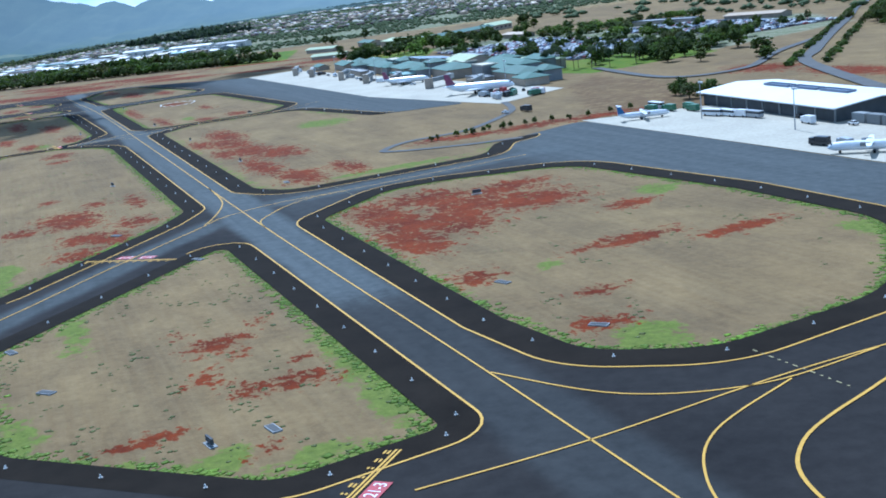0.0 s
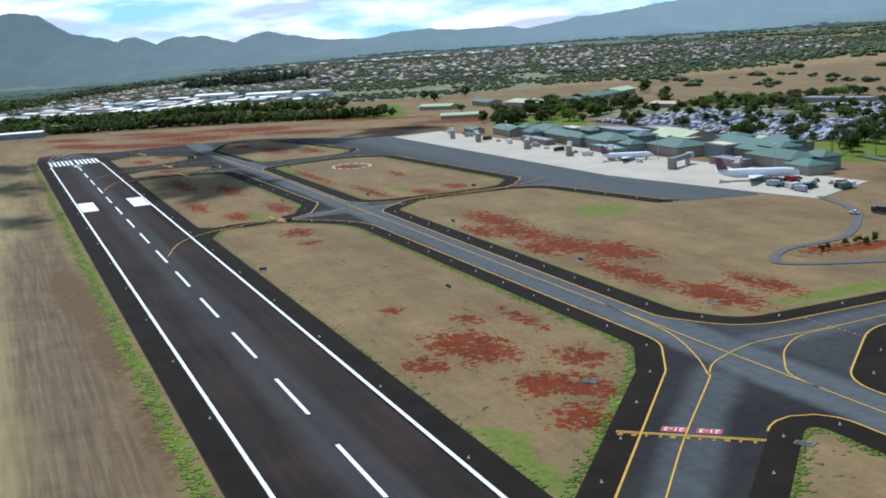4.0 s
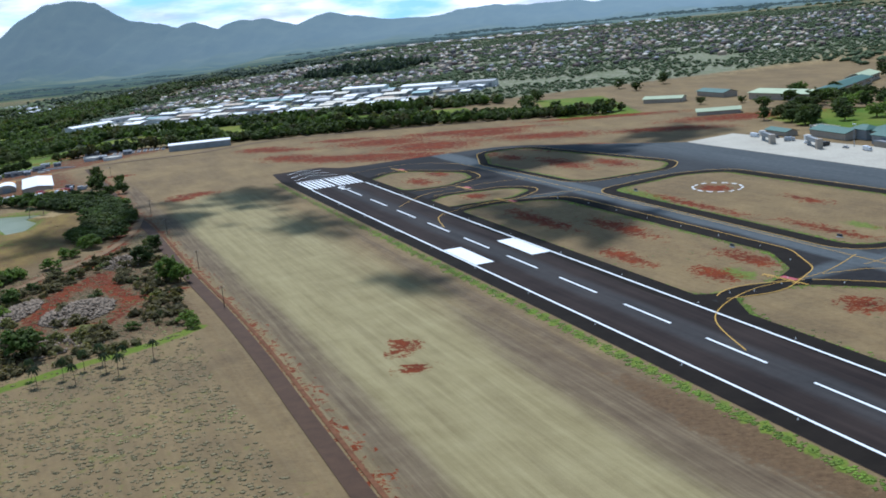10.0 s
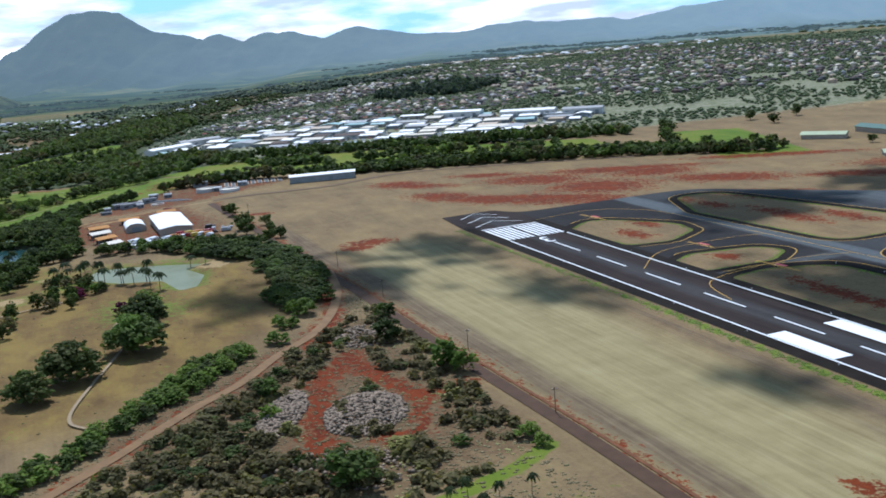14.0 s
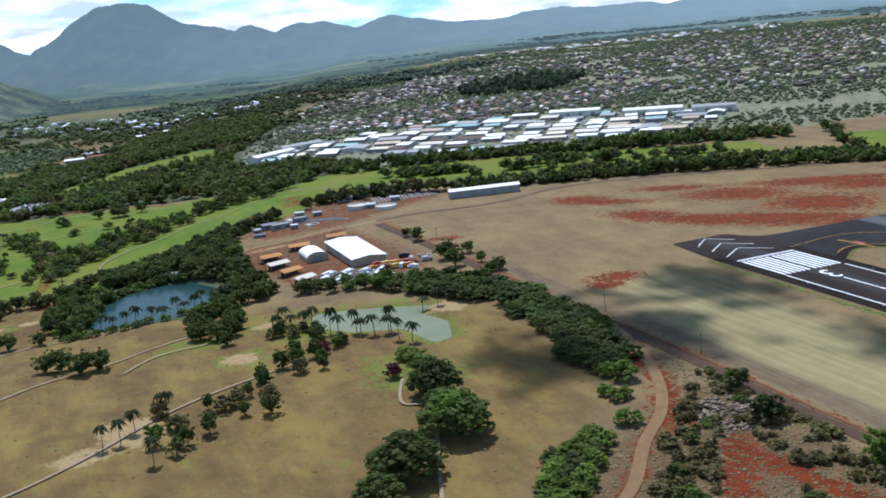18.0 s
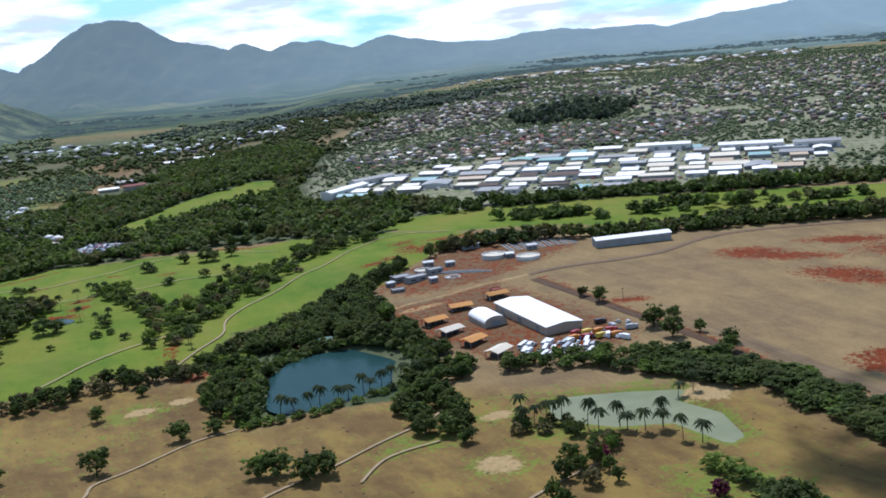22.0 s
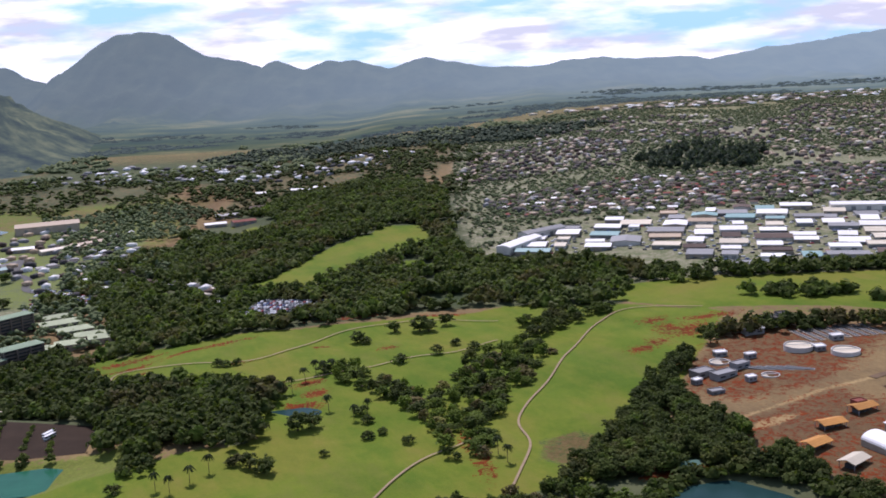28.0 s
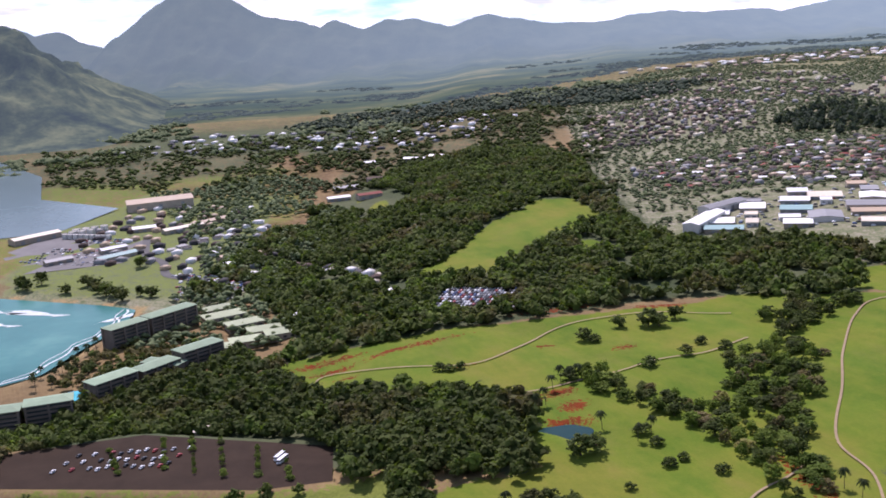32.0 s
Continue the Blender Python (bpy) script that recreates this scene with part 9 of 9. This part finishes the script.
# planted strips between the rows of bays
for (ax_, ay_), (bx_, by_) in (((-1181, 1112), (-1165, 1078)), ((-1156, 1125), (-1143, 1081)), ((-1141, 1125), (-1126, 1072)), ((-1125, 1122), (-1111, 1068)), ((-1103, 1109), (-1094, 1066)), ((-1087, 1096), (-1078, 1062))):
    for k in range(9):
        t_ = (k + r_.uniform(0.1, 0.9)) / 9
        tree(("bright_bush", "bright_bush", "bush", "bright_tree")[r_.randrange(4)], ax_ + (bx_ - ax_) * t_, ay_ + (by_ - ay_) * t_, r_.uniform(1.8, 4.4), r_.uniform(1.6, 3.6), "parking lot trees", lot_z)
building("lot_pavilion", -1134, 1146, 14, 22, 8, 3.2, "gable", 1.2, m_wall_tan, m_roof_cream, "cream-roofed pavilion beside the parking lot", "pavilion", windows=3)


# the hotel
def hotel(x, y, turn, lx, ly, floors, label):
    e = empty("hotel_block", x, y, ground_z(x, y), turn)
    fh = 2.5
    one_box("wall", e, m_concrete_wall, 0, 0, -1, lx, ly, floors * fh + 1)
    for k in range(floors):
        for sy in (-1, 1):
            one_box("window_band", e, m_glass, 0, sy * ly / 2, k * fh + 0.7, lx * 0.97, 0.3, 1.1)
            one_box("balcony", e, m_concrete_wall, 0, sy * (ly / 2 + 0.6), k * fh + 2.05, lx, 1.4, 0.7)
    bays = int(lx / 9)
    for k in range(bays + 1):
        for sy in (-1, 1):
            one_box("pier", e, m_concrete_wall, -lx / 2 + lx * k / bays, sy * (ly / 2 + 0.7), -1, 1.2, 1.9, floors * fh + 1.2)
    part("roof", roof_mesh("hip", lx, ly, floors * fh, 1.6, 1.4), m_roof_hotel, e)
    return tagged(e, label, "hotel", "hotel blocks")


def between(p_, q_):
    return (p_[0] + q_[0]) / 2, (p_[1] + q_[1]) / 2, math.degrees(math.atan2(q_[1] - p_[1], q_[0] - p_[0])), math.hypot(q_[0] - p_[0], q_[1] - p_[1])


for p_, q_, fl, wd in (((-1246, 1310), (-1228, 1332), 6, 11), ((-1226, 1336), (-1202, 1366), 6, 11), ((-1224, 1210), (-1206, 1232), 5, 11), ((-1202, 1234), (-1186, 1256), 4, 11), ((-1184, 1262), (-1164, 1284), 5, 11), ((-1276, 1166), (-1252, 1172), 5, 12), ((-1250, 1176), (-1226, 1184), 5, 12), ((-1205, 1262), (-1180, 1252), 3, 9)):
    x, y, t, ln = between(p_, q_)
    hotel(x, y, t, ln, wd, fl, "grey concrete hotel block with rows of balconies and a green roof")
for x, y, t, lx, ly in ((-1180, 1372, 30, 30, 16), (-1160, 1350, 30, 26, 14), (-1140, 1330, 20, 26, 14), (-1150, 1308, 20, 22, 14), (-1128, 1316, 20, 20, 14), (-1166, 1290, 20, 18, 12), (-1188, 1392, 30, 22, 12)):
    building("hotel_hall", x, y, t, lx, ly, 5, "hip", 2.2, m_wall_tan, m_roof_pale_green, "low hotel hall with a pale green roof", "hotel hall", "hotel halls", windows=4)
building("white_shed", -1112, 1352, -30, 24, 7, 3, "gable", 1, m_wall_white, m_roof_white, "long white-roofed shed behind the hotel", "shed")
bm = bmesh.new()
zp = ground_z(-1236, 1216) + 0.4
bm.faces.new([bm.verts.new((-1238 + 15 * math.cos(PI2 * k / 24) * (1 + 0.25 * math.sin(3 * PI2 * k / 24)), 1222 + 9 * math.sin(PI2 * k / 24), zp)) for k in range(24)])
tagged(part("swimming_pool", bm, plain("pool_water", (0.05, 0.42, 0.5), 0.1, 0.5, scale=0.2, vary=0.15)), "bright turquoise swimming pool between hotel blocks", "pool")
for k in range(22):
    x, y = -1284 + r_.uniform(0, 26), 1232 + 6.0 * k
    if x < -1262 + 0.0 * y and not bool(inside(np.array([x]), np.array([y]), BAY)[0]):
        tree("palm_tree", x + 10, y, 7, 8.5)
# harbour and ridge
for x, y, t, lx, ly, h, rf, lb in ((-1370, 1878, 20, 76, 36, 9, m_roof_tan, "large harbour warehouse with a tan roof"), (-1458, 1716, 48, 52, 16, 6, m_roof_cream, "long cream-roofed pier shed"), (-1303, 1726, 40, 44, 11, 4, m_roof_cream, "long cream-roofed shed near the harbour"), (-1282, 1752, 48, 44, 10, 4, m_roof_tan, "long tan-roofed shed near the harbour"), (-1336, 1607, 46, 40, 13, 4, m_roof_teal, "blue-green roofed shed in the harbour yard"),
                                   (-1347, 1735, 20, 24, 13, 4, m_roof_white, "white-roofed harbour storage shed"), (-1116, 1840, 25, 28, 14, 5, m_roof_red, "red-roofed hall on the ridge"), (-1152, 1846, 20, 26, 10, 4, m_roof_white, "white school building on the ridge"),
                                   (-1152, 1920, 15, 30, 12, 4, m_roof_grey, "grey school building on the ridge"), (-1076, 2072, -20, 30, 9, 4, m_roof_white, "white building on the ridge"), (-1040, 2045, -20, 30, 9, 4, m_roof_white, "white building on the ridge"),
                                   (-1120, 1960, 15, 20, 10, 4, m_roof_brown, "brown-roofed building on the ridge"), (-1350, 1640, 40, 26, 10, 4, m_roof_blue, "blue-roofed building near the harbour"), (-1390, 1600, 40, 26, 10, 4, m_roof_grey, "grey metal harbour storage shed"),
                                   (-1170, 1470, 20, 16, 9, 3, m_roof_white, "small white-roofed building near the harbour"), (-1210, 1545, 20, 18, 9, 3, m_roof_white, "small white-roofed building near the harbour"), (-1145, 2114, 10, 22, 8, 4, m_roof_white, "white building on the ridge")):
    building("harbour_building", x, y, t, lx, ly, h, "gable", 1.6, m_wall_tan, rf, lb, "building", "harbour and ridge buildings", doors=3)
for k in range(7):
    x, y = -1420 + 9 * (k % 4), 1735 - 12 * (k // 4) + 3 * (k % 4)
    tank(x, y, 4.2, 7.0, "white round fuel tank at the harbour")

m_yard = plain("harbour_yard_paving", (0.15, 0.145, 0.14), 0.9, scale=0.06, vary=0.3)
bm = bmesh.new()
bm.faces.new([bm.verts.new((x, y, -28.85)) for x, y in HARBOUR_YARD])
bmesh.ops.recalc_face_normals(bm, faces=list(bm.faces))
if list(bm.faces)[0].normal.z < 0:
    bmesh.ops.reverse_faces(bm, faces=list(bm.faces))
tagged(part("pavement_harbour", bm, m_yard), "grey paved harbour yard with parked trucks", "yard", kind="structure")
for k in range(9):
    x, y = -1426 + 6.6 * k, 1716 - 2.2 * k
    e = empty("shipping_container", x, y, -28.8, -18)
    one_box("body", e, m_wall_white, 0, 0, 0, 5.6, 2.6, 5.0)
    one_box("door", e, m_wall_grey, 2.85, 0, 0.2, 0.1, 2.3, 4.5)
    tagged(e, "stacked white shipping containers in the harbour yard", "container", "harbour containers")
parked("trucks and cars in the harbour yard", np.concatenate([rows((4.5, -1.6), (2.0, 9.0), (-1430, 1610), 22, 7, 0.45, 93), rows((3.0, -1.1), (1.5, 6.5), (-1400, 1690), 18, 3, 0.3, 94)]), 70, 95)
parked("cars along the beach road", rows((3.2, -2.6), (3.0, 4.2), (-1258, 1520), 22, 2, 0.35, 96), 50, 97)
parked("cars in front of the hotel", rows((2.6, -0.5), (1.0, 7.0), (-1100, 1340), 24, 2, 0.3, 98), 80, 99)
for k, (x, y) in enumerate(fill([(-1292, 1618), (-1262, 1636), (-1236, 1690), (-1228, 1712), (-1250, 1698), (-1280, 1644)], 13.5, 100)):
    house(x, y, 40 + r_.uniform(-8, 8), r_.randrange(6), (m_roof_grey, m_roof_dark)[k % 2], m_wall_white)
for k, (x, y) in enumerate(((-1197, 1574), (-1180, 1560), (-1158, 1534), (-1140, 1520), (-1120, 1500), (-1100, 1482), (-1087, 1468), (-1210, 1590))):
    house(x, y, -40 + r_.uniform(-8, 8), r_.randrange(6), (m_roof_dark, m_roof_white, m_roof_brown)[k % 3], m_wall_tan)
far_houses("distant_houses", "low houses and shops below the woods", fill([(-1200, 1588), (-1152, 1522), (-1084, 1458), (-1052, 1368), (-1046, 1372), (-1072, 1462), (-1142, 1530)], 15.0, 117), 118, [m_roof_dark, m_roof_white, m_roof_brown, m_roof_cream], 9.0)
parked("cars along the road below the woods", rows((3.4, -3.0), (2.6, 3.4), (-1180, 1556), 30, 1, 0.25, 119), 48, 120)

# ---- airfield lights and signs ----
m_lamp_white = plain("white_light_housing", (0.75, 0.75, 0.72), 0.6, scale=2, vary=0.1)
m_sign_black = plain("black_sign_face", (0.02, 0.02, 0.02), 0.5, scale=2, vary=0.2)
m_pad = plain("pale_light_pad", (0.36, 0.35, 0.33), 0.9, scale=2, vary=0.2)
bm = bmesh.new()
bmesh.ops.create_cone(bm, cap_ends=True, segments=10, radius1=0.42, radius2=0.42, depth=0.06, matrix=Matrix.Translation((0, 0, 0.03)))
pad_me = bpy.data.meshes.new("pad")
bm.to_mesh(pad_me)
bm.free()
pad_me.materials.append(m_pad)
bm = bmesh.new()
bmesh.ops.create_cone(bm, cap_ends=True, segments=10, radius1=0.16, radius2=0.12, depth=0.4, matrix=Matrix.Translation((0, 0, 0.24)))
bmesh.ops.create_icosphere(bm, subdivisions=1, radius=0.17, matrix=Matrix.Translation((0, 0, 0.5)))
lamp_me = bpy.data.meshes.new("lamp")
bm.to_mesh(lamp_me)
bm.free()
lamp_me.materials.append(m_lamp_white)


def edge_light(a, b, where):
    p_ = ab(a, b, 0.2)
    e = empty("edge_light", p_.x, p_.y, p_.z)
    for nm, me_ in (("pad", pad_me), ("lamp", lamp_me)):
        o = new(nm, me_)
        o.parent = e
    e.scale = (0.75, 0.75, 0.75)
    return tagged(e, "small white edge light on a pale pad beside the %s" % where, "edge light", "%s edge lights" % where)


for k, gap in (("near", 17.0), ("middle", 20.0), ("cargo", 17.0), ("dark", 26.0)):
    rim = grown(rounded(INFIELDS[k], 10), 3.2)
    run = 0.0
    for i in range(len(rim)):
        p_, q_ = rim[i - 1], rim[i]
        ln = (q_ - p_).length
        while run < ln:
            c = p_.lerp(q_, run / max(ln, 1e-6))
            if c.y > 26:
                edge_light(c.x, c.y, "taxiway")
            run += gap
        run -= ln
run = 0.0
rim = shifted(j2_line, -3.4)
for p_, q_ in zip(rim, rim[1:]):
    ln = (q_ - p_).length
    while run < ln:
        c = p_.lerp(q_, run / max(ln, 1e-6))
        edge_light(c.x, c.y, "taxiway")
        run += 20.0
    run -= ln
for k in range(-4, 14):
    for b0 in (-18.6, 18.6):
        edge_light(48.0 * k, b0, "runway")


def field_sign(a, b, turn, wide=3.2):
    """A low lit guidance sign on a slab."""
    p_ = ab(a, b, 0.02)
    e = empty("guidance_sign", p_.x, p_.y, p_.z, RW + turn)
    one_box("slab", e, m_wall_grey, 0, 0, -0.05, wide + 0.6, 1.2, 0.14)
    one_box("cabinet", e, m_wall_dark, 0, 0, 0.35, wide, 0.35, 0.9)
    one_box("face", e, m_sign_black, 0, -0.19, 0.42, wide * 0.92, 0.04, 0.76, "black unlit sign face")
    for sx in (-0.35, 0.35):
        one_box("leg", e, m_steel, wide * sx, 0, 0.05, 0.12, 0.12, 0.35)
    return tagged(e, "low black airfield guidance sign on a concrete slab", "sign", "airfield guidance signs")


for a, b, t in ((126, 67, 10), (190, 26, 80), (134, 116, 0), (-145, 53, 10), (232, 113, 0), (286, 60, 80), (330, 110, 10), (480, 110, 0), (318, 160, 40), (345, 72, 0), (-12, 152, 80)):
    field_sign(a, b, t, 2.4)


def drain(a, b, t):
    p_ = ab(a, b, 0.02)
    e = empty("drain_inlet", p_.x, p_.y, p_.z, RW + t)
    one_box("kerb", e, m_wall_grey, 0, 0, -0.05, 3.4, 1.5, 0.25)
    one_box("grate", e, m_sign_black, 0, 0, 0.18, 3.0, 1.1, 0.05, "black iron grate")
    return tagged(e, "concrete drain inlet with a dark grate in the infield", "drain", "infield drains")


for a, b, t in ((-100, 119, 20), (-136, 120, 40), (-25, 72, 30), (26, 58, 30), (-104, 33, 40), (65, 117, 0), (-74, 28, 20), (-145, 62, 10)):
    drain(a, b, t)
# the wind cone by the field's edge
p_ = ab(20, -62, 0)
for x, y in ((-500, 800), (-470, 730), (-430, 640), (-402, 570), (-545, 893), (-585, 980)):
    e = empty("utility_pole", x - 9, y, ground_z(x - 9, y), 24)
    bm = bmesh.new()
    bmesh.ops.create_cone(bm, cap_ends=True, segments=8, radius1=0.16, radius2=0.1, depth=8.4, matrix=Matrix.Translation((0, 0, 4.0)))
    part("pole", bm, m_bark, e)
    one_box("crossarm", e, m_bark, 0, 0, 7.4, 2.0, 0.14, 0.16)
    for sx in (-0.8, 0, 0.8):
        one_box("insulator", e, m_lamp_white, sx, 0, 7.56, 0.12, 0.12, 0.22)
    tagged(e, "wooden utility pole along the perimeter road", "utility pole", "utility poles")
for a, b in ((40, 262), (-10, 262), (-70, 270), (250, 284), (330, 272), (420, 268), (500, 264)):
    p_ = ab(a, b, 0.1)
    e = empty("apron_light", p_.x, p_.y, p_.z, RW)
    bm = bmesh.new()
    bmesh.ops.create_cone(bm, cap_ends=True, segments=8, radius1=0.22, radius2=0.12, depth=13, matrix=Matrix.Translation((0, 0, 6.5)))
    part("pole", bm, m_steel, e)
    one_box("floodlight", e, m_lamp_white, 0, -0.3, 12.6, 2.4, 0.5, 0.6)
    tagged(e, "tall steel floodlight mast on the apron", "light mast", "apron light masts")
